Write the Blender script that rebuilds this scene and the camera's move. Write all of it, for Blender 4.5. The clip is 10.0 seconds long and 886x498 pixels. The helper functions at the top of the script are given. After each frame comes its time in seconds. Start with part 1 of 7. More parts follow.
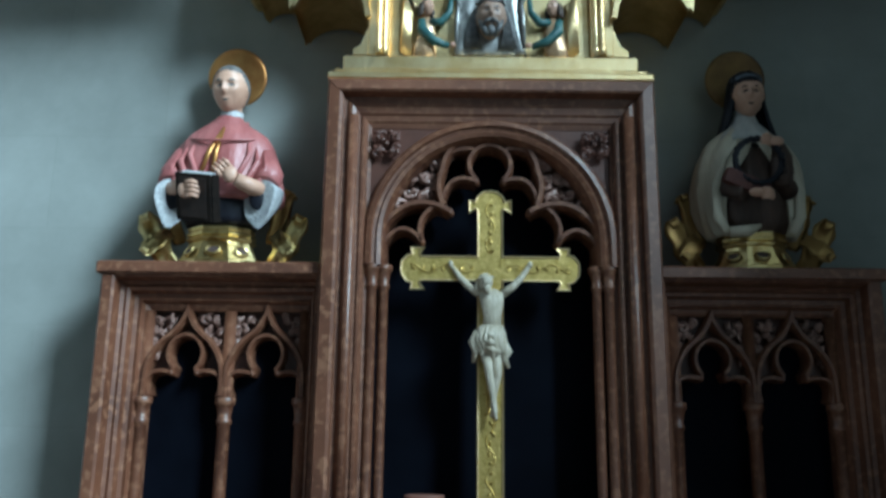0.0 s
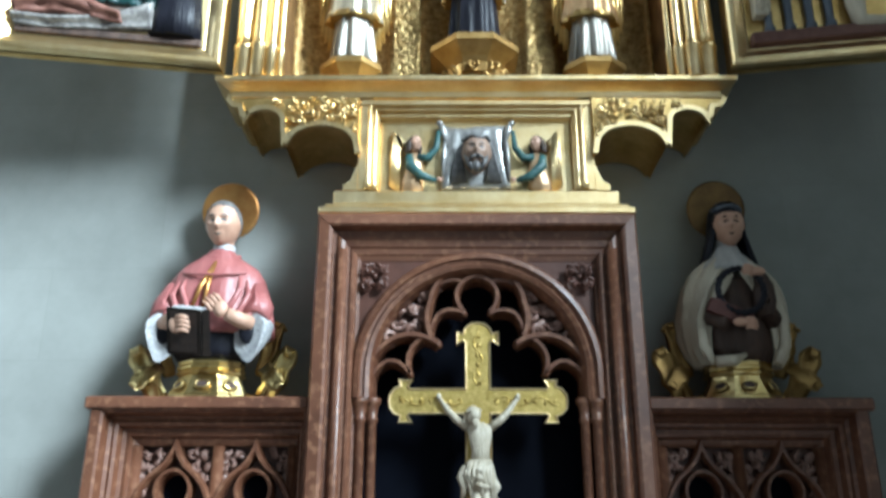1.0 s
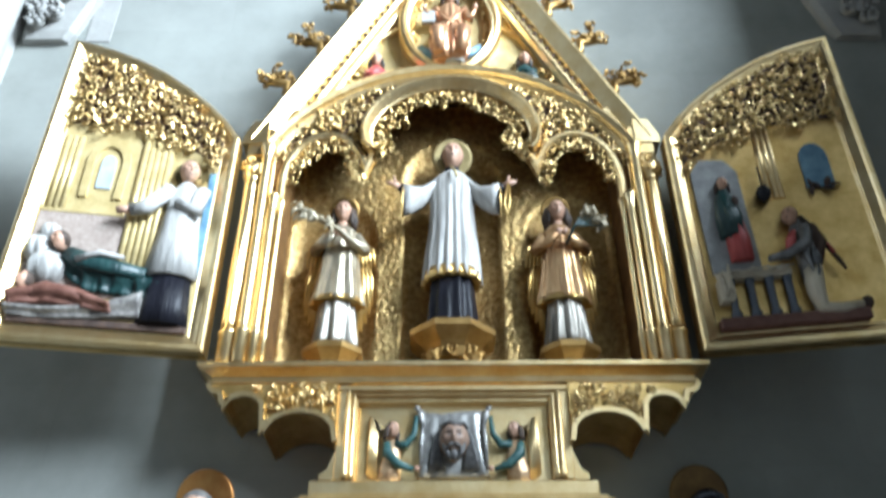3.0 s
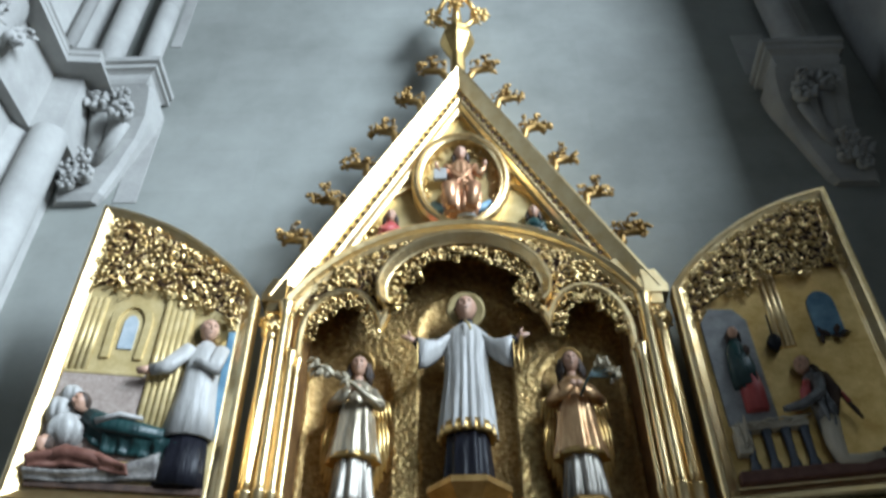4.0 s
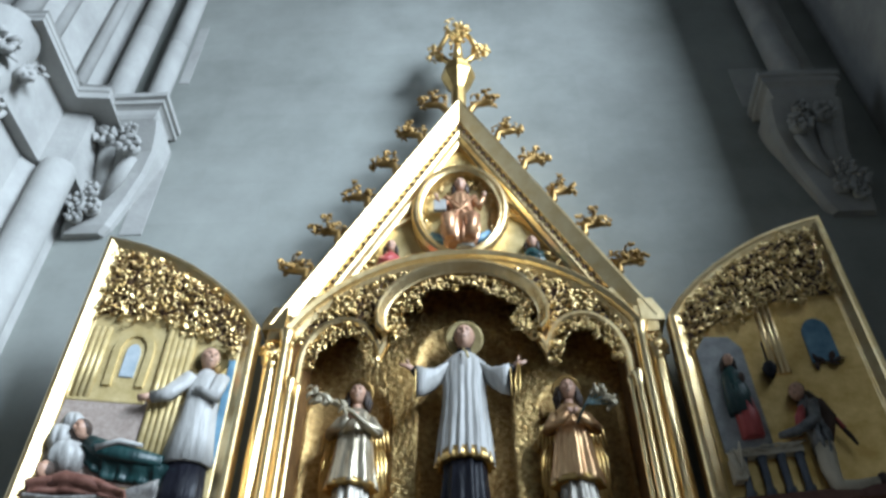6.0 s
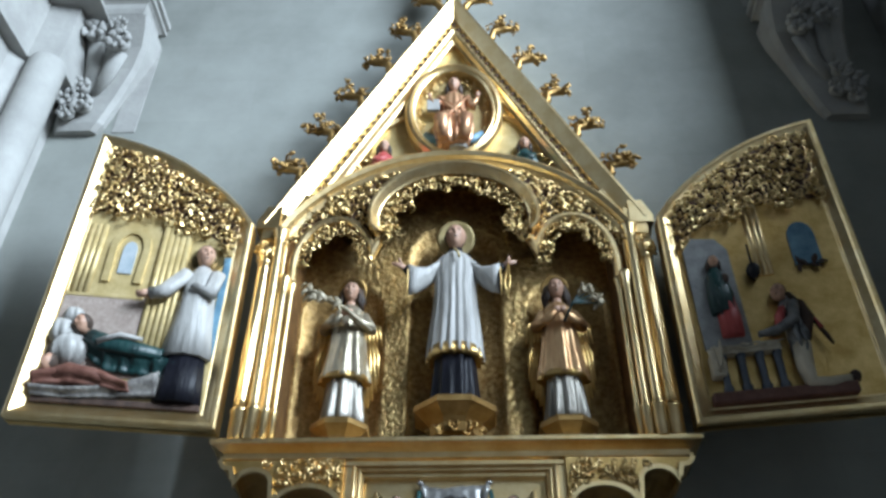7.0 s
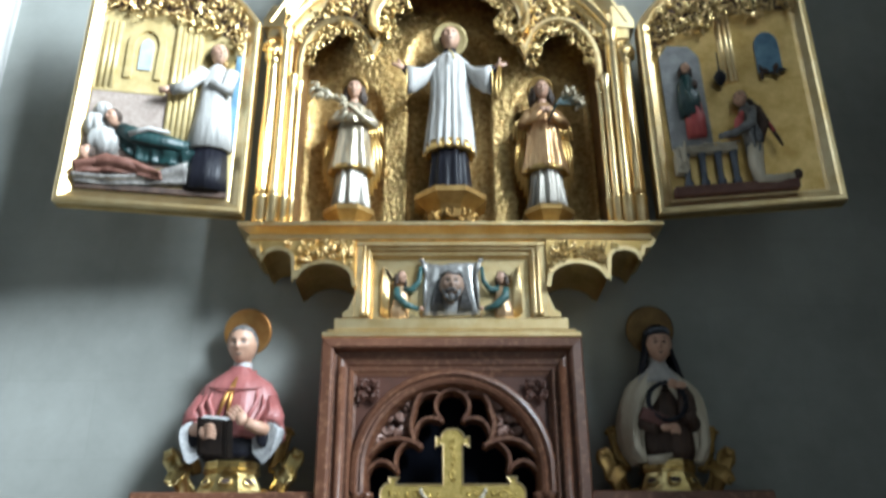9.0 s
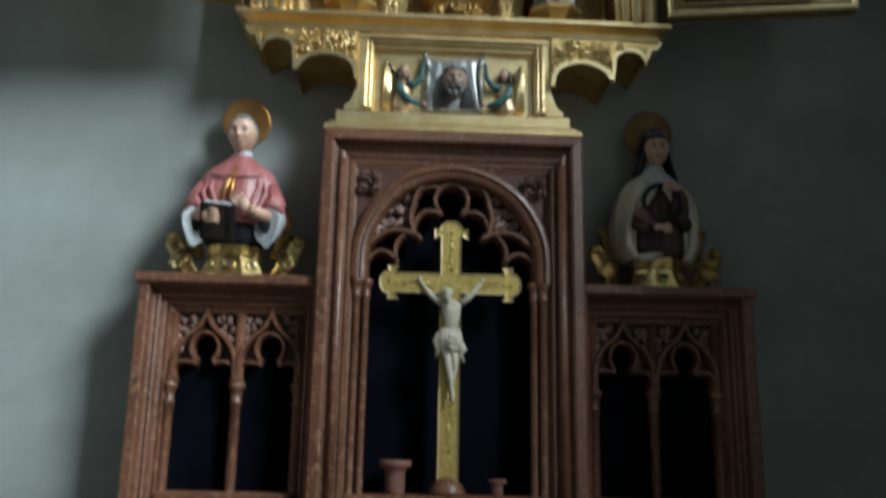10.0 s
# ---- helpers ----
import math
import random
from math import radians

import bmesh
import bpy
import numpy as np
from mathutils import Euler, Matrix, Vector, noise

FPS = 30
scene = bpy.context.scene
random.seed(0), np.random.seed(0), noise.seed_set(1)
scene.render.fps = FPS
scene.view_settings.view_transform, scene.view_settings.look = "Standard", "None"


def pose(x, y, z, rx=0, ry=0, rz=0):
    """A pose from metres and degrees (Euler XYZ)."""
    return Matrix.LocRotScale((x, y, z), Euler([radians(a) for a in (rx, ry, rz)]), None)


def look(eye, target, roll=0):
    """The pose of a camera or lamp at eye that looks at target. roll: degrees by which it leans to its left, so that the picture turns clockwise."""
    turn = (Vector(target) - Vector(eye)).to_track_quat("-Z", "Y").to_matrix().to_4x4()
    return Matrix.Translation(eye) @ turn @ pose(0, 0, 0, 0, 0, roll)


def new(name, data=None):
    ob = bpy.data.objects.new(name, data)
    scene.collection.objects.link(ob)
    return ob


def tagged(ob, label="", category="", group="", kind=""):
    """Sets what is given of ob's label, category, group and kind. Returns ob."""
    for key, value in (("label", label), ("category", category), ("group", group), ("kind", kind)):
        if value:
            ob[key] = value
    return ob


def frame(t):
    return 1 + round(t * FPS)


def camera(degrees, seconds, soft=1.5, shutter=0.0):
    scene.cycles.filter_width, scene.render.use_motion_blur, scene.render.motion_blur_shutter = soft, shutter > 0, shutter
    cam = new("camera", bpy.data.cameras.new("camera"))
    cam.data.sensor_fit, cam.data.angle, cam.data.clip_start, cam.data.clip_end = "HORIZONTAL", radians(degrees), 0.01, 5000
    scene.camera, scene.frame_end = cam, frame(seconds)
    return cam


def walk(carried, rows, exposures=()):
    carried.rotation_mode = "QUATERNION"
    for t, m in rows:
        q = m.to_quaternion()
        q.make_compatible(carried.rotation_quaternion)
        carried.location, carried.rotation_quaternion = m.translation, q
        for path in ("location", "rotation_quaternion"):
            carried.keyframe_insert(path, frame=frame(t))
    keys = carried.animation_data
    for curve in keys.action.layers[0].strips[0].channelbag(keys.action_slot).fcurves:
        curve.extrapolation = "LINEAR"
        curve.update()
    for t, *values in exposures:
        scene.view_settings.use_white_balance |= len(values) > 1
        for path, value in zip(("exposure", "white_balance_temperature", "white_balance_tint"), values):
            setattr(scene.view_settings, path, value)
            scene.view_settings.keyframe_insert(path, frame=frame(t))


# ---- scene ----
cam = camera(54.4, 10.0, soft=2.8, shutter=0.4)
EXPOSURES = [(0, -0.88, 5200, -6), (0.5, -0.35, 5600, 1), (1, -0.2, 5800, 4), (1.5, -0.1, 5900, 7), (2.5, -0.22, 5900, 8), (3.2, -0.72, 5900, 9), (4.5, -1.6, 5900, 9), (6.5, -1.38, 5800, 9), (7.5, -1.32, 5900, 9), (8, -0.85, 6000, 9), (8.5, -0.74, 6000, 9), (9, -0.55, 6100, 8), (9.5, -0.02, 6000, 6), (9.7, -0.18, 6000, 5), (10, -1.2, 6100, 4)]
PATH = [
    (0, (-0.164, -3.59, 1.586), (-0.176, -1.646, 2.052), 0.7),
    (0.5, (-0.145, -3.614, 1.597), (-0.15, -1.704, 2.19), 0.2),
    (1, (-0.116, -3.672, 1.706), (-0.129, -1.792, 2.388), 0.2),
    (1.5, (-0.099, -3.715, 1.765), (-0.133, -1.889, 2.582), 0.5),
    (2, (-0.064, -3.749, 1.813), (-0.095, -1.969, 2.723), 0.7),
    (2.5, (-0.019, -3.784, 1.879), (-0.045, -2.063, 2.898), 0.3),
    (3, (-0.027, -3.838, 1.947), (-0.035, -2.187, 3.075), -0.1),
    (3.2, (-0.013, -3.903, 2.006), (-0.025, -2.289, 3.186), -0.37),
    (4.3, (-0.013, -3.992, 1.971), (-0.057, -2.61, 3.416), -0.21),
    (4.5, (-0.009, -4.013, 1.978), (-0.051, -2.683, 3.471), -0.3),
    (5, (0.004, -4.012, 1.952), (-0.035, -2.713, 3.472), -0.8),
    (5.2, (0.018, -3.994, 1.946), (-0.031, -2.691, 3.462), -0.23),
    (6.3, (0.064, -3.983, 1.897), (-0.002, -2.534, 3.274), 0.17),
    (6.5, (0.019, -4.014, 1.904), (-0.044, -2.53, 3.244), -0.1),
    (7, (0.081, -4.03, 1.873), (0.021, -2.475, 3.129), 0.4),
    (7.2, (0.026, -4.064, 1.831), (-0.037, -2.485, 3.057), 1.6),
    (7.5, (-0.04, -4.118, 1.832), (-0.072, -2.455, 2.941), -0.0),
    (8, (-0.128, -4.26, 1.764), (-0.118, -2.536, 2.778), -1.1),
    (8.5, (-0.099, -4.403, 1.754), (-0.099, -2.662, 2.739), 0.4),
    (9, (-0.086, -4.522, 1.681), (-0.067, -2.698, 2.501), -0.3),
    (9.5, (-0.116, -4.525, 1.616), (-0.099, -2.646, 2.301), 0.2),
    (9.8, (-0.137, -4.524, 1.519), (-0.11, -2.604, 2.079), 0.7),
    (10, (-0.233, -4.473, 1.479), (-0.143, -2.529, 1.941), 1.1),
]
walk(cam, [(t, look(eye, target, roll)) for t, eye, target, roll in PATH], EXPOSURES)

# ---- light ----
world = bpy.data.worlds.new("sky")
scene.world = world
world.use_nodes = True
sky = world.node_tree.nodes.new("ShaderNodeTexSky")
sky.sky_type, sky.sun_disc = "NISHITA", False
sky.sun_elevation, sky.sun_rotation = radians(35), radians(120)
world.node_tree.links.new(sky.outputs["Color"], world.node_tree.nodes["Background"].inputs["Color"])
world.node_tree.nodes["Background"].inputs["Strength"].default_value = 0.1

# the tall window of the aisle, off to the right beyond the chapel's side wall: daylight
ROOM_R, ROOM_L, ROOM_B, ROOM_H = 3.1, -9.0, -18.0, 21.0
# the side wall's length, low screen and header are sized to block daylight
AISLE_R, REVEAL, STUB_Y, BLOCK_Y, BLOCK_Z, BLOCK_HEAD_Z = 11.3, 0.6, -1.85, -3.3, 6.6, 10.9
WIN_Y0, WIN_Y1, WIN_Z0, WIN_Z1 = -15.5, -6.2, 8.2, 18.6
day = bpy.data.lights.new("window_daylight", "AREA")
day.shape, day.size, day.size_y, day.energy, day.color = "RECTANGLE", WIN_Z1 - WIN_Z0, WIN_Y1 - WIN_Y0, 35000.0, (0.84, 0.94, 1.0)
new("window_daylight", day).matrix_world = Matrix.Translation((AISLE_R + REVEAL - 0.2, (WIN_Y0 + WIN_Y1) / 2, (WIN_Z0 + WIN_Z1) / 2)) @ Euler((0, radians(90), 0)).to_matrix().to_4x4()


# a weak fill lamp, added in a smaller, higher opening in the opposite wall
WEST_Y0, WEST_Y1, WEST_Z0, WEST_Z1 = -6.0, -3.0, 9.0, 13.5
west_fill = bpy.data.lights.new("west_fill_light", "AREA")
west_fill.shape, west_fill.size, west_fill.size_y, west_fill.energy, west_fill.color = "RECTANGLE", WEST_Z1 - WEST_Z0, WEST_Y1 - WEST_Y0, 280.0, (0.82, 0.92, 1.0)
new("west_fill_light", west_fill).matrix_world = Matrix.Translation((ROOM_L - 0.2, (WEST_Y0 + WEST_Y1) / 2, (WEST_Z0 + WEST_Z1) / 2)) @ Euler((0, radians(-90), 0)).to_matrix().to_4x4()


# ---- materials ----
def surface(name, a, b, scale=6.0, rough=0.5, rough2=None, metal=0.0, bump=0.1, fine=60.0, stretch=(1, 1, 1), spot=None, spot_scale=40.0, coat=0.0, vary=0.0):
    """Two colours mixed by soft noise, a finer grain, roughness that follows it, and a small relief."""
    m = bpy.data.materials.new(name)
    m.use_nodes = True
    n, l = m.node_tree.nodes, m.node_tree.links
    p = n["Principled BSDF"]
    co = n.new("ShaderNodeTexCoord")
    mp = n.new("ShaderNodeMapping")
    mp.inputs["Scale"].default_value = stretch
    l.new(co.outputs["Object"], mp.inputs["Vector"])
    big = n.new("ShaderNodeTexNoise")
    big.inputs["Scale"].default_value, big.inputs["Detail"].default_value, big.inputs["Roughness"].default_value = scale, 6.0, 0.65
    l.new(mp.outputs["Vector"], big.inputs["Vector"])
    grain = n.new("ShaderNodeTexNoise")
    grain.inputs["Scale"].default_value, grain.inputs["Detail"].default_value = fine, 4.0
    l.new(mp.outputs["Vector"], grain.inputs["Vector"])
    ramp = n.new("ShaderNodeValToRGB")
    ramp.color_ramp.elements[0].position, ramp.color_ramp.elements[1].position = 0.35, 0.68
    ramp.color_ramp.elements[0].color, ramp.color_ramp.elements[1].color = (*a, 1), (*b, 1)
    l.new(big.outputs["Fac"], ramp.inputs["Fac"])
    colour = ramp.outputs["Color"]
    if spot:
        cut = n.new("ShaderNodeValToRGB")
        cut.color_ramp.elements[0].position, cut.color_ramp.elements[1].position = 0.52, 0.64
        sp = n.new("ShaderNodeTexNoise")
        sp.inputs["Scale"].default_value, sp.inputs["Detail"].default_value = spot_scale, 3.0
        l.new(mp.outputs["Vector"], sp.inputs["Vector"])
        l.new(sp.outputs["Fac"], cut.inputs["Fac"])
        mix = n.new("ShaderNodeMix")
        mix.data_type = "RGBA"
        l.new(cut.outputs["Color"], mix.inputs["Factor"])
        l.new(colour, mix.inputs["A"])
        mix.inputs["B"].default_value = (*spot, 1)
        colour = mix.outputs["Result"]
    if vary:
        info = n.new("ShaderNodeObjectInfo")
        rng = n.new("ShaderNodeMapRange")
        rng.inputs["To Min"].default_value, rng.inputs["To Max"].default_value = 1 - vary, 1 + vary
        l.new(info.outputs["Random"], rng.inputs["Value"])
        hsv = n.new("ShaderNodeHueSaturation")
        l.new(rng.outputs["Result"], hsv.inputs["Value"])
        l.new(colour, hsv.inputs["Color"])
        colour = hsv.outputs["Color"]
    l.new(colour, p.inputs["Base Color"])
    rr = n.new("ShaderNodeMapRange")
    rr.inputs["To Min"].default_value, rr.inputs["To Max"].default_value = rough, rough2 if rough2 is not None else min(1, rough + 0.15)
    l.new(grain.outputs["Fac"], rr.inputs["Value"])
    l.new(rr.outputs["Result"], p.inputs["Roughness"])
    p.inputs["Metallic"].default_value = metal
    p.inputs["Coat Weight"].default_value = coat
    p.inputs["Coat Roughness"].default_value = 0.12
    if bump:
        bp = n.new("ShaderNodeBump")
        bp.inputs["Strength"].default_value, bp.inputs["Distance"].default_value = bump, 0.01
        l.new(grain.outputs["Fac"], bp.inputs["Height"])
        l.new(bp.outputs["Normal"], p.inputs["Normal"])
    return m


def ashlar(name, a, b, joint, course=0.34, block=0.8):
    """Large dressed stones with thin joints, faint stains and a fine tooth."""
    m = surface(name, a, b, scale=0.7, rough=0.8, bump=0.0, fine=45.0)
    n, l = m.node_tree.nodes, m.node_tree.links
    p = n["Principled BSDF"]
    co = n.new("ShaderNodeTexCoord")
    mp = n.new("ShaderNodeMapping")
    mp.inputs["Rotation"].default_value = (radians(90), 0, 0)
    l.new(co.outputs["Object"], mp.inputs["Vector"])
    br = n.new("ShaderNodeTexBrick")
    br.inputs["Scale"].default_value = 1.0
    br.inputs["Brick Width"].default_value, br.inputs["Row Height"].default_value = block, course
    br.inputs["Mortar Size"].default_value, br.inputs["Mortar Smooth"].default_value = 0.004, 0.6
    br.inputs["Color1"].default_value, br.inputs["Color2"].default_value, br.inputs["Mortar"].default_value = (1, 1, 1, 1), (0.9, 0.91, 0.9, 1), (*joint, 1)
    l.new(mp.outputs["Vector"], br.inputs["Vector"])
    mix = n.new("ShaderNodeMix")
    mix.data_type, mix.blend_type = "RGBA", "MULTIPLY"
    mix.inputs["Factor"].default_value = 0.55
    src = p.inputs["Base Color"].links[0].from_socket
    l.new(src, mix.inputs["A"])
    l.new(br.outputs["Color"], mix.inputs["B"])
    l.new(mix.outputs["Result"], p.inputs["Base Color"])
    grit = n.new("ShaderNodeTexNoise")
    grit.inputs["Scale"].default_value, grit.inputs["Detail"].default_value = 9.0, 8.0
    l.new(co.outputs["Object"], grit.inputs["Vector"])
    add = n.new("ShaderNodeMath")
    add.operation = "MULTIPLY_ADD"
    add.inputs[1].default_value = 0.5
    l.new(grit.outputs["Fac"], add.inputs[0])
    l.new(br.outputs["Color"], add.inputs[2])
    bp = n.new("ShaderNodeBump")
    bp.inputs["Strength"].default_value, bp.inputs["Distance"].default_value = 0.25, 0.012
    l.new(add.outputs["Value"], bp.inputs["Height"])
    l.new(bp.outputs["Normal"], p.inputs["Normal"])
    return m


GOLD = surface("gold_leaf", (0.81, 0.585, 0.27), (0.96, 0.775, 0.45), 9.0, 0.26, 0.46, 1.0, 0.12, 90.0)
GOLD_DEEP = surface("gold_leaf_aged", (0.55, 0.35, 0.11), (0.82, 0.59, 0.25), 7.0, 0.3, 0.48, 1.0, 0.2, 70.0)
GOLD_CARVED = surface("gold_carving", (0.46, 0.30, 0.10), (0.84, 0.65, 0.33), 18.0, 0.2, 0.42, 1.0, 0.2, 120.0)
BROCADE = surface("gold_brocade", (0.34, 0.21, 0.075), (0.74, 0.54, 0.24), 30.0, 0.24, 0.5, 1.0, 1.0, 42.0)
# gold browned and dulled: the shrine interior's shade is in the colour
GOLD_SHADED = surface("gold_shaded", (0.13, 0.062, 0.022), (0.29, 0.16, 0.055), 9.0, 0.5, 0.7, 0.5, 0.25, 50.0)
BRASS = surface("gilt_brass", (0.62, 0.46, 0.18), (0.80, 0.66, 0.34), 8.0, 0.24, 0.44, 1.0, 0.1, 60.0, spot=(0.35, 0.22, 0.07), spot_scale=16.0)
CROSS_GOLD = surface("engraved_gilding", (0.48, 0.34, 0.09), (0.72, 0.54, 0.19), 34.0, 0.32, 0.5, 0.85, 0.22, 75.0)
MARBLE = surface("red_marble", (0.088, 0.034, 0.018), (0.168, 0.068, 0.035), 3.2, 0.34, 0.54, 0.0, 0.06, 110.0, spot=(0.205, 0.097, 0.053), spot_scale=34.0, coat=0.08)
MARBLE_LEAF = surface("red_marble_leaf", (0.18, 0.095, 0.07), (0.34, 0.21, 0.17), 12.0, 0.22, 0.4, 0.0, 0.1, 90.0)
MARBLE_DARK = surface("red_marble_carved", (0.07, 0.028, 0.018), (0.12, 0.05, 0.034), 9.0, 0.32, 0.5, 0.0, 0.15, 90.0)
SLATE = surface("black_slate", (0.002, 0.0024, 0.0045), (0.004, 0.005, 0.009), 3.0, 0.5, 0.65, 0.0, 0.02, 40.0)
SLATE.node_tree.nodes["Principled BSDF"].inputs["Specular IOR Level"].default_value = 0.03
WALL = ashlar("grey_ashlar", (0.198, 0.204, 0.187), (0.312, 0.322, 0.298), (0.88, 0.88, 0.87), 0.42, 0.95)
STONE = surface("pale_stone", (0.29, 0.285, 0.27), (0.385, 0.38, 0.36), 3.0, 0.75, 0.9, 0.0, 0.3, 35.0)
# unseen room surfaces, coloured near black to weaken the bounced light
LOW_BOUNCE_PLASTER = surface("low_bounce_plaster", (0.04, 0.042, 0.041), (0.065, 0.067, 0.064), 1.2, 0.85, 0.95, 0.0, 0.15, 30.0)
PAVING = surface("low_bounce_floor_stone", (0.042, 0.039, 0.036), (0.072, 0.066, 0.060), 2.0, 0.45, 0.7, 0.0, 0.1, 30.0)
SKIN = surface("painted_flesh", (0.44, 0.25, 0.165), (0.56, 0.35, 0.25), 12.0, 0.4, 0.55)
IVORY = surface("ivory_paint", (0.40, 0.34, 0.24), (0.58, 0.52, 0.41), 40.0, 0.35, 0.5, bump=0.6, fine=70.0, stretch=(1.6, 1.6, 0.35))
PINK = surface("rose_cape_paint", (0.26, 0.078, 0.074), (0.38, 0.135, 0.125), 8.0, 0.34, 0.5, bump=0.55, fine=26.0, stretch=(1.6, 1.6, 0.35))
ROBE = surface("white_robe_paint", (0.33, 0.318, 0.298), (0.50, 0.488, 0.462), 10.0, 0.38, 0.55, bump=0.55, fine=26.0, stretch=(1.6, 1.6, 0.35))
CREAM = surface("cream_mantle_paint", (0.44, 0.38, 0.28), (0.58, 0.52, 0.40), 9.0, 0.42, 0.6, bump=0.55, fine=26.0, stretch=(1.6, 1.6, 0.35))
DARK_GREY_HAIR = surface("dark_grey_hair_paint", (0.05, 0.048, 0.048), (0.13, 0.125, 0.12), 40.0, 0.35, 0.55, bump=0.4, fine=60.0)
TEAL = surface("teal_sleeve_paint", (0.02, 0.07, 0.07), (0.06, 0.14, 0.13), 20.0, 0.35, 0.5, bump=0.3, fine=50.0)
ROSE_ROBE = surface("rose_gold_robe_paint", (0.48, 0.30, 0.16), (0.66, 0.48, 0.30), 18.0, 0.3, 0.5, 0.5, bump=0.3, fine=50.0)
GOLD_DULL = surface("dull_old_gilding", (0.26, 0.155, 0.05), (0.44, 0.285, 0.105), 9.0, 0.36, 0.55, 0.9, 0.2, 60.0)
SILVER_DARK = surface("tarnished_silver_leaf", (0.20, 0.18, 0.15), (0.40, 0.37, 0.32), 10.0, 0.36, 0.55, 0.5, 0.3, 40.0, stretch=(1.6, 1.6, 0.4))
LINEN = surface("painted_white_cloth", (0.24, 0.235, 0.225), (0.48, 0.47, 0.45), 22.0, 0.25, 0.45, 0.5, 0.15, 50.0)
BOOK = surface("dark_book_leather", (0.008, 0.006, 0.005), (0.022, 0.015, 0.011), 30.0, 0.6, 0.75, bump=0.2)
ARMOUR = surface("grey_painted_armour", (0.09, 0.095, 0.10), (0.26, 0.26, 0.26), 18.0, 0.3, 0.5, 0.3, 0.3, 40.0)
LACE = surface("white_lace_paint", (0.27, 0.27, 0.28), (0.50, 0.50, 0.49), 45.0, 0.45, 0.65, bump=0.7, fine=90.0)
PALM = surface("faded_palm_gilding", (0.34, 0.28, 0.18), (0.52, 0.46, 0.34), 14.0, 0.4, 0.6, 0.2, 0.2, 60.0)
BLACK = surface("black_cloth_paint", (0.004, 0.004, 0.007), (0.011, 0.011, 0.017), 12.0, 0.4, 0.55, bump=0.55, fine=26.0, stretch=(1.6, 1.6, 0.35))
BOOK.node_tree.nodes["Principled BSDF"].inputs["Specular IOR Level"].default_value = 0.2
BLACK.node_tree.nodes["Principled BSDF"].inputs["Specular IOR Level"].default_value = 0.25
BROWN = surface("brown_paint", (0.035, 0.02, 0.014), (0.08, 0.045, 0.03), 14.0, 0.55, 0.75, bump=0.55, fine=26.0, stretch=(1.6, 1.6, 0.35))
HAIR = surface("hair_paint", (0.030, 0.020, 0.014), (0.075, 0.045, 0.03), 30.0, 0.5, 0.7, bump=0.5, fine=40.0)
GREY_HAIR = surface("grey_hair_paint", (0.08, 0.075, 0.07), (0.17, 0.16, 0.145), 30.0, 0.5, 0.7, bump=0.5, fine=40.0)
GREEN = surface("green_paint", (0.007, 0.028, 0.029), (0.018, 0.058, 0.055), 12.0, 0.3, 0.5, bump=0.55, fine=26.0, stretch=(1.6, 1.6, 0.35))
RED = surface("red_paint", (0.33, 0.045, 0.045), (0.50, 0.10, 0.09), 12.0, 0.35, 0.55, bump=0.55, fine=26.0, stretch=(1.6, 1.6, 0.35))
BLUE = surface("blue_paint", (0.07, 0.16, 0.24), (0.18, 0.32, 0.42), 10.0, 0.4, 0.6, bump=0.1)
SLATE_BLUE = surface("slate_blue_paint", (0.055, 0.065, 0.085), (0.12, 0.135, 0.16), 10.0, 0.4, 0.6, bump=0.55, fine=26.0, stretch=(1.6, 1.6, 0.35))
SILVER = surface("silver_leaf", (0.30, 0.25, 0.17), (0.60, 0.53, 0.40), 16.0, 0.28, 0.48, 0.65, 0.5, 30.0, stretch=(1.6, 1.6, 0.35))
EARTH = surface("red_earth_paint", (0.12, 0.045, 0.03), (0.22, 0.10, 0.07), 16.0, 0.5, 0.7, bump=0.2)
OCHRE = surface("ochre_ground_paint", (0.50, 0.38, 0.16), (0.66, 0.53, 0.27), 12.0, 0.4, 0.6, 0.4, bump=0.2)
# red-brown bole, darkened so its colour also gives the shade between leaves
BOLE_SHADE = surface("shadowed_bole", (0.05, 0.024, 0.012), (0.11, 0.058, 0.026), 14.0, 0.45, 0.7, 0.2, 0.2, 60.0)
TERRACOTTA = surface("terracotta", (0.144, 0.060, 0.042), (0.204, 0.096, 0.066), 18.0, 0.55, 0.75, bump=0.15)


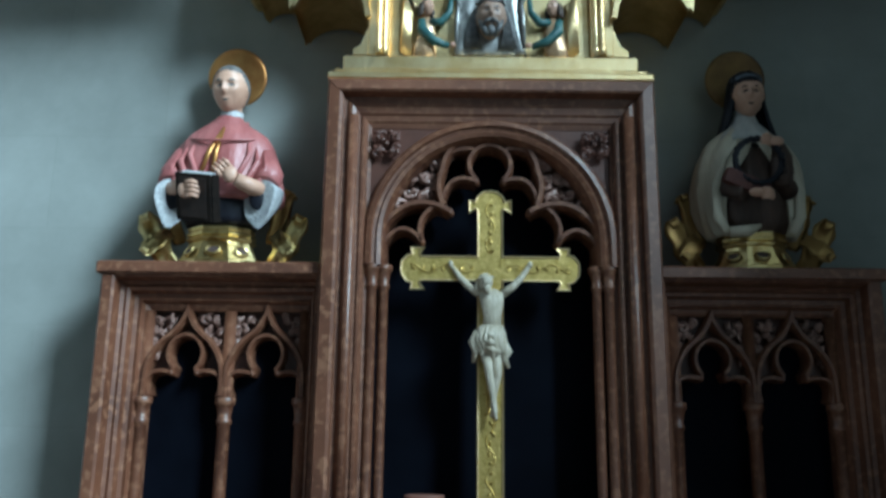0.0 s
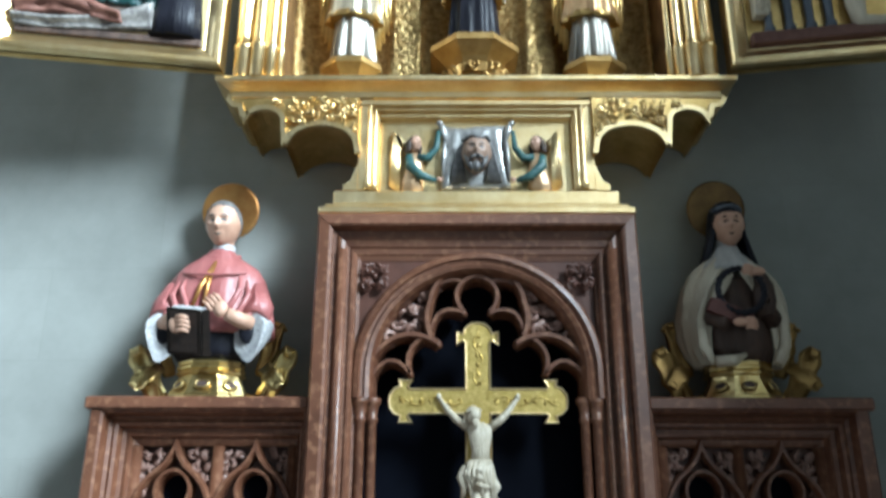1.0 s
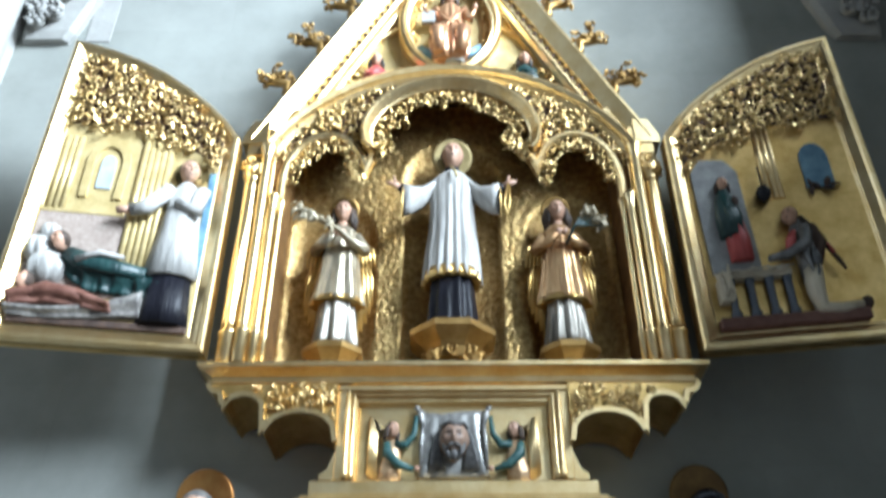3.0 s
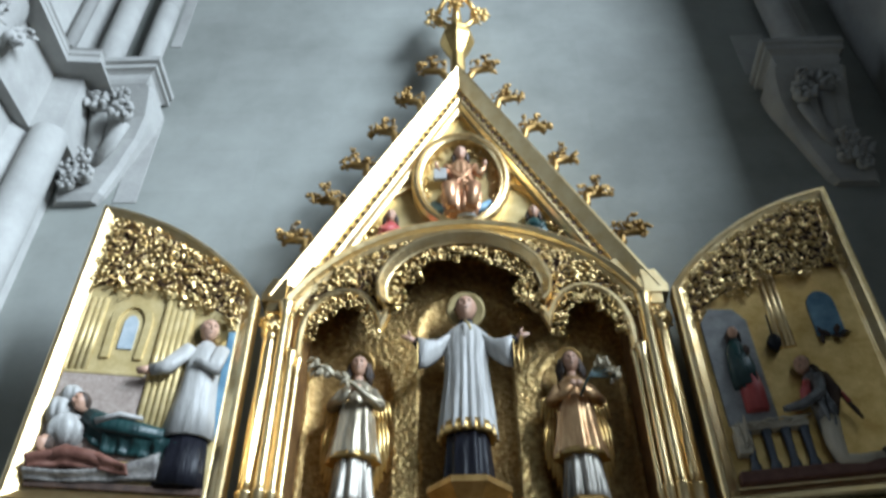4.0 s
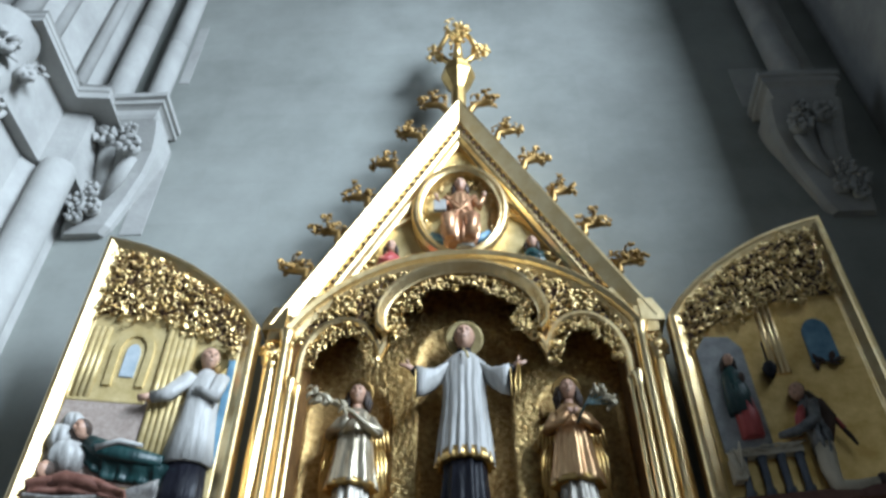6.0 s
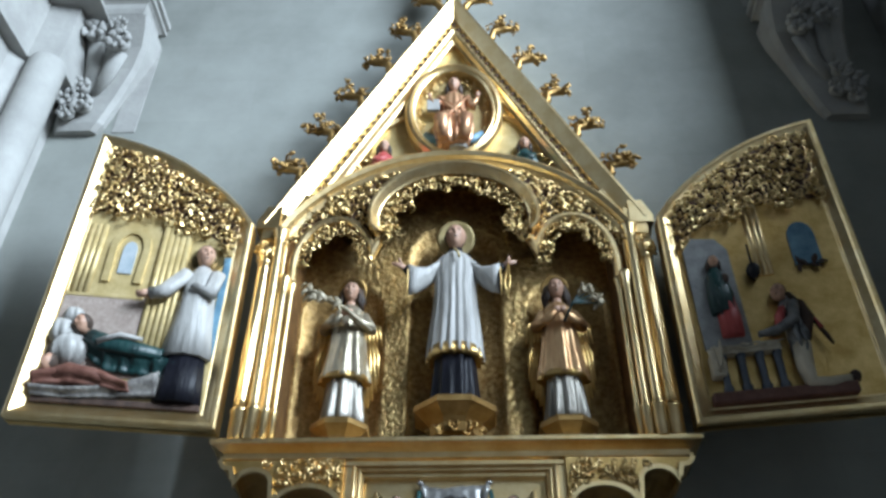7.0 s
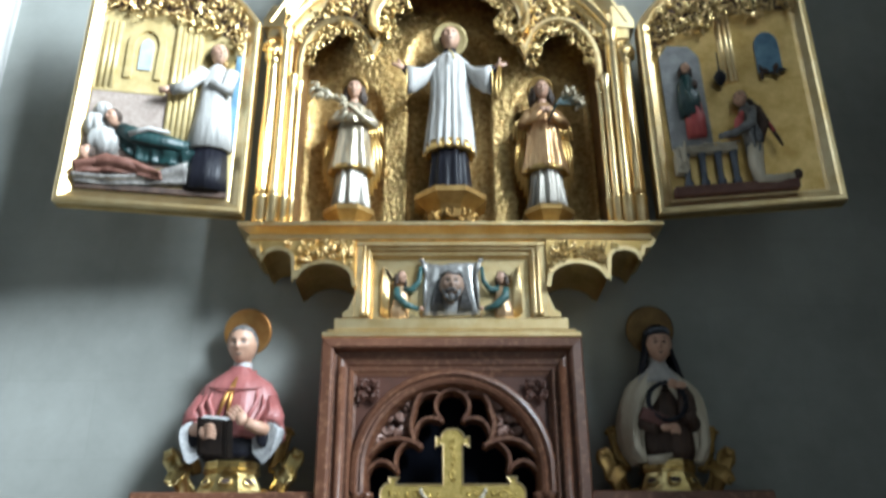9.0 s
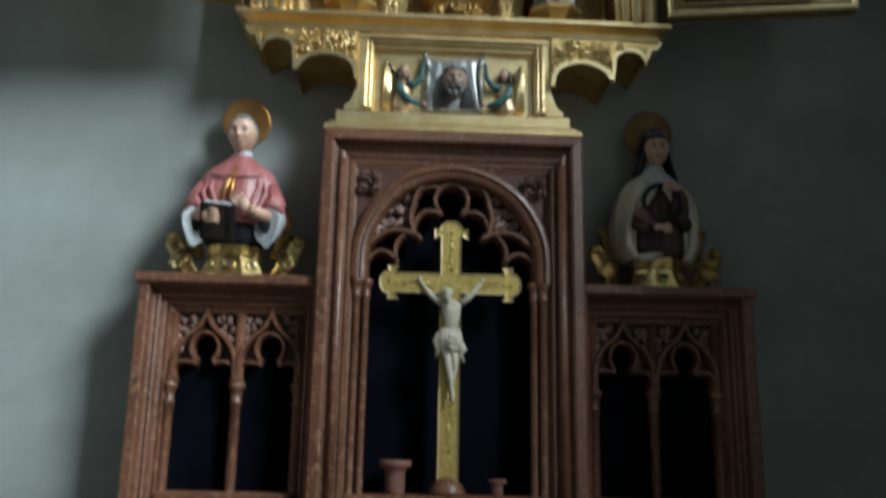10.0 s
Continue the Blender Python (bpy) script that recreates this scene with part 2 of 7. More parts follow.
# ---- mesh building ----
class Shape:
    """Vertices and faces, with a material slot for each face, gathered for one mesh."""

    def __init__(self):
        self.v, self.f, self.m, self.s = [], [], [], []

    def add(self, verts, faces, slot=0, smooth=True):
        k = len(self.v)
        self.v += [tuple(p) for p in verts]
        for face in faces:
            self.f.append([k + i for i in face])
            self.m.append(slot)
            self.s.append(smooth)
        return self

    def box(self, x0, x1, y0, y1, z0, z1, slot=0, c=0.004):
        """A block with chamfered edges."""
        c = min(c, 0.3 * min(x1 - x0, y1 - y0, z1 - z0))
        loops = []
        for z, e in ((z0, c), (z0 + c, 0), (z1 - c, 0), (z1, c)):
            a, b, d, g = x0 + e, x1 - e, y0 + e, y1 - e
            loops.append([(a + c, d, z), (b - c, d, z), (b, d + c, z), (b, g - c, z), (b - c, g, z), (a + c, g, z), (a, g - c, z), (a, d + c, z)])
        return self.loft(loops, slot, True, False)

    def loft(self, loops, slot=0, caps=True, smooth=True):
        n = len(loops[0])
        verts = [p for loop in loops for p in loop]
        faces = []
        for i in range(len(loops) - 1):
            for j in range(n):
                a, b = i * n + j, i * n + (j + 1) % n
                faces.append((a, b, b + n, a + n))
        self.add(verts, faces, slot, smooth)
        if caps:
            k = len(self.v) - len(verts)
            self.f += [[k + j for j in range(n)][::-1], [k + (len(loops) - 1) * n + j for j in range(n)]]
            self.m += [slot, slot]
            self.s += [False, False]
        return self

    def prism(self, outline, y0, y1, slot=0):
        """An outline in x and z, carried from y0 (front) to y1."""
        return self.loft([[(x, y0, z) for x, z in outline], [(x, y1, z) for x, z in outline]], slot, True, False)

    def slab(self, outline, z0, z1, slot=0):
        """An outline in x and y, carried from z0 up to z1."""
        return self.loft([[(x, y, z0) for x, y in outline], [(x, y, z1) for x, y in outline]], slot, True, False)

    def sweep(self, path, profile, closed=False, slot=0, smooth=False):
        """A closed profile of (offset to the path's left, y) along a path in x and z, mitred."""
        n, loops = len(path), []
        for i, (x, z) in enumerate(path):
            if closed:
                p, q = Vector(path[i - 1]), Vector(path[(i + 1) % n])
            else:
                p, q = Vector(path[max(i - 1, 0)]), Vector(path[min(i + 1, n - 1)])
            c = Vector((x, z))
            d0, d1 = (c - p), (q - c)
            d0 = d0.normalized() if d0.length > 1e-9 else d1.normalized()
            d1 = d1.normalized() if d1.length > 1e-9 else d0
            n0, n1 = Vector((-d0.y, d0.x)), Vector((-d1.y, d1.x))
            m = n0 + n1
            m = m.normalized() if m.length > 1e-6 else n0
            s = 1 / max(0.35, m.dot(n0))
            loops.append([(x + m.x * o * s, y, z + m.y * o * s) for o, y in profile])
        if closed:
            loops.append(loops[0])
        return self.loft(loops, slot, not closed, smooth)

    def tube(self, points, radii, n=6, slot=0, flat=1.0):
        pts = [Vector(p) for p in points]
        loops = []
        if not hasattr(radii, "__len__"):
            radii = [radii] * len(pts)
        up = Vector((0.13, -1, 0.21)).normalized()
        for i, p in enumerate(pts):
            d = (pts[min(i + 1, len(pts) - 1)] - pts[max(i - 1, 0)]).normalized()
            if abs(d.dot(up)) > 0.95:
                up = Vector((1, 0.1, 0)).normalized()
            a = d.cross(up).normalized()
            b = a.cross(d)
            loops.append([p + (a * math.cos(2 * math.pi * j / n) + b * math.sin(2 * math.pi * j / n) * flat) * radii[i] for j in range(n)])
        return self.loft(loops, slot)

    def ball(self, c, r, slot=0, n=10, k=6, turn=None):
        if not hasattr(r, "__len__"):
            r = (r, r, r)
        turn = turn or Matrix.Identity(3)
        c = Vector(c)
        loops = []
        for i in range(k + 1):
            a = math.pi * (0.02 + 0.96 * i / k) - math.pi / 2
            loops.append([c + turn @ Vector((r[0] * math.cos(a) * math.cos(t), r[1] * math.cos(a) * math.sin(t), r[2] * math.sin(a))) for t in [2 * math.pi * j / n for j in range(n)]])
        return self.loft(loops, slot)

    def lathe(self, c, profile, n=16, slot=0, smooth=True, squash=1.0, phase=0.0):
        """Rings of (radius, height) round an upright axis through c."""
        loops = [[(c[0] + r * math.cos(phase + 2 * math.pi * j / n), c[1] + r * squash * math.sin(phase + 2 * math.pi * j / n), c[2] + h) for j in range(n)] for r, h in profile]
        return self.loft(loops, slot, True, smooth)

    def robe(self, rings, slot=0, n=40, folds=9, amp=0.1, seed=0, twist=0.5):
        """Cloth through rings of (z, x, y, rx, ry), with folds that deepen towards the hem."""
        rnd = random.Random(seed)
        ph = [rnd.uniform(0, 6.28) for _ in range(3)]
        zs = [r[0] for r in rings]
        low, high = min(zs), max(zs)
        loops = []
        for z, x, y, rx, ry in rings:
            k = amp * (0.25 + 0.75 * (high - z) / max(1e-6, high - low))
            loop = []
            for j in range(n):
                t = 2 * math.pi * j / n
                w = math.sin(folds * t + ph[0] + twist * (z - low) * 3) * 0.6 + math.sin((folds + 4) * t + ph[1] - twist * (z - low) * 2) * 0.4
                loop.append((x + rx * (1 + k * w) * math.cos(t), y + ry * (1 + k * w) * math.sin(t), z))
            loops.append(loop)
        return self.loft(loops, slot)

    def curl(self, c, r, depth, rnd, slot=0, thick=0.22):
        """A carved scroll with a leaf at its end."""
        t0, way, turns = rnd.uniform(0, 6.28), rnd.choice((-1, 1)), rnd.uniform(0.8, 1.25)
        tilt = Euler((rnd.uniform(-0.5, 0.5), rnd.uniform(-0.5, 0.5), rnd.uniform(-0.5, 0.5))).to_matrix()
        pts, rad = [], []
        for i in range(9):
            u = i / 8
            a, q = t0 + way * turns * 6.28 * u, r * (1 - 0.72 * u)
            pts.append(Vector(c) + tilt @ Vector((q * math.cos(a), -depth * math.sin(u * 3.1), q * math.sin(a))))
            rad.append(r * thick * (0.55 + 0.75 * math.sin(u * 2.9 + 0.25)))
        return self.tube(pts, rad, 5, slot)

    def leaf(self, c, r, rnd, slot=0):
        """A bent leaf: a ridged blade with a rounded back."""
        turn = Euler((rnd.uniform(-0.9, 0.9), rnd.uniform(0, 6.28), rnd.uniform(-0.9, 0.9))).to_matrix()
        rows = []
        for i in range(5):
            u = i / 4
            w = r * 0.5 * math.sin(0.25 + 2.7 * u)
            x, b = r * (2 * u - 1), -r * 0.35 * math.sin(u * 3.1)
            rows.append([Vector(c) + turn @ Vector(p) for p in ((x, b * 0.3, -w), (x, b, -w * 0.45), (x, b * 0.55, 0), (x, b, w * 0.45), (x, b * 0.3, w), (x, 0.12 * r, 0))])
        return self.loft(rows, slot)

    def foliage(self, inside, bounds, step, y, size, depth, seed, slot=0):
        """Scrolls and leaves over all of an area of x and z."""
        rnd = random.Random(seed)
        x0, x1, z0, z1 = bounds
        z = z0
        while z < z1:
            x = x0
            while x < x1:
                a, b = x + rnd.uniform(-0.4, 0.4) * step, z + rnd.uniform(-0.4, 0.4) * step
                if inside(a, b):
                    q = size * rnd.uniform(0.75, 1.2)
                    if rnd.random() < 0.55:
                        self.curl((a, y - rnd.uniform(0, depth), b), q, q * 0.55, rnd, slot)
                    else:
                        self.leaf((a, y - rnd.uniform(0, depth) - q * 0.2, b), q, rnd, slot)
                x += step
            z += step * 0.9
        return self


def arc(cx, cz, rx, rz, a0, a1, n=16):
    """Points of an ellipse in x and z, between two angles in degrees."""
    return [(cx + rx * math.cos(radians(a0 + (a1 - a0) * i / n)), cz + rz * math.sin(radians(a0 + (a1 - a0) * i / n))) for i in range(n + 1)]


def bow(p, q, h, n=8):
    """A curve from p to q that swells to its left by h."""
    p, q = Vector(p), Vector(q)
    d = q - p
    side = Vector((-d.y, d.x)).normalized()
    return [tuple(p + d * (i / n) + side * h * math.sin(math.pi * i / n) ** 0.8) if 0 < i < n else tuple(p + d * (i / n)) for i in range(n + 1)]


def join(*runs):
    out = []
    for r in runs:
        for p in r:
            if not out or (Vector(p) - Vector(out[-1])).length > 1e-4:
                out.append(tuple(p))
    return out


def flip(points):
    """The same curve on the other side of the middle, run the other way."""
    return [(-x, z) for x, z in points][::-1]


def roll(r, y, n=8):
    """A round bead as a sweep's profile, its axis at y."""
    return [(r * math.cos(2 * math.pi * i / n), y + r * math.sin(2 * math.pi * i / n)) for i in range(n)]


def part(name, shape, material, parent=None, label=""):
    me = bpy.data.meshes.new(name)
    me.from_pydata(shape.v, [], shape.f)
    for mt in material if isinstance(material, (list, tuple)) else [material]:
        me.materials.append(mt)
    me.polygons.foreach_set("material_index", shape.m)
    me.polygons.foreach_set("use_smooth", shape.s)
    bm = bmesh.new()
    bm.from_mesh(me)
    bmesh.ops.recalc_face_normals(bm, faces=bm.faces)
    bm.to_mesh(me)
    bm.free()
    ob = new(name, me)
    if parent is not None:
        ob.parent = parent
        ob.matrix_parent_inverse = parent.matrix_basis.inverted()
    if label:
        ob["label"] = label
    return ob


def thing(name, place, label, category, group="", kind=""):
    ob = new(name)
    ob.empty_display_size = 0.05
    ob.matrix_basis = Matrix.Translation(place)
    return tagged(ob, label, category, group, kind)


def moved(shape, m):
    shape.v = [tuple(m @ Vector(p)) for p in shape.v]
    return shape


def bump_at(a, b, a0, b0, sa, sb):
    return math.exp(-((a - a0) / sa) ** 2 - ((b - b0) / sb) ** 2)


def head(s, c, r, skin, hair, eye, long=False, nod=0.0, turn=0.0, hairline=0.66):
    """A carved head of half-height r: skull and jaw in one skin, with brow, sockets, nose, lips and a cap of hair."""
    rows, cols = 64, 72
    m = Euler((nod, 0, turn)).to_matrix()
    verts, tone = [], []
    for i in range(rows + 1):
        h = -math.cos(math.pi * (0.015 + 0.97 * i / rows))
        w = math.sqrt(max(0.0, 1 - h * h))
        jaw = 1 - 0.20 * min(1, max(0, -h)) ** 1.2
        for j in range(cols):
            a = 2 * math.pi * j / cols - math.pi
            e = abs(a)
            k = 1.0
            k += 0.26 * bump_at(a, h, 0, -0.14, 0.10, 0.11) + 0.14 * bump_at(a, h, 0, 0.06, 0.09, 0.16)
            k -= 0.15 * bump_at(e, h, 0.36, 0.10, 0.21, 0.10)
            k += 0.045 * bump_at(e, h, 0.34, 0.08, 0.10, 0.05) + 0.05 * bump_at(e, h, 0.36, 0.27, 0.32, 0.07)
            k += 0.05 * bump_at(e, h, 0.62, -0.12, 0.25, 0.18) - 0.05 * bump_at(e, h, 0.55, -0.48, 0.18, 0.2)
            k += 0.07 * bump_at(a, h, 0, -0.46, 0.28, 0.05) + 0.06 * bump_at(a, h, 0, -0.57, 0.24, 0.05) - 0.05 * bump_at(a, h, 0, -0.515, 0.2, 0.025)
            k += 0.10 * bump_at(a, h, 0, -0.82, 0.35, 0.14)
            k += 0.10 * bump_at(e, h, 1.55, 0.0, 0.10, 0.2)
            edge = hairline - 0.10 * min(e, 1.0) ** 2 if e < 1.05 else hairline - 0.1 - 1.9 * (e - 1.05)
            locks = h > max(edge, -0.62)
            if locks:
                k += 0.07 + 0.02 * math.sin(19 * a + 7 * h)
            p = Vector((0.70 * r * w * k * jaw * math.sin(a), -0.82 * r * w * k * (0.9 + 0.1 * jaw) * math.cos(a), r * h))
            verts.append(Vector(c) + m @ p)
            slit = bump_at(e, h, 0.38, 0.05, 0.24, 0.06) > 0.4 or bump_at(e, h, 0.38, 0.25, 0.26, 0.045) > 0.5 or bump_at(a, h, 0, -0.515, 0.3, 0.035) > 0.45
            tone.append(hair if locks else eye if slit else skin)
    base = len(s.v)
    s.v += [tuple(p) for p in verts]
    for i in range(rows):
        for j in range(cols):
            p, q = i * cols + j, i * cols + (j + 1) % cols
            s.f.append([base + p, base + q, base + q + cols, base + p + cols])
            s.m.append(tone[p])
            s.s.append(True)
    s.f += [[base + j for j in range(cols)][::-1], [base + rows * cols + j for j in range(cols)]]
    s.m += [skin, hair]
    s.s += [True, True]
    if long:
        for k in (-1, 1):
            for d in (0.0, 0.16, 0.32):
                s.tube([Vector(c) + m @ Vector(p) for p in ((k * (0.6 + 0.1 * d) * r, d * r, 0.35 * r), (k * (0.8 + 0.2 * d) * r, (d - 0.05) * r, -0.4 * r), (k * (0.74 + d * 0.4) * r, d * r, -0.9 * r), (k * (0.9 + 0.3 * d) * r, (d + 0.05) * r, -1.35 * r))], [0.2 * r, 0.24 * r, 0.2 * r, 0.07 * r], 8, hair)


# ---- the room ----
def room():
    wall = Shape().box(ROOM_L - 0.4, AISLE_R + REVEAL, 0, 0.4, -0.1, ROOM_H, c=0.001)
    tagged(part("wall_north", wall, WALL), "grey dressed-stone wall behind the altar", "wall", kind="structure")
    # corner wall, plus an added unseen screen and header that shade the right side
    tagged(part("wall_chapel_side_blocker", Shape().box(ROOM_R, ROOM_R + 0.5, STUB_Y, 0, -0.1, ROOM_H, c=0.01).box(ROOM_R, ROOM_R + 0.5, BLOCK_Y, STUB_Y, -0.1, BLOCK_Z, c=0.01).box(ROOM_R, ROOM_R + 0.5, ROOM_B, STUB_Y, BLOCK_HEAD_Z, ROOM_H, c=0.01), STONE), "plain grey chapel side wall, extended unseen to block window light", "wall", kind="structure")
    s = Shape()
    s.box(AISLE_R, AISLE_R + REVEAL, WIN_Y1, 0, -0.1, ROOM_H, c=0.001).box(AISLE_R, AISLE_R + REVEAL, ROOM_B, WIN_Y0, -0.1, ROOM_H, c=0.001)
    s.box(AISLE_R, AISLE_R + REVEAL, WIN_Y0, WIN_Y1, -0.1, WIN_Z0, c=0.001).box(AISLE_R, AISLE_R + REVEAL, WIN_Y0, WIN_Y1, WIN_Z1, ROOM_H, c=0.001)
    tagged(part("wall_east", s, LOW_BOUNCE_PLASTER), "unseen aisle wall with a tall window, darkened against bounce", "wall", kind="structure")
    # the high opening here is added for the fill lamp
    tagged(part("wall_west", Shape().box(ROOM_L - 0.4, ROOM_L, ROOM_B, WEST_Y0, -0.1, ROOM_H, c=0.001).box(ROOM_L - 0.4, ROOM_L, WEST_Y1, 0, -0.1, ROOM_H, c=0.001).box(ROOM_L - 0.4, ROOM_L, WEST_Y0, WEST_Y1, -0.1, WEST_Z0, c=0.001).box(ROOM_L - 0.4, ROOM_L, WEST_Y0, WEST_Y1, WEST_Z1, ROOM_H, c=0.001), LOW_BOUNCE_PLASTER), "unseen dark side wall with an added opening for the fill light", "wall", kind="structure")
    tagged(part("wall_south", Shape().box(ROOM_L - 0.4, AISLE_R + 0.4, ROOM_B - 0.4, ROOM_B, -0.1, ROOM_H, c=0.001), LOW_BOUNCE_PLASTER), "unseen rear wall, darkened against bounce", "wall", kind="structure")
    tagged(part("floor", Shape().box(ROOM_L, AISLE_R, ROOM_B, 0, -0.1, 0, c=0.001), PAVING), "unseen brown stone floor, darkened against bounce", "floor", kind="structure")
    tagged(part("ceiling", Shape().box(ROOM_L, AISLE_R, ROOM_B, 0, ROOM_H, ROOM_H + 0.2, c=0.001), LOW_BOUNCE_PLASTER), "unseen plastered ceiling, darkened against bounce", "ceiling", kind="structure")


room()


def moulding(outline, z, steps):
    """A moulded course round an open outline in x and y: (overhang, height) rings from below."""
    s = Shape()
    loops = []
    n = len(outline)
    for o, h in steps:
        loop = []
        for i, (x, y) in enumerate(outline):
            p, q = Vector(outline[i - 1]), Vector(outline[(i + 1) % n])
            c = Vector((x, y))
            d0, d1 = (c - p).normalized(), (q - c).normalized()
            n0, n1 = Vector((d0.y, -d0.x)), Vector((d1.y, -d1.x))
            m = (n0 + n1)
            m = m.normalized() if m.length > 1e-6 else n0
            k = o / max(0.4, m.dot(n0))
            loop.append((x + m.x * k, y + m.y * k, z + h))
        loops.append(loop)
    return s.loft(loops, 0, True, False)


ABACUS = [(-0.10, -0.30), (-0.09, -0.27), (-0.06, -0.24), (-0.045, -0.2), (-0.04, -0.15), (-0.02, -0.13), (0.0, -0.12), (0.0, -0.09), (-0.012, -0.08), (-0.012, -0.06), (0.012, -0.05), (0.012, 0.0), (0.0, 0.012)]


def leaf_bud(s, c, r, rnd, lobes=8):
    """A bunched leaf: a knobbly ring of curled lobes round a hollow with a small knop."""
    c = Vector(c)
    s.ball(c + Vector((0, r * 0.25, 0)), (r * 0.85, r * 0.55, r * 0.8), 0, 14, 9)
    for n in range(lobes):
        b = 6.28 * n / lobes + rnd.uniform(-0.15, 0.15)
        q = r * rnd.uniform(0.26, 0.36)
        p = c + Vector((r * 0.82 * math.cos(b), -r * 0.35, r * 0.82 * math.sin(b)))
        s.ball(p, (q, q * 0.9, q), 0, 8, 6)
        s.leaf(p + Vector((0, -q * 0.5, 0)), q * 1.5, rnd)
    s.ball(c + Vector((0, -r * 0.4, 0)), r * 0.3, 0, 10, 7)


def leafy_corbel(x, side, seed, name_label):
    """A carved corbel on the wall: moulded abacus, a flat tapering slab, two leaf buds on top and a spread leaf below."""
    t = thing("corbel", (x, 0, 6.2), name_label, "corbel", "carved corbels")
    out = [(x - 0.28, 0.0), (x - 0.28, -0.36), (x + 0.28, -0.36), (x + 0.28, 0.0)]
    part("abacus", moulding(out, 7.38, ABACUS), STONE, t, "moulded stone abacus")
    body = Shape()
    rings = []
    for z, l, w, d in ((6.18, -0.27, 0.02, 0.05), (6.24, -0.275, 0.06, 0.07), (6.5, -0.275, 0.13, 0.08), (6.75, -0.27, 0.20, 0.11), (6.92, -0.27, 0.25, 0.17), (7.05, -0.27, 0.27, 0.25), (7.13, -0.27, 0.27, 0.30)):
        lo, hi = sorted((x + side * -1 * l, x + side * -1 * w))
        e = 0.03
        rings.append([(lo, 0, z), (lo, -d + e, z), (lo + e, -d, z), (hi - e, -d, z), (hi, -d + e, z), (hi, 0, z)])
    body.loft(rings, 0, True, False)
    part("bell", body, STONE, t)
    rnd = random.Random(seed)
    for a, z, d, r in ((-0.10, 6.97, 0.26, 0.085), (0.10, 6.86, 0.25, 0.085), (0.06, 7.03, 0.27, 0.06)):
        s = Shape()
        a = -side * a
        s.tube([(x + a * 0.3 + side * 0.10, -0.07, z - 0.36), (x + a * 0.6 + side * 0.04, -0.13, z - 0.2), (x + a, -d + 0.05, z - 0.04)], [0.035, 0.06, 0.06], 12, 0, 0.5)
        leaf_bud(s, (x + a, -d - 0.01, z), r, rnd)
        part("crocket", s, STONE, t)
    for a, z, r in ((0.20, 6.42, 0.075), (0.08, 6.36, 0.07), (0.14, 6.55, 0.065), (0.17, 6.28, 0.06)):
        s = Shape()
        leaf_bud(s, (x + side * a, -0.12, z), r, rnd, 7)
        part("leaf", s, STONE, t)
    return t


leafy_corbel(-2.48, -1, 3, "pale carved stone corbel with curled leaves")
leafy_corbel(2.5, 1, 4, "grey shaded stone corbel carved with curled leaves")


def shaft(x, y, r, z0, z1, label):
    """A round wall shaft built of drums."""
    t = thing("wall_shaft", (x, y, z0), label, "shaft", "wall shafts")
    rnd = random.Random(int(100 * abs(x)))
    z = z0
    while z < z1:
        h = min(rnd.uniform(0.7, 1.1), z1 - z)
        part("drum", Shape().lathe((x, y, z), [(r - 0.006, 0), (r, 0.006), (r, h - 0.006), (r - 0.006, h)], 20), STONE, t)
        z += h
    return t


shaft(-2.43, -0.10, 0.085, 7.38, 12.99, "pale round stone shaft standing on the corbel")
shaft(-2.66, -0.24, 0.10, 7.38, 12.99, "pale round stone shaft standing on the corbel")
shaft(2.58, -0.12, 0.115, 7.38, 12.99, "shaded grey round stone shaft on the corbel")
t = thing("pilaster", (2.76, 0, 7.38), "plain grey stone pilaster beside the shaft", "pilaster")
part("strip", Shape().box(2.70, 2.84, -0.08, 0, 7.40, 12.98), STONE, t)


def quoins(x0, x1, z0, z1, label):
    t = thing("bonding_stone", (x0, 0, z0), label, "stone block", "bonding stones")
    part("block", Shape().box(x0, x1, -0.006, 0.0, z0, z1, c=0.002), STONE, t)


quoins(-2.36, -2.20, 6.2, 7.10, "pale stone block let into the grey wall")
quoins(-2.36, -2.27, 8.05, 8.95, "pale stone block let into the grey wall")
quoins(2.20, 2.46, 7.45, 7.98, "pale stone block let into the grey wall")


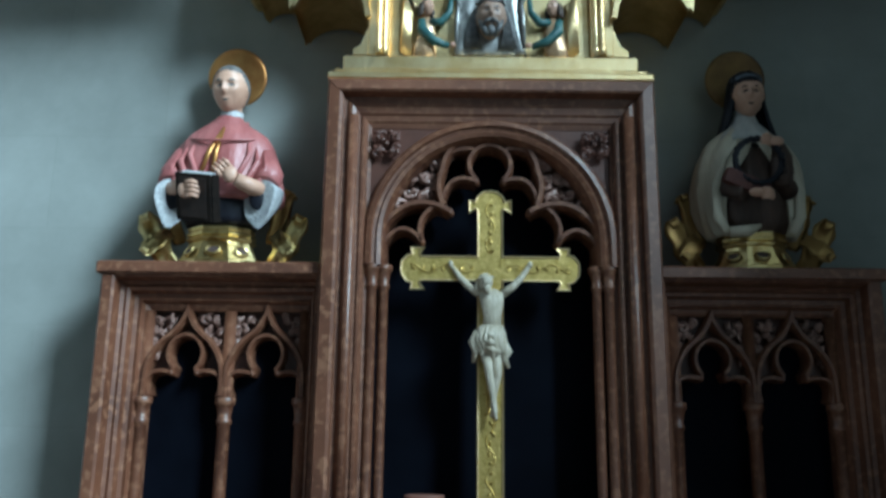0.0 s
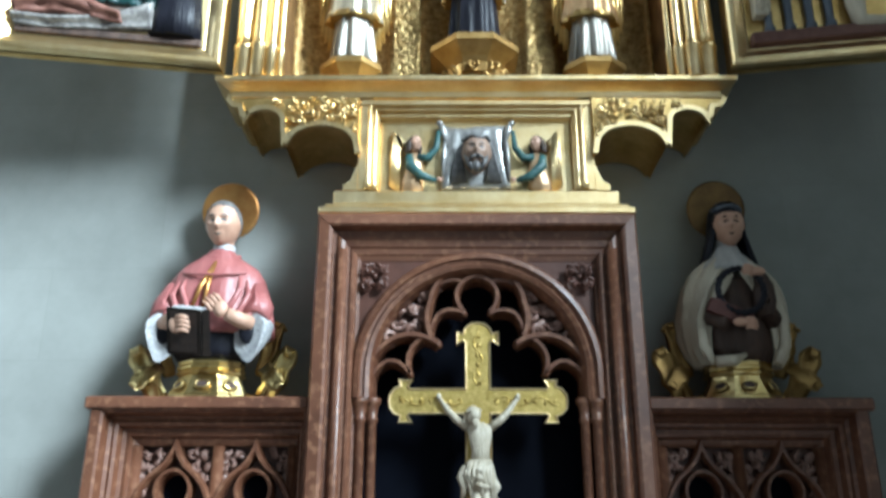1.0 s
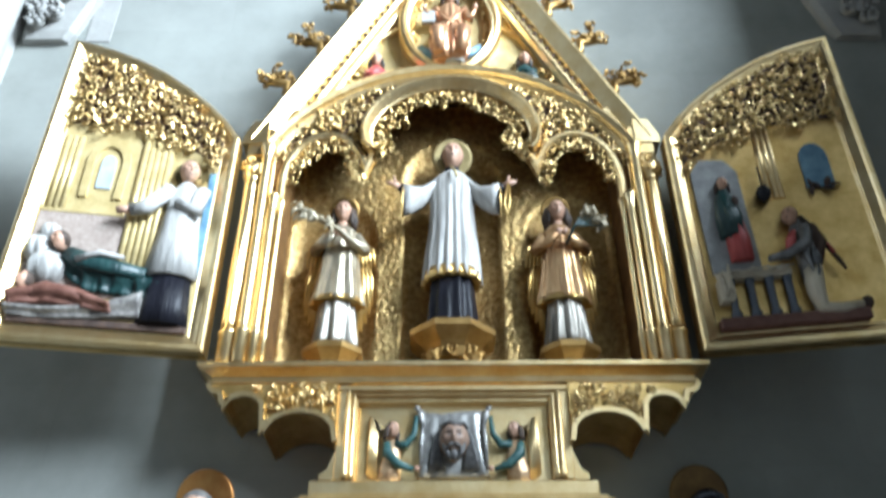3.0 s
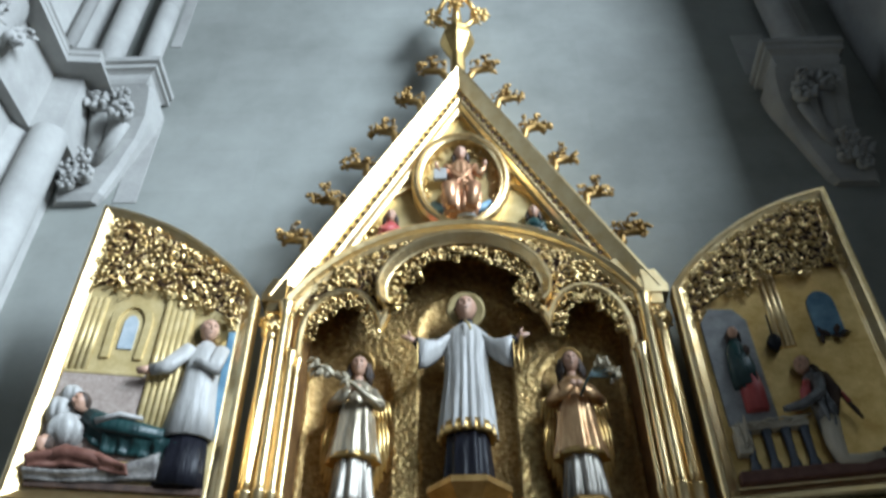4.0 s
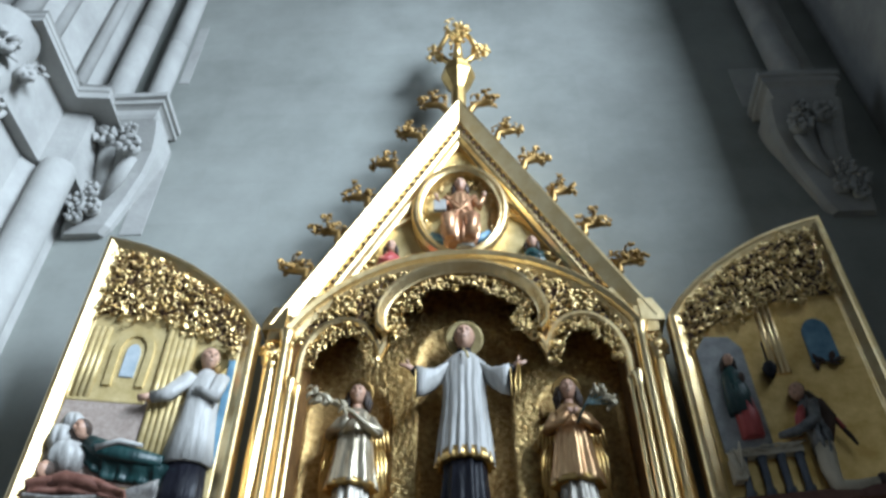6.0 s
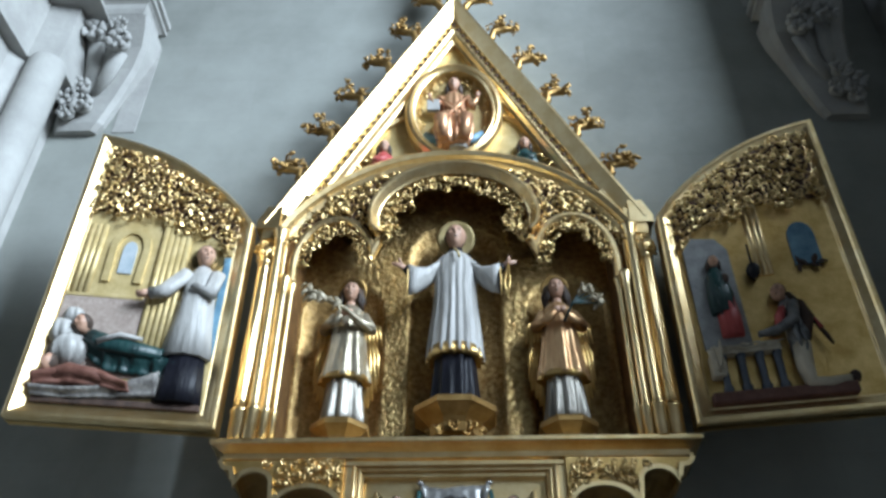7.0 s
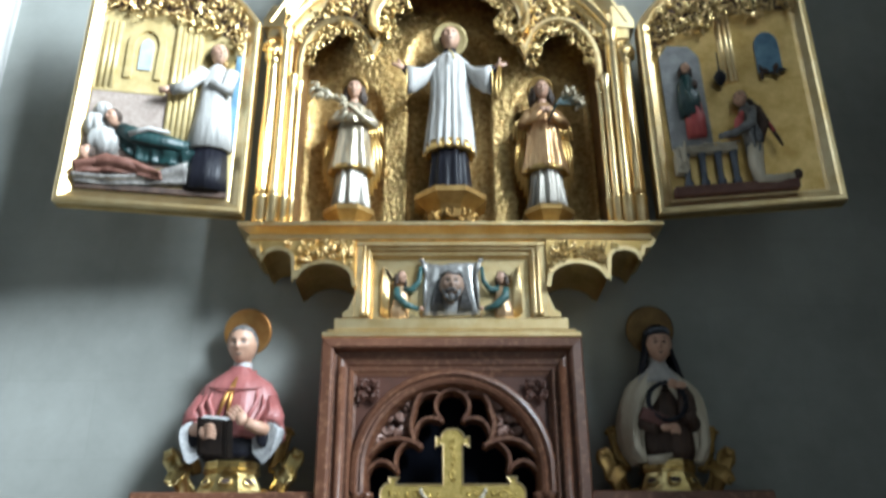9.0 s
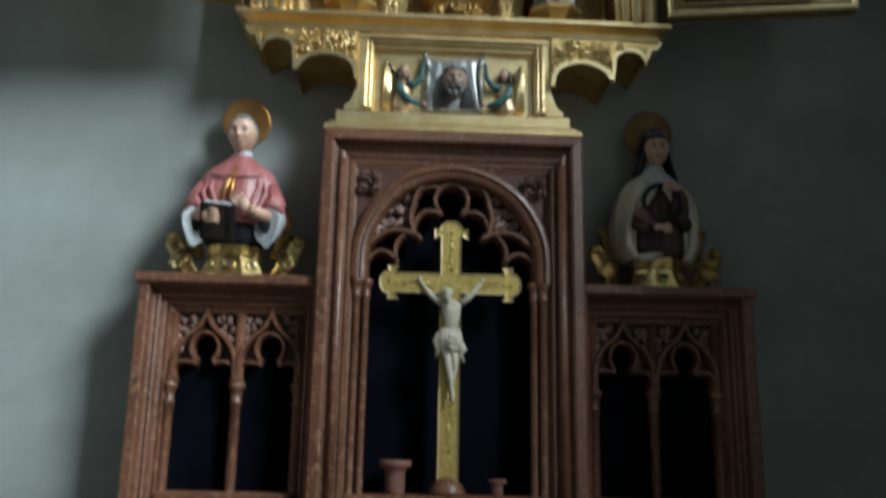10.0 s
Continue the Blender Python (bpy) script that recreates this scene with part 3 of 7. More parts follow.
def pier():
    """The pier at the left: wall, column, leafy capital, shared abacus and the arch mouldings above."""
    t = thing("pier", (-3.2, -0.8, 0), "pale stone pier with a round column and leafy capital", "pier")
    part("core", Shape().slab([(-2.80, 0), (-2.84, -0.34), (-2.95, -0.5), (-2.98, -0.98), (-5.4, -1.02), (-5.4, 0)], 0, 6.49), STONE, t)
    part("impost_block", Shape().slab([(-2.66, 0), (-2.66, -0.40), (-2.86, -0.44), (-2.9, -1.0), (-5.4, -1.04), (-5.4, 0)], 6.5, 7.12), STONE, t)
    out = [(-2.6, 0.0), (-2.6, -0.44), (-2.83, -0.46), (-2.85, -1.07), (-5.4, -1.12), (-5.4, 0.0)]
    part("abacus", moulding(out, 7.38, ABACUS), STONE, t, "moulded stone abacus")
    part("column", Shape().lathe((-2.75, -0.36, 0), [(0.2, 0), (0.2, 0.15), (0.17, 0.25), (0.125, 0.3), (0.125, 6.47), (0.118, 6.5)], 28), STONE, t)
    part("column", Shape().lathe((-3.05, -1.06, 0), [(0.24, 0), (0.24, 0.15), (0.2, 0.25), (0.15, 0.3), (0.15, 5.9), (0.17, 5.92), (0.17, 5.97), (0.14, 5.99), (0.17, 6.4), (0.24, 7.1)], 28), STONE, t)
    rnd = random.Random(9)
    for cx, cy in ((-3.03, -1.04), (-3.4, -1.08)):
        for z, d in ((6.78, 0.2), (6.36, 0.16)):
            for a in (-2.6, -1.6, -0.6, 0.3):
                x, y = cx + d * math.cos(a), cy + d * math.sin(a)
                s = Shape()
                for j in range(7):
                    q = rnd.uniform(0.04, 0.065)
                    p = (x + rnd.uniform(-0.08, 0.08), y + rnd.uniform(-0.05, 0.05), z + rnd.uniform(-0.13, 0.12))
                    s.curl(p, q, q * 0.6, rnd, thick=0.4).leaf(p, q * 1.5, rnd)
                part("leaf", s, STONE, t)
    up = Shape()
    for x, y, r in ((-2.86, -0.45, 0.05), (-3.02, -0.75, 0.06), (-3.12, -0.98, 0.09)):
        up.lathe((x, y, 7.39), [(r, 0), (r, 5.6)], 16)
    up.slab([(-2.80, 0), (-2.9, -0.4), (-3.0, -0.8), (-3.15, -1.0), (-5.4, -1.0), (-5.4, 0)], 7.39, 12.99)
    part("arch_moulding", up, STONE, t)


pier()


# ---- red marble retable ----
def plinth():
    t = thing("altar_block", (0, -0.3, 0), "red marble altar block under the retable", "altar")
    part("body", Shape().box(-1.5, 1.5, -0.95, -0.0, 0, 0.98, c=0.01), MARBLE, t)
    part("top_slab", Shape().box(-1.56, 1.56, -1.02, -0.0, 0.98, 1.06, c=0.008), MARBLE, t)


plinth()
NICHE_Z = 1.06
# inward offset and y of the stepped, rolled jamb
JAMB = [(0.0, -0.02), (0.0, -0.375), (0.012, -0.40), (0.054, -0.405), (0.066, -0.395), (0.070, -0.368), (0.082, -0.366), (0.090, -0.376), (0.104, -0.38), (0.118, -0.372), (0.124, -0.352),
        (0.136, -0.350), (0.144, -0.358), (0.154, -0.358), (0.162, -0.348), (0.166, -0.325), (0.178, -0.322), (0.178, -0.02)]
CORNICE = [(0.0, -0.02), (0.0, -0.395), (0.008, -0.405), (0.046, -0.405), (0.054, -0.398), (0.06, -0.348), (0.085, -0.336), (0.092, -0.33), (0.12, -0.328), (0.128, -0.32), (0.15, -0.318), (0.158, -0.312), (0.178, -0.308), (0.178, -0.02)]


def leaf_boss(x, z, y, r, seed):
    s = Shape()
    rnd = random.Random(seed)
    for k in range(4):
        a = math.pi / 4 + k * math.pi / 2
        for b in (-0.35, 0.35):
            s.curl((x + r * 0.72 * math.cos(a + b), y, z + r * 0.72 * math.sin(a + b)), r * 0.3, r * 0.2, rnd, thick=0.38)
        s.leaf((x + r * 0.55 * math.cos(a), y - 0.006, z + r * 0.55 * math.sin(a)), r * 0.42, rnd)
        s.curl((x + r * 0.95 * math.cos(a), y, z + r * 0.95 * math.sin(a)), r * 0.28, r * 0.2, rnd, thick=0.4)
    s.ball((x, y - 0.008, z), r * 0.2)
    return s


def central_niche():
    t = thing("marble_niche", (0, -0.2, NICHE_Z), "polished red marble niche with a cusped round arch", "altar niche")
    for sx in (-1, 1):
        s = Shape()
        n = []
        for z, k in ((NICHE_Z, 0.0), (3.05, 1.0)):
            n.append([(sx * (0.655 - o), y, z - k * o) for o, y in JAMB])
        s.loft(n, 0, True, False)
        part("jamb", s, MARBLE, t)
    s = Shape()
    s.loft([[(-0.655 + o, y, 3.05 - o) for o, y in CORNICE], [(0.655 - o, y, 3.05 - o) for o, y in CORNICE]], 0, True, False)
    part("cornice", s, MARBLE, t)
    def arch_line(r, c=2.405):
        return join([(-r, 2.30)], arc(0, c, r, r, 180, 0, 40), [(r, 2.30)])
    inner = arch_line(0.415)
    plate = [(-0.48, 2.30), (-0.48, 2.875), (0.48, 2.875), (0.48, 2.30)] + inner[::-1]
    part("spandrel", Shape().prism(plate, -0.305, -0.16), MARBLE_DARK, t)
    ring = Shape().sweep(arch_line(0.455), [(0.042, -0.29), (0.042, -0.335), (0.03, -0.352), (0.012, -0.358), (0.006, -0.345), (-0.006, -0.342), (-0.014, -0.352), (-0.03, -0.345), (-0.042, -0.32), (-0.05, -0.28), (-0.05, -0.2), (0.0, -0.2)])
    part("arch", ring, MARBLE, t)
    # five-lobed tracery: two great ribs on each side, with a foil hung in each
    c1, c2, c3 = (-0.269, 2.408), (-0.156, 2.528), (-0.054, 2.655)
    rib = [(-0.017, -0.21), (-0.017, -0.285), (-0.008, -0.318), (0.008, -0.318), (0.017, -0.285), (0.017, -0.21)]
    thin = [(o * 0.8, y + 0.012) for o, y in rib]
    great = bow((-0.425, 2.455), c2, 0.068, 14)
    upper = join(bow((-0.185, 2.555), (-0.19, 2.70), 0.016, 8), bow((-0.19, 2.70), (-0.085, 2.835), 0.026, 10))
    lobes = [bow((-0.418, 2.395), c1, 0.056, 12), bow(c1, (-0.205, 2.556), 0.036, 10), bow((-0.186, 2.582), c3, 0.046, 12)]
    top = arc(0, 2.727, 0.084, 0.082, 231, -51, 22)
    s = Shape()
    for run, prof in ((great, rib), (upper, rib), (lobes[0], thin), (lobes[1], thin), (lobes[2], thin)):
        s.sweep(run, prof)
        s.sweep(flip(run), prof)
    s.sweep(top, thin)
    s.sweep(bow((-0.155, 2.775), (-0.065, 2.79), 0.01, 6), thin).sweep(bow((0.065, 2.79), (0.155, 2.775), 0.01, 6), thin)
    for x, z in (c1, c2, c3):
        for q in (-1, 1):
            s.ball((q * x, -0.27, z - 0.002), (0.015, 0.035, 0.017))
    part("tracery", s, MARBLE, t)
    for q in (-1, 1):
        edge = join(great, upper, arc(0, 2.405, 0.418, 0.418, 101, 172, 16))
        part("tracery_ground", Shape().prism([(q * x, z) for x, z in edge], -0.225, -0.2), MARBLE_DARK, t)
        for k, (x, z) in enumerate(((-0.365, 2.555), (-0.315, 2.60), (-0.255, 2.615), (-0.325, 2.665), (-0.265, 2.69), (-0.225, 2.655), (-0.225, 2.745), (-0.175, 2.785))):
            rnd = random.Random(k + 20)
            s = Shape()
            for n2 in range(3):
                r = 0.026 * rnd.uniform(0.8, 1.15)
                p = (q * x + rnd.uniform(-0.02, 0.02), -0.25, z + rnd.uniform(-0.018, 0.018))
                s.curl(p, r, r * 0.8, rnd, thick=0.34)
                s.leaf((p[0] + rnd.uniform(-0.015, 0.015), -0.262, p[2] + rnd.uniform(-0.015, 0.015)), r * 0.9, rnd)
            part("leaf_carving", s, MARBLE_LEAF, t)
        part("leaf_boss", leaf_boss(q * 0.416, 2.797, -0.33, 0.058, 7), MARBLE_DARK, t, "carved four-leaf corner boss")
        for x, y in ((0.458, -0.318), (0.414, -0.30)):
            s = Shape().lathe((q * x, y, NICHE_Z), [(0.032, 0), (0.032, 0.06), (0.022, 0.09), (0.019, 0.1), (0.019, 1.15), (0.024, 1.155), (0.024, 1.17), (0.02, 1.175), (0.028, 1.22), (0.034, 1.225), (0.034, 1.245)], 14)
            part("colonnette", s, MARBLE, t)
        part("shaft", Shape().lathe((q * 0.545, -0.375, NICHE_Z), [(0.02, 0), (0.02, 1.84)], 14), MARBLE, t, "highly polished red marble shaft")
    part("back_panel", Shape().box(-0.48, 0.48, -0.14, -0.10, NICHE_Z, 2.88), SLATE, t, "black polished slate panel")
    part("sill", Shape().box(-0.48, 0.48, -0.395, -0.14, NICHE_Z, 1.29, c=0.01), MARBLE, t)


central_niche()


def side_panel(q):
    """A side panel of two blind lights under a shelf, on the side q of the middle."""
    t = thing("marble_side_panel", (q * 1.07, -0.2, NICHE_Z), "red marble panel with two blind tracery lights", "altar panel", "marble side panels")
    X = lambda x: q * x
    frame_line = [(0.0, -0.0), (0.0, -0.325), (0.01, -0.335), (0.046, -0.335), (0.054, -0.327), (0.06, -0.272), (0.072, -0.262), (0.084, -0.268), (0.096, -0.262), (0.103, -0.228), (0.118, -0.222), (0.13, -0.226), (0.14, -0.205), (0.152, -0.2), (0.165, -0.19), (0.165, -0.0)]
    low = [(X(1.505 - o), y, NICHE_Z) for o, y in frame_line]
    high = [(X(1.505 - o), y, 2.30 - o) for o, y in frame_line]
    high2 = [(X(0.645 + 0.5 * o), y, 2.30 - o) for o, y in frame_line]
    low2 = [(X(0.645 + 0.5 * o), y, NICHE_Z) for o, y in frame_line]
    for a, b in ((low, high), (low2, high2)):
        part("jamb", Shape().loft([a, b], 0, True, False), MARBLE, t)
    part("lintel", Shape().loft([high, high2], 0, True, False), MARBLE, t)
    part("shelf", Shape().box(min(X(0.657), X(1.522)), max(X(0.657), X(1.522)), -0.352, -0.0, 2.257, 2.305, c=0.006), MARBLE, t)
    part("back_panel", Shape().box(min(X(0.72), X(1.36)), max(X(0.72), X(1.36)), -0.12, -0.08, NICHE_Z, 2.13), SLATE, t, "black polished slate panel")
    part("sill", Shape().box(min(X(0.72), X(1.36)), max(X(0.72), X(1.36)), -0.28, -0.12, NICHE_Z, 1.285, c=0.01), MARBLE, t)
    for x in (1.352, 1.027, 0.728):
        s = Shape().lathe((X(x), -0.185, NICHE_Z), [(0.034, 0), (0.034, 0.06), (0.027, 0.1), (0.025, 0.11), (0.025, 1.69 - NICHE_Z), (0.031, 1.695 - NICHE_Z), (0.031, 1.71 - NICHE_Z), (0.025, 1.715 - NICHE_Z), (0.033, 1.765 - NICHE_Z), (0.04, 1.77 - NICHE_Z), (0.04, 1.795 - NICHE_Z), (0.026, 1.80 - NICHE_Z), (0.024, 2.135 - NICHE_Z)], 16)
        part("mullion", s, MARBLE, t)
    rib = [(-0.013, -0.13), (-0.013, -0.20), (-0.006, -0.222), (0.006, -0.222), (0.013, -0.20), (0.013, -0.13)]
    for c in (1.193, 0.877):
        w = 0.152
        left = join([(c - w, 1.80), (c - w + 0.002, 1.87)], bow((c - w + 0.002, 1.87), (c - 0.075, 2.03), 0.02, 8), bow((c - 0.075, 2.03), (c, 2.14), -0.012, 6))
        right = [(2 * c - x, z) for x, z in left][::-1]
        s = Shape()
        s.sweep([(X(x), z) for x, z in join(left, right)], rib)
        foil = join(bow((c - 0.135, 1.80), (c - 0.05, 1.89), 0.055, 10), arc(c, 1.965, 0.068, 0.075, 229, 90, 14))
        foil = join(foil, [(2 * c - x, z) for x, z in foil][::-1])
        s.sweep([(X(x), z) for x, z in foil], [(o * 0.85, y + 0.012) for o, y in rib])
        for k in (-1, 1):
            s.ball((X(c + k * 0.05), -0.18, 1.89), (0.014, 0.035, 0.015))
        part("tracery", s, MARBLE, t)
        ground = Shape().prism([(X(x), z) for x, z in join([(c - w, 1.80), (c - w, 2.135)], [(c, 2.136)], [(c + w, 2.135), (c + w, 1.80)], foil[::-1])], -0.145, -0.125)
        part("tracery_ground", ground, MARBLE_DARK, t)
        for k in (-1, 1):
            for n2, (dx, z) in enumerate(((0.115, 2.10), (0.07, 2.105), (0.125, 2.055), (0.085, 2.06), (0.13, 2.01), (0.135, 1.965))):
                rnd = random.Random(int(c * 50) + k + n2)
                s = Shape()
                for u in range(2):
                    r = rnd.uniform(0.017, 0.023)
                    p = (X(c + k * (dx + rnd.uniform(-0.01, 0.01))), -0.165, z + rnd.uniform(-0.01, 0.01))
                    s.curl(p, r, r * 0.9, rnd, thick=0.34).leaf((p[0] + rnd.uniform(-0.012, 0.012), -0.178, p[2]), r * 0.8, rnd)
                part("leaf_carving", s, MARBLE_LEAF, t)


side_panel(-1)
side_panel(1)


# ---- crucifix and pots ----
def crucifix():
    t = thing("crucifix", (0, -0.31, 1.29), "gilded engraved standing cross with ivory-coloured figure", "crucifix")
    y0, y1, cz, w = -0.325, -0.30, 2.292, 0.044
    def arm_end(d):
        # trefoil end: knob and two side spurs, for an arm that runs to (0, d)
        return [(-w, d - 0.115), (-w, d - 0.075), (-0.058, d - 0.065), (-0.078, d - 0.078), (-0.078, d - 0.04), (-0.056, d - 0.045), (-0.046, d - 0.02), (-0.025, d - 0.003), (0, d)]
    up = arm_end(0.31)
    full = join(up, [(-x, z) for x, z in up][::-1])
    right = [(z, -x) for x, z in [(x, z + 0.033) for x, z in full]]
    left = [(-x, -z) for x, z in right]
    stem = [(w, -0.99), (-w, -0.99)]
    outline = [(-w, w)] + full + [(w, w)] + right + [(w, -w)] + stem + [(-w, -w)] + left
    s = Shape().prism([(x, z + cz) for x, z in outline], y0, y1)
    part("cross", s, CROSS_GOLD, t, "gilded cross engraved with scrolling leaves")
    rim = [(x, z + cz) for x, z in outline]
    part("border", Shape().sweep(rim, [(-0.001, y0 + 0.002), (-0.001, y0 - 0.004), (0.005, y0 - 0.005), (0.008, y0 + 0.002)], True), GOLD, t)
    def scroll(a, b, seed):
        # a waving stem with leaves, from one place of the cross to another
        rnd = random.Random(seed)
        a, b = Vector(a), Vector(b)
        d = (b - a).normalized()
        side = Vector((-d.y, d.x))
        n, pts = max(6, int((b - a).length / 0.012)), []
        for i in range(n + 1):
            p = a.lerp(b, i / n) + side * 0.017 * math.sin(i * 0.55)
            pts.append((p.x, y0 - 0.001, p.y))
            if i % 3 == 1:
                e = p + side * 0.014 * (-1 if math.sin(i * 0.55) > 0 else 1)
                s.leaf((e.x, y0 - 0.0015, e.y), 0.013 * rnd.uniform(0.8, 1.2), rnd)
        s.tube(pts, 0.0034, 5)
    s = Shape()
    scroll((0, cz - 0.96), (0, cz - 0.06), 1)
    scroll((0, cz + 0.06), (0, cz + 0.28), 2)
    scroll((0.06, cz), (0.31, cz), 3)
    scroll((-0.06, cz), (-0.31, cz), 4)
    tagged(part("engraving", s, CROSS_GOLD, t), kind="stuff")
    part("foot", Shape().lathe((0, -0.31, 1.29), [(0.085, 0), (0.085, 0.02), (0.07, 0.05), (0.045, 0.075), (0.03, 0.08)], 20), MARBLE, t, "round red marble foot")
    f = Shape()
    yb = y0 - 0.03
    f.robe([(2.205, 0.0, yb, 0.02, 0.018), (2.19, 0.001, yb - 0.004, 0.05, 0.024), (2.15, 0.004, yb - 0.01, 0.045, 0.03), (2.10, 0.006, yb - 0.004, 0.034, 0.022), (2.05, 0.004, yb - 0.004, 0.036, 0.024)], n=24, folds=6, amp=0.05)
    # gathered cloth round the hips
    f.robe([(2.065, 0.002, yb - 0.004, 0.045, 0.032), (2.035, 0.0, yb - 0.012, 0.056, 0.04), (2.0, 0.0, yb - 0.012, 0.055, 0.04), (1.97, 0.006, yb - 0.008, 0.042, 0.03), (1.945, 0.01, yb - 0.004, 0.03, 0.022)], slot=0, n=48, folds=6, amp=0.24, seed=3, twist=9)
    for a, b, r in (((-0.05, 2.05), (0.05, 2.02), 0.012), ((-0.052, 2.03), (0.05, 1.985), 0.013), ((-0.04, 1.995), (0.045, 1.965), 0.011)):
        m = ((a[0] + b[0]) / 2, yb - 0.052, (a[1] + b[1]) / 2 - 0.012)
        f.tube([(a[0], yb - 0.015, a[1]), m, (b[0], yb - 0.015, b[1])], [r * 0.6, r, r * 0.6], 8)
    for k in range(7):
        a = -0.9 + 0.3 * k
        f.tube([(0.05 * math.sin(a), yb - 0.03 * math.cos(a) - 0.012, 2.055), (0.06 * math.sin(a) - 0.008, yb - 0.045 * math.cos(a) - 0.006, 2.01), (0.05 * math.sin(a) + 0.006, yb - 0.035 * math.cos(a), 1.96 + 0.012 * (k % 3)), (0.05 * math.sin(a + 0.2), yb - 0.02, 1.925 + 0.014 * (k % 3))], [0.004, 0.009, 0.010, 0.003], 6)
    f.tube([(-0.05, yb - 0.01, 2.04), (-0.068, yb - 0.016, 2.0), (-0.055, yb - 0.01, 1.965), (-0.066, yb, 1.925)], [0.014, 0.018, 0.015, 0.006], 8)
    f.tube([(0.048, yb - 0.014, 1.995), (0.062, yb - 0.018, 1.965), (0.05, yb - 0.01, 1.94), (0.066, yb - 0.004, 1.905)], [0.016, 0.02, 0.014, 0.008], 8)
    for k in (-1, 1):
        f.tube([(k * 0.045, yb, 2.188), (k * 0.088, yb + 0.005, 2.22), (k * 0.118, y0 - 0.014, 2.255), (k * 0.15, y0 - 0.01, 2.30)], [0.018, 0.015, 0.013, 0.008], 8)
        f.ball((k * 0.153, y0 - 0.012, 2.307), (0.01, 0.009, 0.015))
    f.tube([(-0.018, yb, 1.98), (-0.008, yb - 0.034, 1.89), (0.006, yb - 0.008, 1.81), (0.016, yb - 0.018, 1.745), (0.016, yb - 0.03, 1.715)], [0.021, 0.017, 0.013, 0.009, 0.007], 10)
    f.tube([(0.024, yb, 1.97), (0.024, yb - 0.028, 1.88), (0.012, yb + 0.002, 1.81), (0.006, yb - 0.006, 1.75), (0.004, yb - 0.012, 1.725)], [0.020, 0.016, 0.012, 0.008, 0.007], 10)
    tilt = Euler((0.5, 0.25, 0.3)).to_matrix()
    f.ball((-0.018, yb - 0.028, 2.222), (0.024, 0.026, 0.034), 0, 14, 9, tilt)
    f.ball((-0.022, yb - 0.012, 2.234), (0.031, 0.03, 0.033), 0, 14, 9, tilt)
    f.tube([(-0.045, yb - 0.01, 2.235), (-0.052, yb - 0.012, 2.205), (-0.044, yb - 0.01, 2.175)], [0.012, 0.013, 0.005], 8)
    f.tube([(-0.022 + 0.03 * math.cos(k * 0.42), yb - 0.018 + 0.028 * math.sin(k * 0.42), 2.243 + 0.006 * math.cos(k * 0.42)) for k in range(16)], 0.005, 5, 0)
    f.ball((-0.014, yb - 0.045, 2.196), (0.014, 0.013, 0.02), 0)
    part("figure", f, [IVORY, HAIR, CROSS_GOLD], t, "ivory-coloured carved figure")


crucifix()


def pot(x, h, r, label):
    t = thing("pot", (x, -0.30, 1.29), label, "pot")
    part("body", Shape().lathe((x, -0.30, 1.29), [(r * 0.55, 0), (r * 0.6, 0.01), (r * 0.62, h * 0.6), (r * 0.7, h * 0.75), (r, h * 0.82), (r, h), (r * 0.85, h), (r * 0.6, h * 0.85)], 20), TERRACOTTA, t)


pot(-0.243, 0.155, 0.075, "small brown flared clay pot on the niche sill")
pot(0.236, 0.075, 0.045, "low grey-brown clay pot on the niche sill")


# ---- gilded predella and shelf ----
SHELF_Z = 3.684


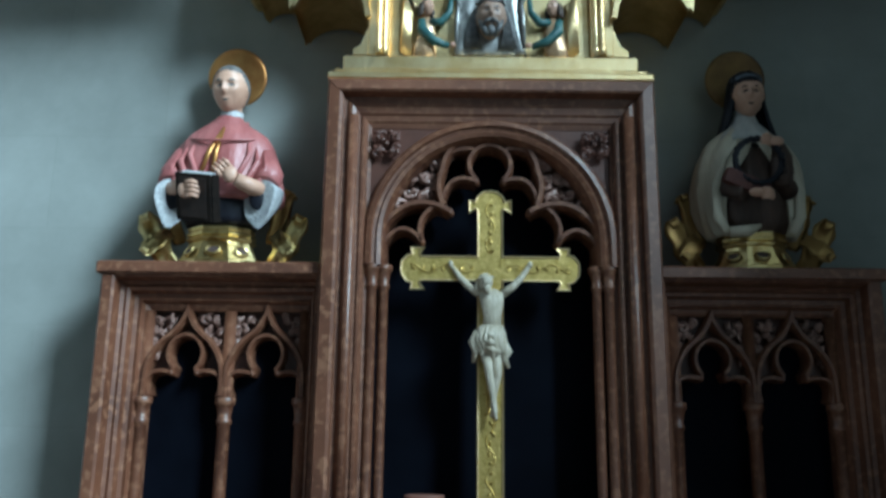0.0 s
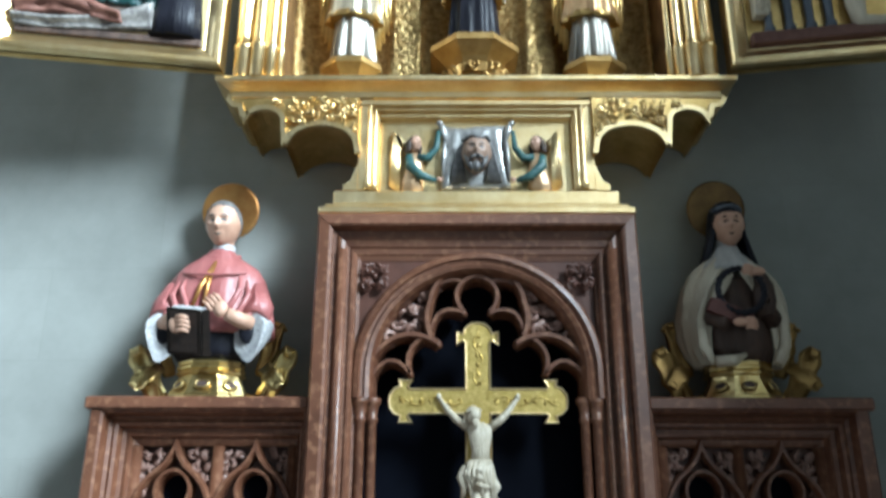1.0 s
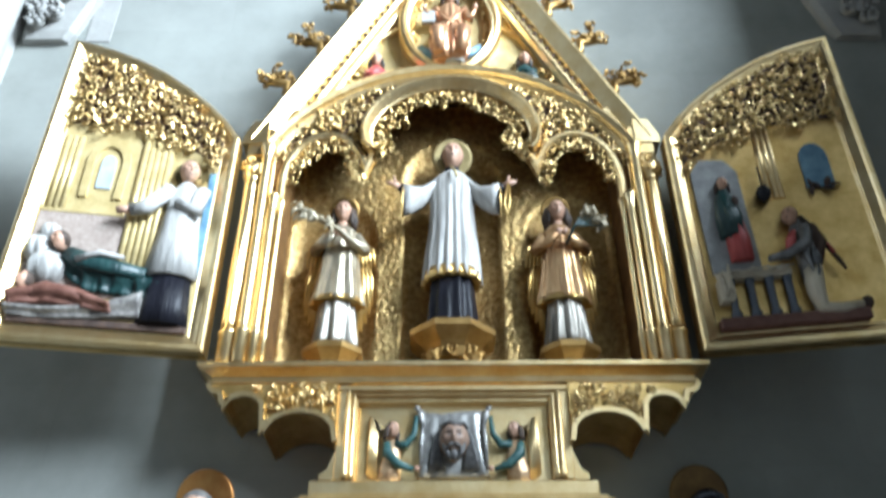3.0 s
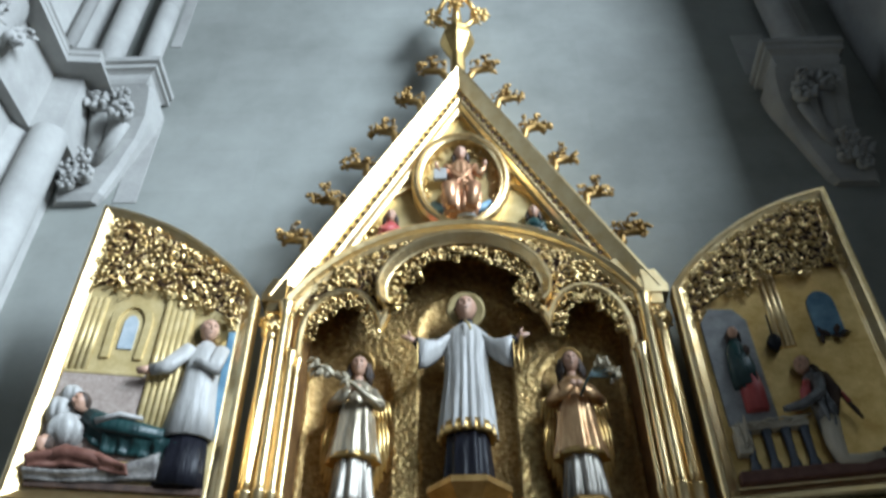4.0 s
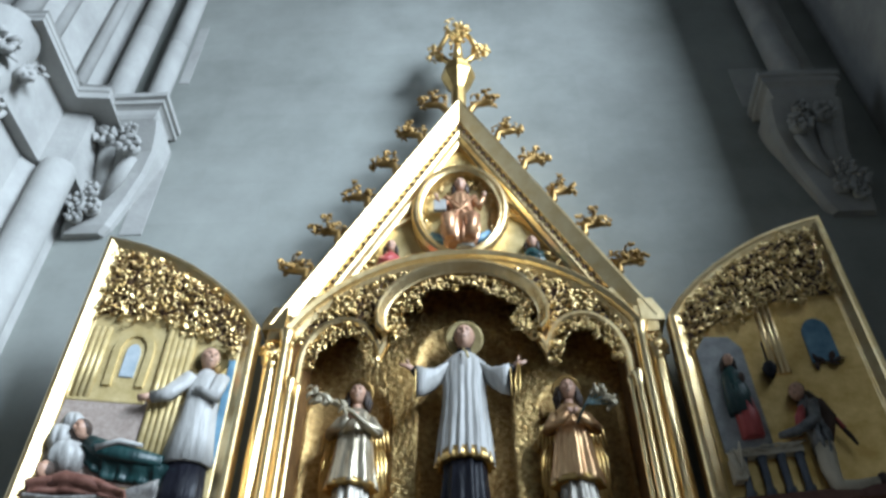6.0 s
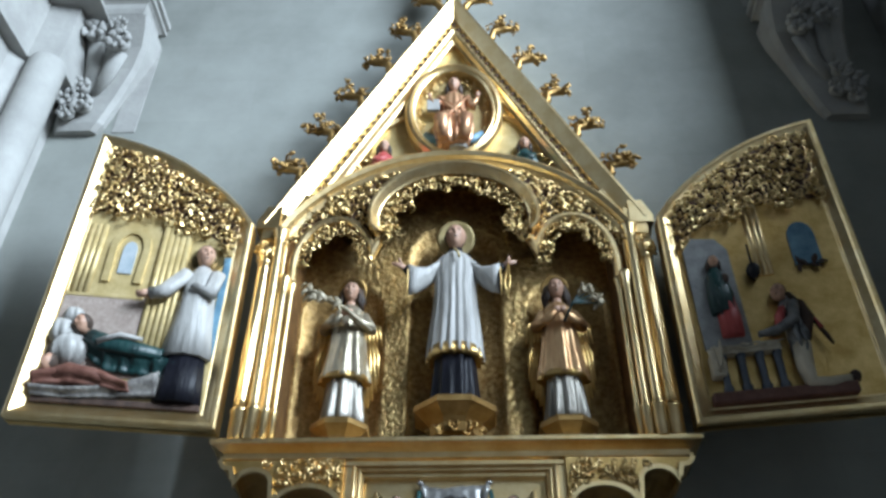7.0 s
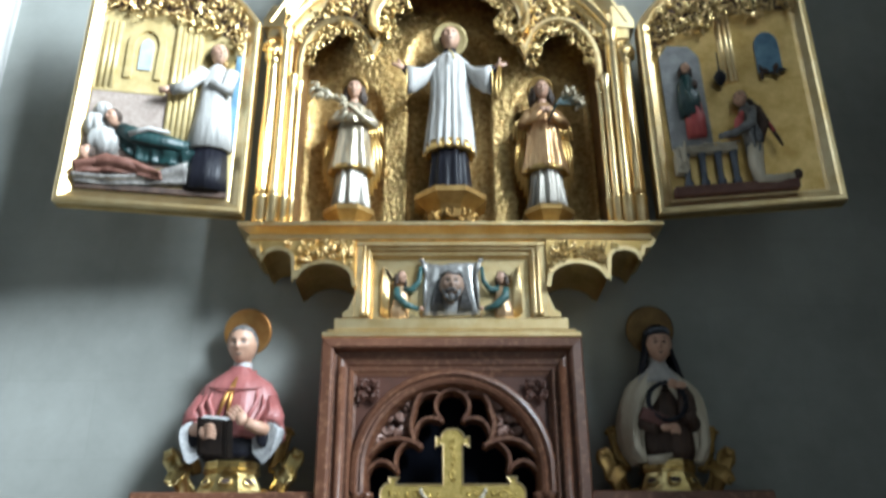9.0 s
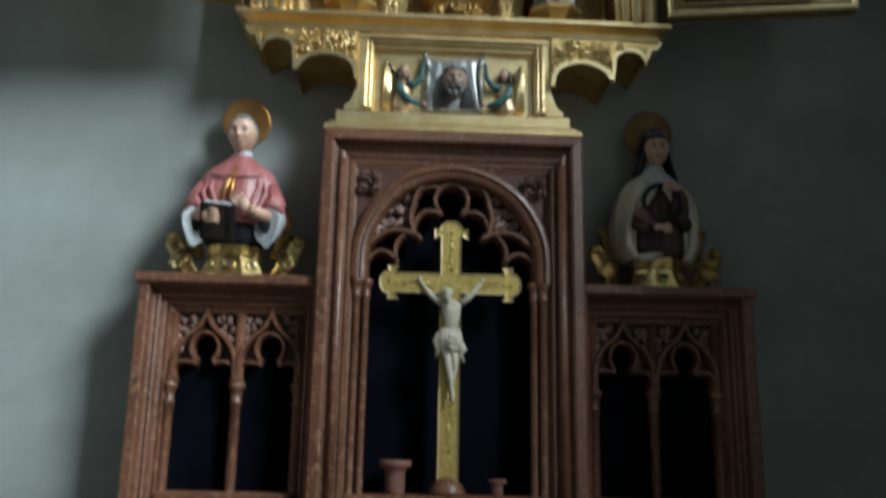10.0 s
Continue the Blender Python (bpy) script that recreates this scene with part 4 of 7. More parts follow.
def predella():
    t = thing("predella", (0, -0.2, 3.05), "gilded predella with a relief panel and arched brackets", "predella")
    for x, y, z0, z1 in ((0.655, -0.395, 3.052, 3.085), (0.63, -0.385, 3.085, 3.10), (0.598, -0.372, 3.10, 3.165)):
        part("plinth_step", Shape().box(-x, x, y, 0, z0, z1, c=0.006), GOLD, t)
    part("core", Shape().box(-0.50, 0.50, -0.30, 0, 3.165, 3.585), GOLD_DEEP, t)
    for q in (-1, 1):
        s = Shape()
        a = lambda x: q * x
        for x0, x1, y in ((0.462, 0.50, -0.375), (0.44, 0.468, -0.36), (0.415, 0.446, -0.345)):
            s.box(min(a(x0), a(x1)), max(a(x0), a(x1)), y, -0.02, 3.165, 3.585)
        s.prism([(a(0.50), 3.165), (a(0.56), 3.165), (a(0.56), 3.19), (a(0.53), 3.21), (a(0.515), 3.25), (a(0.50), 3.29)], -0.372, -0.02)
        part("pilaster", s, GOLD, t)
        for x, y in ((0.455, -0.372), (0.432, -0.356)):
            part("bead", Shape().lathe((a(x), y, 3.17), [(0.016, 0), (0.016, 0.03), (0.009, 0.045), (0.009, 0.40), (0.014, 0.41)], 10), GOLD, t)
        # bracket: two arches under the shelf, carried back to the wall
        low = join([(1.07, 3.585), (1.055, 3.56), (1.04, 3.548), (1.012, 3.545), (1.0, 3.50)], [(0.985, 3.505)], arc(0.905, 3.475, 0.082, 0.062, 10, 170, 10), [(0.815, 3.378)], [(0.80, 3.405)], arc(0.655, 3.36, 0.148, 0.10, 15, 180, 14), [(0.50, 3.32)])
        outline = [(a(x), z) for x, z in low] + [(a(0.50), 3.59)]
        part("bracket", Shape().prism(outline, -0.395, -0.02), GOLD_DEEP, t)
        part("bracket_edge", Shape().sweep([(a(x), z) for x, z in low], [(-0.011, -0.39), (-0.011, -0.412), (0.011, -0.412), (0.011, -0.39)]), GOLD, t)
        def inside(x, z):
            x = abs(x)
            if not 0.51 < x < 0.89 or z > 3.575:
                return False
            if x < 0.803:
                return z > 3.375 + 0.10 * math.sqrt(max(0, 1 - ((x - 0.655) / 0.148) ** 2))
            return z > 3.545
        part("leaf_carving", Shape().foliage(inside, (min(a(0.5), a(0.92)), max(a(0.5), a(0.92)), 3.38, 3.575), 0.03, -0.398, 0.02, 0.012, 31), GOLD_CARVED, t)
    top = Shape()
    for z0, z1, y in ((3.562, 3.585, -0.385), (3.545, 3.562, -0.365), (3.522, 3.545, -0.345)):
        top.box(-0.50 if z0 > 3.54 else -0.415, 0.50 if z0 > 3.54 else 0.415, y, -0.02, z0, z1)
    part("panel_frame", top, GOLD, t)
    part("panel", Shape().box(-0.415, 0.415, -0.312, -0.29, 3.165, 3.53), GOLD, t)
    # relief: a cloth held by two kneeling angels
    s = Shape()
    rows = []
    for i in range(11):
        v = i / 10
        row = []
        for j in range(25):
            u = j / 24
            e = abs(2 * u - 1)
            x = (2 * u - 1) * (0.15 - 0.012 * math.sin(math.pi * v))
            z = 3.19 + v * (0.285 + 0.022 * e ** 3) + 0.006 * math.sin(7 * u + 3 * v) * v
            row.append((x, -0.33 - 0.012 * (1 - e) * v - 0.006 * math.sin(e * 16 + v * 5) * e, z))
        rows.append(row)
    rows2 = [[(x, -0.308, z) for x, y, z in r] for r in rows]
    s.loft([r + b[::-1] for r, b in zip(rows, rows2)], 0)
    for k in (-1, 1):
        s.ball((k * 0.153, -0.342, 3.492), (0.014, 0.012, 0.012))
        s.tube([(k * 0.148, -0.338, 3.485), (k * 0.142, -0.342, 3.46), (k * 0.12, -0.34, 3.38)], [0.012, 0.016, 0.004], 8)
        s.tube([(k * 0.155, -0.34, 3.492), (k * 0.165, -0.342, 3.50)], [0.008, 0.012], 8)
        s.tube([(k * 0.13, -0.338, 3.45), (k * 0.136, -0.344, 3.34), (k * 0.142, -0.336, 3.22)], [0.005, 0.010, 0.006], 8)
    part("cloth_relief", s, LINEN, t, "silvered cloth with a painted head in relief")
    s = Shape()
    for k in (-1, 1):
        for n in range(9):
            u = n / 8
            s.tube([(k * (0.02 + 0.03 * u), -0.345, 3.42 - 0.02 * u), (k * (0.062 + 0.01 * u), -0.35, 3.36), (k * (0.058 + 0.036 * u), -0.346, 3.28 - 0.01 * u), (k * (0.04 + 0.062 * u) + 0.006 * math.sin(9 * u), -0.34, 3.212)], [0.008, 0.010, 0.010, 0.006], 6, 1)
    head(s, (0, -0.352, 3.34), 0.088, 0, 1, 1)
    for k in (-1, 1):
        s.tube([(0, -0.425, 3.305), (k * 0.022, -0.418, 3.298), (k * 0.034, -0.40, 3.275)], [0.006, 0.007, 0.004], 6, 1)
        s.tube([(k * 0.046, -0.38, 3.33), (k * 0.036, -0.395, 3.285), (k * 0.012, -0.40, 3.245)], [0.008, 0.013, 0.012], 8, 1)
    s.tube([(0.056 * math.cos(k * 0.4), -0.362 - 0.046 * abs(math.sin(k * 0.4)), 3.398 + 0.008 * math.sin(k * 1.9)) for k in range(8, 17)], 0.009, 6, 1)
    s.ball((0, -0.40, 3.262), (0.02, 0.02, 0.026), 1, 10, 6)
    part("head_relief", s, [surface("aged_flesh_paint", (0.22, 0.14, 0.10), (0.34, 0.23, 0.17), 12.0, 0.4, 0.55), DARK_GREY_HAIR], t, "painted head in relief")
    for q in (-1, 1):
        s = Shape()
        x = q * 0.262
        s.robe([(3.167, x + q * 0.012, -0.325, 0.05, 0.03), (3.22, x + q * 0.01, -0.325, 0.045, 0.03), (3.29, x, -0.328, 0.036, 0.026), (3.345, x, -0.33, 0.03, 0.022)], 4, 28, 7, 0.12, 2)
        head(s, (x, -0.342, 3.395), 0.038, 1, 2, 2, True, turn=-q * 0.7)
        s.tube([(x + q * 0.022, -0.342, 3.335), (x + q * 0.018, -0.355, 3.285), (x - q * 0.03, -0.362, 3.235), (q * 0.17, -0.36, 3.212)], [0.018, 0.023, 0.02, 0.012], 8, 0)
        s.tube([(x - q * 0.015, -0.34, 3.33), (x - q * 0.06, -0.348, 3.325), (q * 0.168, -0.345, 3.375), (q * 0.16, -0.345, 3.455)], [0.017, 0.018, 0.014, 0.009], 8, 0)
        s.ball((q * 0.155, -0.366, 3.215), (0.014, 0.012, 0.012), 1, 8, 5)
        for k in range(6):
            u = k / 5
            s.tube([(x + q * 0.03, -0.325, 3.33 + 0.012 * k), (x + q * (0.066 + 0.022 * u), -0.328, 3.40 + 0.055 * u), (x + q * (0.062 + 0.042 * u), -0.322, 3.175 + 0.03 * u)], [0.01, 0.013, 0.004], 6, 3)
        part("angel_relief", s, [TEAL, SKIN, HAIR, GOLD, ROSE_ROBE], t, "small painted angel in relief")
    return t


predella()


def shelf():
    t = thing("shrine_shelf", (0, -0.2, 3.585), "gilded moulded shelf under the shrine", "shelf")
    prof = [(-0.075, 0.0), (-0.075, 0.014), (-0.05, 0.018), (-0.045, 0.03), (-0.062, 0.034), (-0.058, 0.05), (-0.03, 0.066), (-0.008, 0.074), (0.0, 0.08), (0.0, 0.098), (-0.012, 0.098)]
    for name, run in (("lower_moulding", prof[:5]), ("upper_moulding", prof[4:])):
        s = Shape()
        s.loft([[(-1.13 - o, 0, 3.588 + h), (-1.13 - o, -0.42 - o, 3.588 + h), (1.13 + o, -0.42 - o, 3.588 + h), (1.13 + o, 0, 3.588 + h)] for o, h in run], 0, True, False)
        part(name, s, GOLD, t)


shelf()


# ---- the shrine ----
def segment_arch(x0, z0, rise, n=28):
    """A circular arc from (-x0, z0) over (0, z0 + rise) to (x0, z0)."""
    r = (x0 * x0 + rise * rise) / (2 * rise)
    a = math.degrees(math.asin(x0 / r))
    return arc(0, z0 + rise - r, r, r, 90 + a, 90 - a, n)


BIG = segment_arch(0.96, 4.94, 0.585)
MID = join([(-0.40, 4.93), (-0.435, 4.98)], arc(0, 5.03, 0.445, 0.375, 175, 5, 26), [(0.435, 4.98), (0.40, 4.93)])
SIDE = join([(-0.875, 4.62)], arc(-0.655, 4.72, 0.222, 0.335, 175, 20, 16), [(-0.41, 4.925)])


def shrine():
    t = thing("altar_shrine", (0, -0.2, SHELF_Z), "gilded gothic shrine with open painted wings and gable", "shrine")
    # case
    grid, nx, nz = [], 120, 60
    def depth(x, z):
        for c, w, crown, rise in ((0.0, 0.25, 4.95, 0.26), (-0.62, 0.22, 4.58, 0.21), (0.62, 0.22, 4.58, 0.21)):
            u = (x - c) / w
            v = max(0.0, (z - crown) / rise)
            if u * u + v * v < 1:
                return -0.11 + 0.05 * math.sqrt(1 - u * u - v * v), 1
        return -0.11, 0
    s = Shape()
    pts = [[(-0.9 + 1.8 * i / nx, SHELF_Z + 1.82 * k / nz) for i in range(nx + 1)] for k in range(nz + 1)]
    s.v = [(x, depth(x, z)[0], z) for row in pts for x, z in row]
    for k in range(nz):
        for i in range(nx):
            a = k * (nx + 1) + i
            s.f.append([a, a + 1, a + nx + 2, a + nx + 1])
            x, z = pts[k][i]
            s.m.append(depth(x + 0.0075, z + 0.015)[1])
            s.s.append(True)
    # second slot: darker copy of the brocade, niche shade put into the colour
    part("back_wall", s, [BROCADE, surface("gold_brocade_niche_shade", (0.26, 0.15, 0.05), (0.58, 0.40, 0.17), 34.0, 0.3, 0.55, 0.95, 0.8, 48.0)], t, "gold brocade back wall with three shallow niches")
    part("case_back", Shape().box(-1.0, 1.0, -0.015, -0.004, SHELF_Z, 5.5), GOLD_DEEP, t)
    # inner sides and vault take the gold with shade in its colour
    for q in (-1, 1):
        part("side_wall", Shape().box(min(q * 0.86, q * 1.06), max(q * 0.86, q * 1.06), -0.36, -0.05, SHELF_Z, 5.06), GOLD_SHADED, t)
    vault = join(BIG)
    part("vault", Shape().sweep(vault, [(0.0, -0.37), (0.05, -0.37), (0.05, -0.02), (0.0, -0.02)]), GOLD_SHADED, t)
    # front columns
    for q in (-1, 1):
        for x, y, r, top in ((1.025, -0.37, 0.034, 4.80), (0.955, -0.40, 0.026, 4.93), (0.90, -0.385, 0.02, 4.62), (0.865, -0.36, 0.014, 4.60)):
            h = top - SHELF_Z
            s = Shape().lathe((q * x, y, SHELF_Z), [(r * 1.28, 0), (r * 1.28, 0.15), (r * 1.42, 0.155), (r * 1.42, 0.168), (r * 1.1, 0.178), (r, 0.19), (r, h - 0.07), (r * 1.3, h - 0.06), (r * 1.1, h - 0.04), (r * 1.7, h), (r * 1.7, h + 0.02)], 14)
            if x > 1.0:
                # the outermost shaft is carved with a slow twist
                s.robe([(SHELF_Z + 0.185 + (h - 0.25) * i / 24, q * x, y, r * 1.1, r * 1.1) for i in range(25)][::-1], 0, 40, 5, 0.16, 3, 2.2)
            part("column", s, GOLD, t)
        s = Shape()
        rnd = random.Random(2)
        for k in range(14):
            a = k * 0.9
            s.curl((q * 1.025 + 0.045 * math.cos(a), -0.37 + 0.045 * math.sin(a), 4.78 + 0.06 * (k % 3) / 2), 0.022, 0.012, rnd, thick=0.35)
        part("capital", s, GOLD_DEEP, t, "dark gilded leaf capital")
        part("buttress", Shape().box(min(q * 0.985, q * 1.07), max(q * 0.985, q * 1.07), -0.385, -0.02, 4.82, 5.06).prism([(q * 0.94, 4.90), (q * 1.06, 4.90), (q * 1.06, 5.05), (q * 1.0, 5.08), (q * 0.94, 5.08)], -0.40, -0.30), GOLD, t)
        part("springer", Shape().prism([(q * 0.86, 4.96), (q * 1.06, 4.96), (q * 1.06, 5.05), (q * 0.93, 5.30), (q * 0.82, 5.24)], -0.365, -0.02), GOLD, t)
        part("shoulder", Shape().prism([(q * 0.97, 4.97), (q * 1.10, 4.97), (q * 1.10, 5.02), (q * 1.05, 5.13), (q * 0.97, 5.13)], -0.408, -0.02), GOLD, t)
        part("panel_strip", Shape().box(min(q * 0.92, q * 1.0), max(q * 0.92, q * 1.0), -0.375, -0.3, SHELF_Z, 4.93), GOLD, t)
    # the pierced front under the great arch
    lower = join(SIDE, MID, flip(SIDE))
    front = join(BIG, [(0.96, 4.60)], lower[::-1], [(-0.96, 4.60)])
    # backing whose dark colour supplies the shade in the carving's gaps
    part("front_plate", Shape().prism(front, -0.355, -0.33), BOLE_SHADE, t, "reddish-brown bole ground, darkened as shade behind the carving")
    band = [(-0.022, -0.33), (-0.022, -0.375), (-0.008, -0.392), (0.008, -0.392), (0.022, -0.375), (0.022, -0.33)]
    part("great_arch", Shape().sweep(BIG, [(-0.05, -0.33), (-0.05, -0.37), (-0.03, -0.39), (-0.015, -0.375), (0.0, -0.40), (0.025, -0.41), (0.045, -0.395), (0.045, -0.33)]), GOLD, t)
    part("middle_arch", Shape().sweep(MID, [(-0.022, -0.33), (-0.022, -0.385), (-0.014, -0.392), (0.012, -0.432), (0.02, -0.442), (0.032, -0.442), (0.038, -0.43), (0.038, -0.33)]), GOLD, t)
    for run in (SIDE, flip(SIDE)):
        part("side_arch", Shape().sweep(run, band), GOLD, t)
    def below_big(x, z):
        return z < 4.87 + 0.585 * math.sqrt(max(0, 1 - (x / 1.0) ** 2)) and abs(x) < 0.93
    def over_mid(x, z):
        return abs(x) > 0.47 or z > 5.03 + 0.40 * math.sqrt(max(0, 1 - (x / 0.475) ** 2))
    def over_side(x, z):
        u = (abs(x) - 0.655) / 0.25
        return abs(u) >= 1 or z > 4.72 + 0.365 * math.sqrt(1 - u * u)
    def field(x, z):
        return below_big(x, z) and over_mid(x, z) and over_side(x, z) and z > 4.86
    part("leaf_carving", Shape().foliage(field, (-0.95, 0.95, 4.86, 5.45), 0.031, -0.357, 0.021, 0.014, 41), GOLD_CARVED, t, "dense gilded scrolling leaves")
    def hang_mid(x, z):
        r = math.hypot(x / 0.43, (z - 5.03) / 0.36)
        lobes = 0.62 + 0.11 * abs(math.sin(3.5 * math.atan2(z - 5.03, x)))
        return lobes < r < 0.95 and z > 4.93
    part("hanging_tracery", Shape().foliage(hang_mid, (-0.44, 0.44, 4.80, 5.40), 0.028, -0.36, 0.021, 0.016, 43), GOLD_CARVED, t, "gilded hanging leaf tracery")
    for q in (-1, 1):
        def hang_side(x, z):
            x = x * q
            r = math.hypot((x - 0.655) / 0.215, (z - 4.72) / 0.325)
            a = math.atan2(z - 4.72, x - 0.655)
            return 0.54 + 0.13 * abs(math.sin(2.5 * a)) < r < 0.95 and z > 4.72
        part("hanging_tracery", Shape().foliage(hang_side, (min(q * 0.43, q * 0.88), max(q * 0.43, q * 0.88), 4.62, 5.06), 0.028, -0.36, 0.02, 0.016, 44), GOLD_CARVED, t, "gilded hanging leaf tracery")
        s = Shape()
        rnd = random.Random(6)
        for k in range(12):
            r = rnd.uniform(0.018, 0.03)
            s.curl((q * 0.385 + rnd.uniform(-0.03, 0.03), -0.37 + rnd.uniform(-0.02, 0.02), 4.93 + rnd.uniform(-0.05, 0.04)), r, r * 0.6, rnd, thick=0.35)
        part("pendant", s, GOLD_CARVED, t)
        part("spandrel_rosette", leaf_boss(q * 0.66, 5.16, -0.37, 0.075, 8), GOLD_CARVED, t)
    # gable
    rake = [(-1.075, 5.02), (0.0, 7.13), (1.075, 5.02)]
    part("gable_rake", Shape().sweep(rake, [(0.0, -0.02), (0.0, -0.40), (-0.008, -0.412), (-0.022, -0.412), (-0.10, -0.355), (-0.104, -0.336), (-0.138, -0.336), (-0.142, -0.348), (-0.152, -0.352), (-0.166, -0.345), (-0.182, -0.318), (-0.20, -0.31), (-0.2, -0.02)]), GOLD, t)
    d = Vector((1.075, 2.11)).normalized()
    inn = Vector((d.y, -d.x))
    for q in (-1, 1):
        bead = None
        for k in range(30):
            p = Vector((-1.075, 5.02)) + d * (0.2 + 2.0 * k / 29) + inn * 0.121
            c = Vector((q * -p.x, -0.337, p.y))
            if bead is None:
                ob = part("bead", Shape().ball((0, 0, 0), (0.0155, 0.009, 0.018), 0, 8, 5), BOLE_SHADE, t, "dark pierced boss")
                bead = ob.data
            else:
                ob = new("bead", bead)
                ob.parent = t
                ob.matrix_parent_inverse = t.matrix_basis.inverted()
            ob.location = c
    part("gable_field", Shape().prism(join(segment_arch(0.96, 4.96, 0.585), [(0.0, 6.9)]), -0.27, -0.24), OCHRE, t, "ochre-gold gable ground")
    ring = arc(0, 5.985, 0.275, 0.405, 0, 360, 48)[:-1]
    part("medallion_ring", Shape().sweep(ring, [(-0.035, -0.27), (-0.035, -0.33), (-0.022, -0.36), (-0.005, -0.365), (0.008, -0.345), (0.02, -0.355), (0.032, -0.345), (0.036, -0.27)], True), GOLD, t)
    def border(x, z):
        r = math.hypot(x / 0.275, (z - 5.985) / 0.405)
        return 0.74 < r < 0.9
    part("medallion_leaves", Shape().foliage(border, (-0.28, 0.28, 5.58, 6.39), 0.034, -0.285, 0.02, 0.008, 51), GOLD_CARVED, t)
    s = Shape()
    s.robe([(5.68, 0, -0.31, 0.085, 0.05), (5.74, 0, -0.32, 0.10, 0.06), (5.84, 0, -0.325, 0.115, 0.065), (5.90, 0, -0.32, 0.10, 0.06), (5.97, 0, -0.305, 0.075, 0.045), (6.08, 0, -0.30, 0.088, 0.042), (6.14, 0, -0.30, 0.075, 0.04), (6.18, 0, -0.30, 0.035, 0.03)], 0, 72, 11, 0.2, 5)
    head(s, (0, -0.325, 6.235), 0.055, 1, 2, 2, True)
    for q in (-1, 1):
        s.tube([(q * 0.04, -0.32, 5.90), (q * 0.075, -0.385, 5.86), (q * 0.06, -0.36, 5.70)], [0.05, 0.05, 0.035], 10, 0)
        s.tube([(q * 0.08, -0.31, 6.12), (q * 0.125, -0.32, 6.03), (q * 0.15, -0.345, 6.09)], [0.032, 0.03, 0.016], 10, 0)
        s.ball((q * 0.155, -0.35, 6.115), (0.015, 0.014, 0.022), 1)
        for n in range(5):
            s.tube([(q * (0.10 - 0.035 * n), -0.345, 6.12 - 0.03 * n), (q * (0.03 - 0.03 * n), -0.365, 5.99 - 0.03 * n), (q * (-0.06 - 0.012 * n), -0.37, 5.90 - 0.04 * n)], [0.004, 0.011, 0.005], 6, 0)
    s.box(-0.17, -0.09, -0.35, -0.32, 5.98, 6.08, 3)
    s.tube([(-0.18, -0.29, 5.80), (-0.1, -0.30, 5.74), (0, -0.305, 5.72), (0.1, -0.30, 5.74), (0.18, -0.29, 5.80)], 0.03, 8, 4)
    s.robe([(5.66, 0.03, -0.31, 0.06, 0.03), (5.76, 0.03, -0.315, 0.05, 0.035), (5.82, 0.03, -0.31, 0.03, 0.02)], 3, 20, 7, 0.12, 3)
    part("medallion_figure", s, [surface("rose_gold_paint", (0.42, 0.20, 0.11), (0.66, 0.40, 0.22), 16.0, 0.3, 0.45, 0.6), SKIN, HAIR, ROBE, BLUE], t, "painted seated figure in relief")
    for q, m in ((-1, RED), (1, GREEN)):
        s = Shape()
        x = q * 0.43
        s.robe([(5.46, x, -0.29, 0.10, 0.04), (5.53, x, -0.30, 0.085, 0.045), (5.60, x, -0.30, 0.06, 0.04), (5.64, x, -0.295, 0.03, 0.03)], 0, 24, 7, 0.12, 6)
        head(s, (x, -0.315, 5.69), 0.046, 1, 2, 2, True)
        s.tube([(x + q * 0.05, -0.3, 5.6), (x + q * 0.03, -0.335, 5.55), (x - q * 0.02, -0.34, 5.58)], [0.026, 0.024, 0.012], 8, 0)
        part("gable_figure", s, [m, SKIN, HAIR], t, "small painted half figure in relief")
        s = Shape()
        rnd = random.Random(12)
        for k in range(9):
            r = rnd.uniform(0.025, 0.04)
            s.curl((q * (0.52 + 0.035 * k), -0.28, 5.56 - 0.022 * k + rnd.uniform(0, 0.06)), r, r * 0.4, rnd, thick=0.3)
        part("gable_leaves", s, GOLD_CARVED, t)
        c = bow((q * 0.305, 5.98), (q * 0.62, 5.52), q * 0.06, 12)
        part("tracery_rib", Shape().sweep(c, roll(0.016, -0.285)), GOLD, t)
    # crockets
    for q in (-1, 1):
        for k, (x, z) in enumerate(((0.205, 7.18), (0.355, 6.83), (0.52, 6.505), (0.68, 6.17), (0.845, 5.85), (1.005, 5.52))):
            rnd = random.Random(60 + k)
            rx = 1.075 * (7.13 - (z - 0.16)) / 2.11
            s = Shape().tube([(q * rx * 0.97, -0.30, z - 0.16), (q * (rx + 0.03), -0.31, z - 0.08), (q * (x - 0.08), -0.32, z - 0.03), (q * (x + 0.0), -0.32, z - 0.01), (q * (x + 0.05), -0.33, z - 0.03)], [0.034, 0.028, 0.026, 0.03, 0.012], 8)
            s.tube([(q * (x - 0.02), -0.32, z), (q * (x - 0.015), -0.32, z + 0.06)], [0.02, 0.014], 7)
            for cx, cz, w, h, n in ((-0.01, 0.065, 0.028, 0.025, 9), (0.055, -0.005, 0.035, 0.024, 10), (-0.085, 0.01, 0.035, 0.024, 9), (-0.01, 0.0, 0.05, 0.02, 8)):
                for j in range(n):
                    r = rnd.uniform(0.014, 0.024)
                    c = (q * (x + cx) + rnd.uniform(-w, w), -0.32 + rnd.uniform(-0.05, 0.04), z + cz + rnd.uniform(-h, h))
                    s.curl(c, r, r * 0.7, rnd, thick=0.4) if j % 2 else s.leaf(c, r * 1.3, rnd)
            part("crocket", s, GOLD_DULL, t)
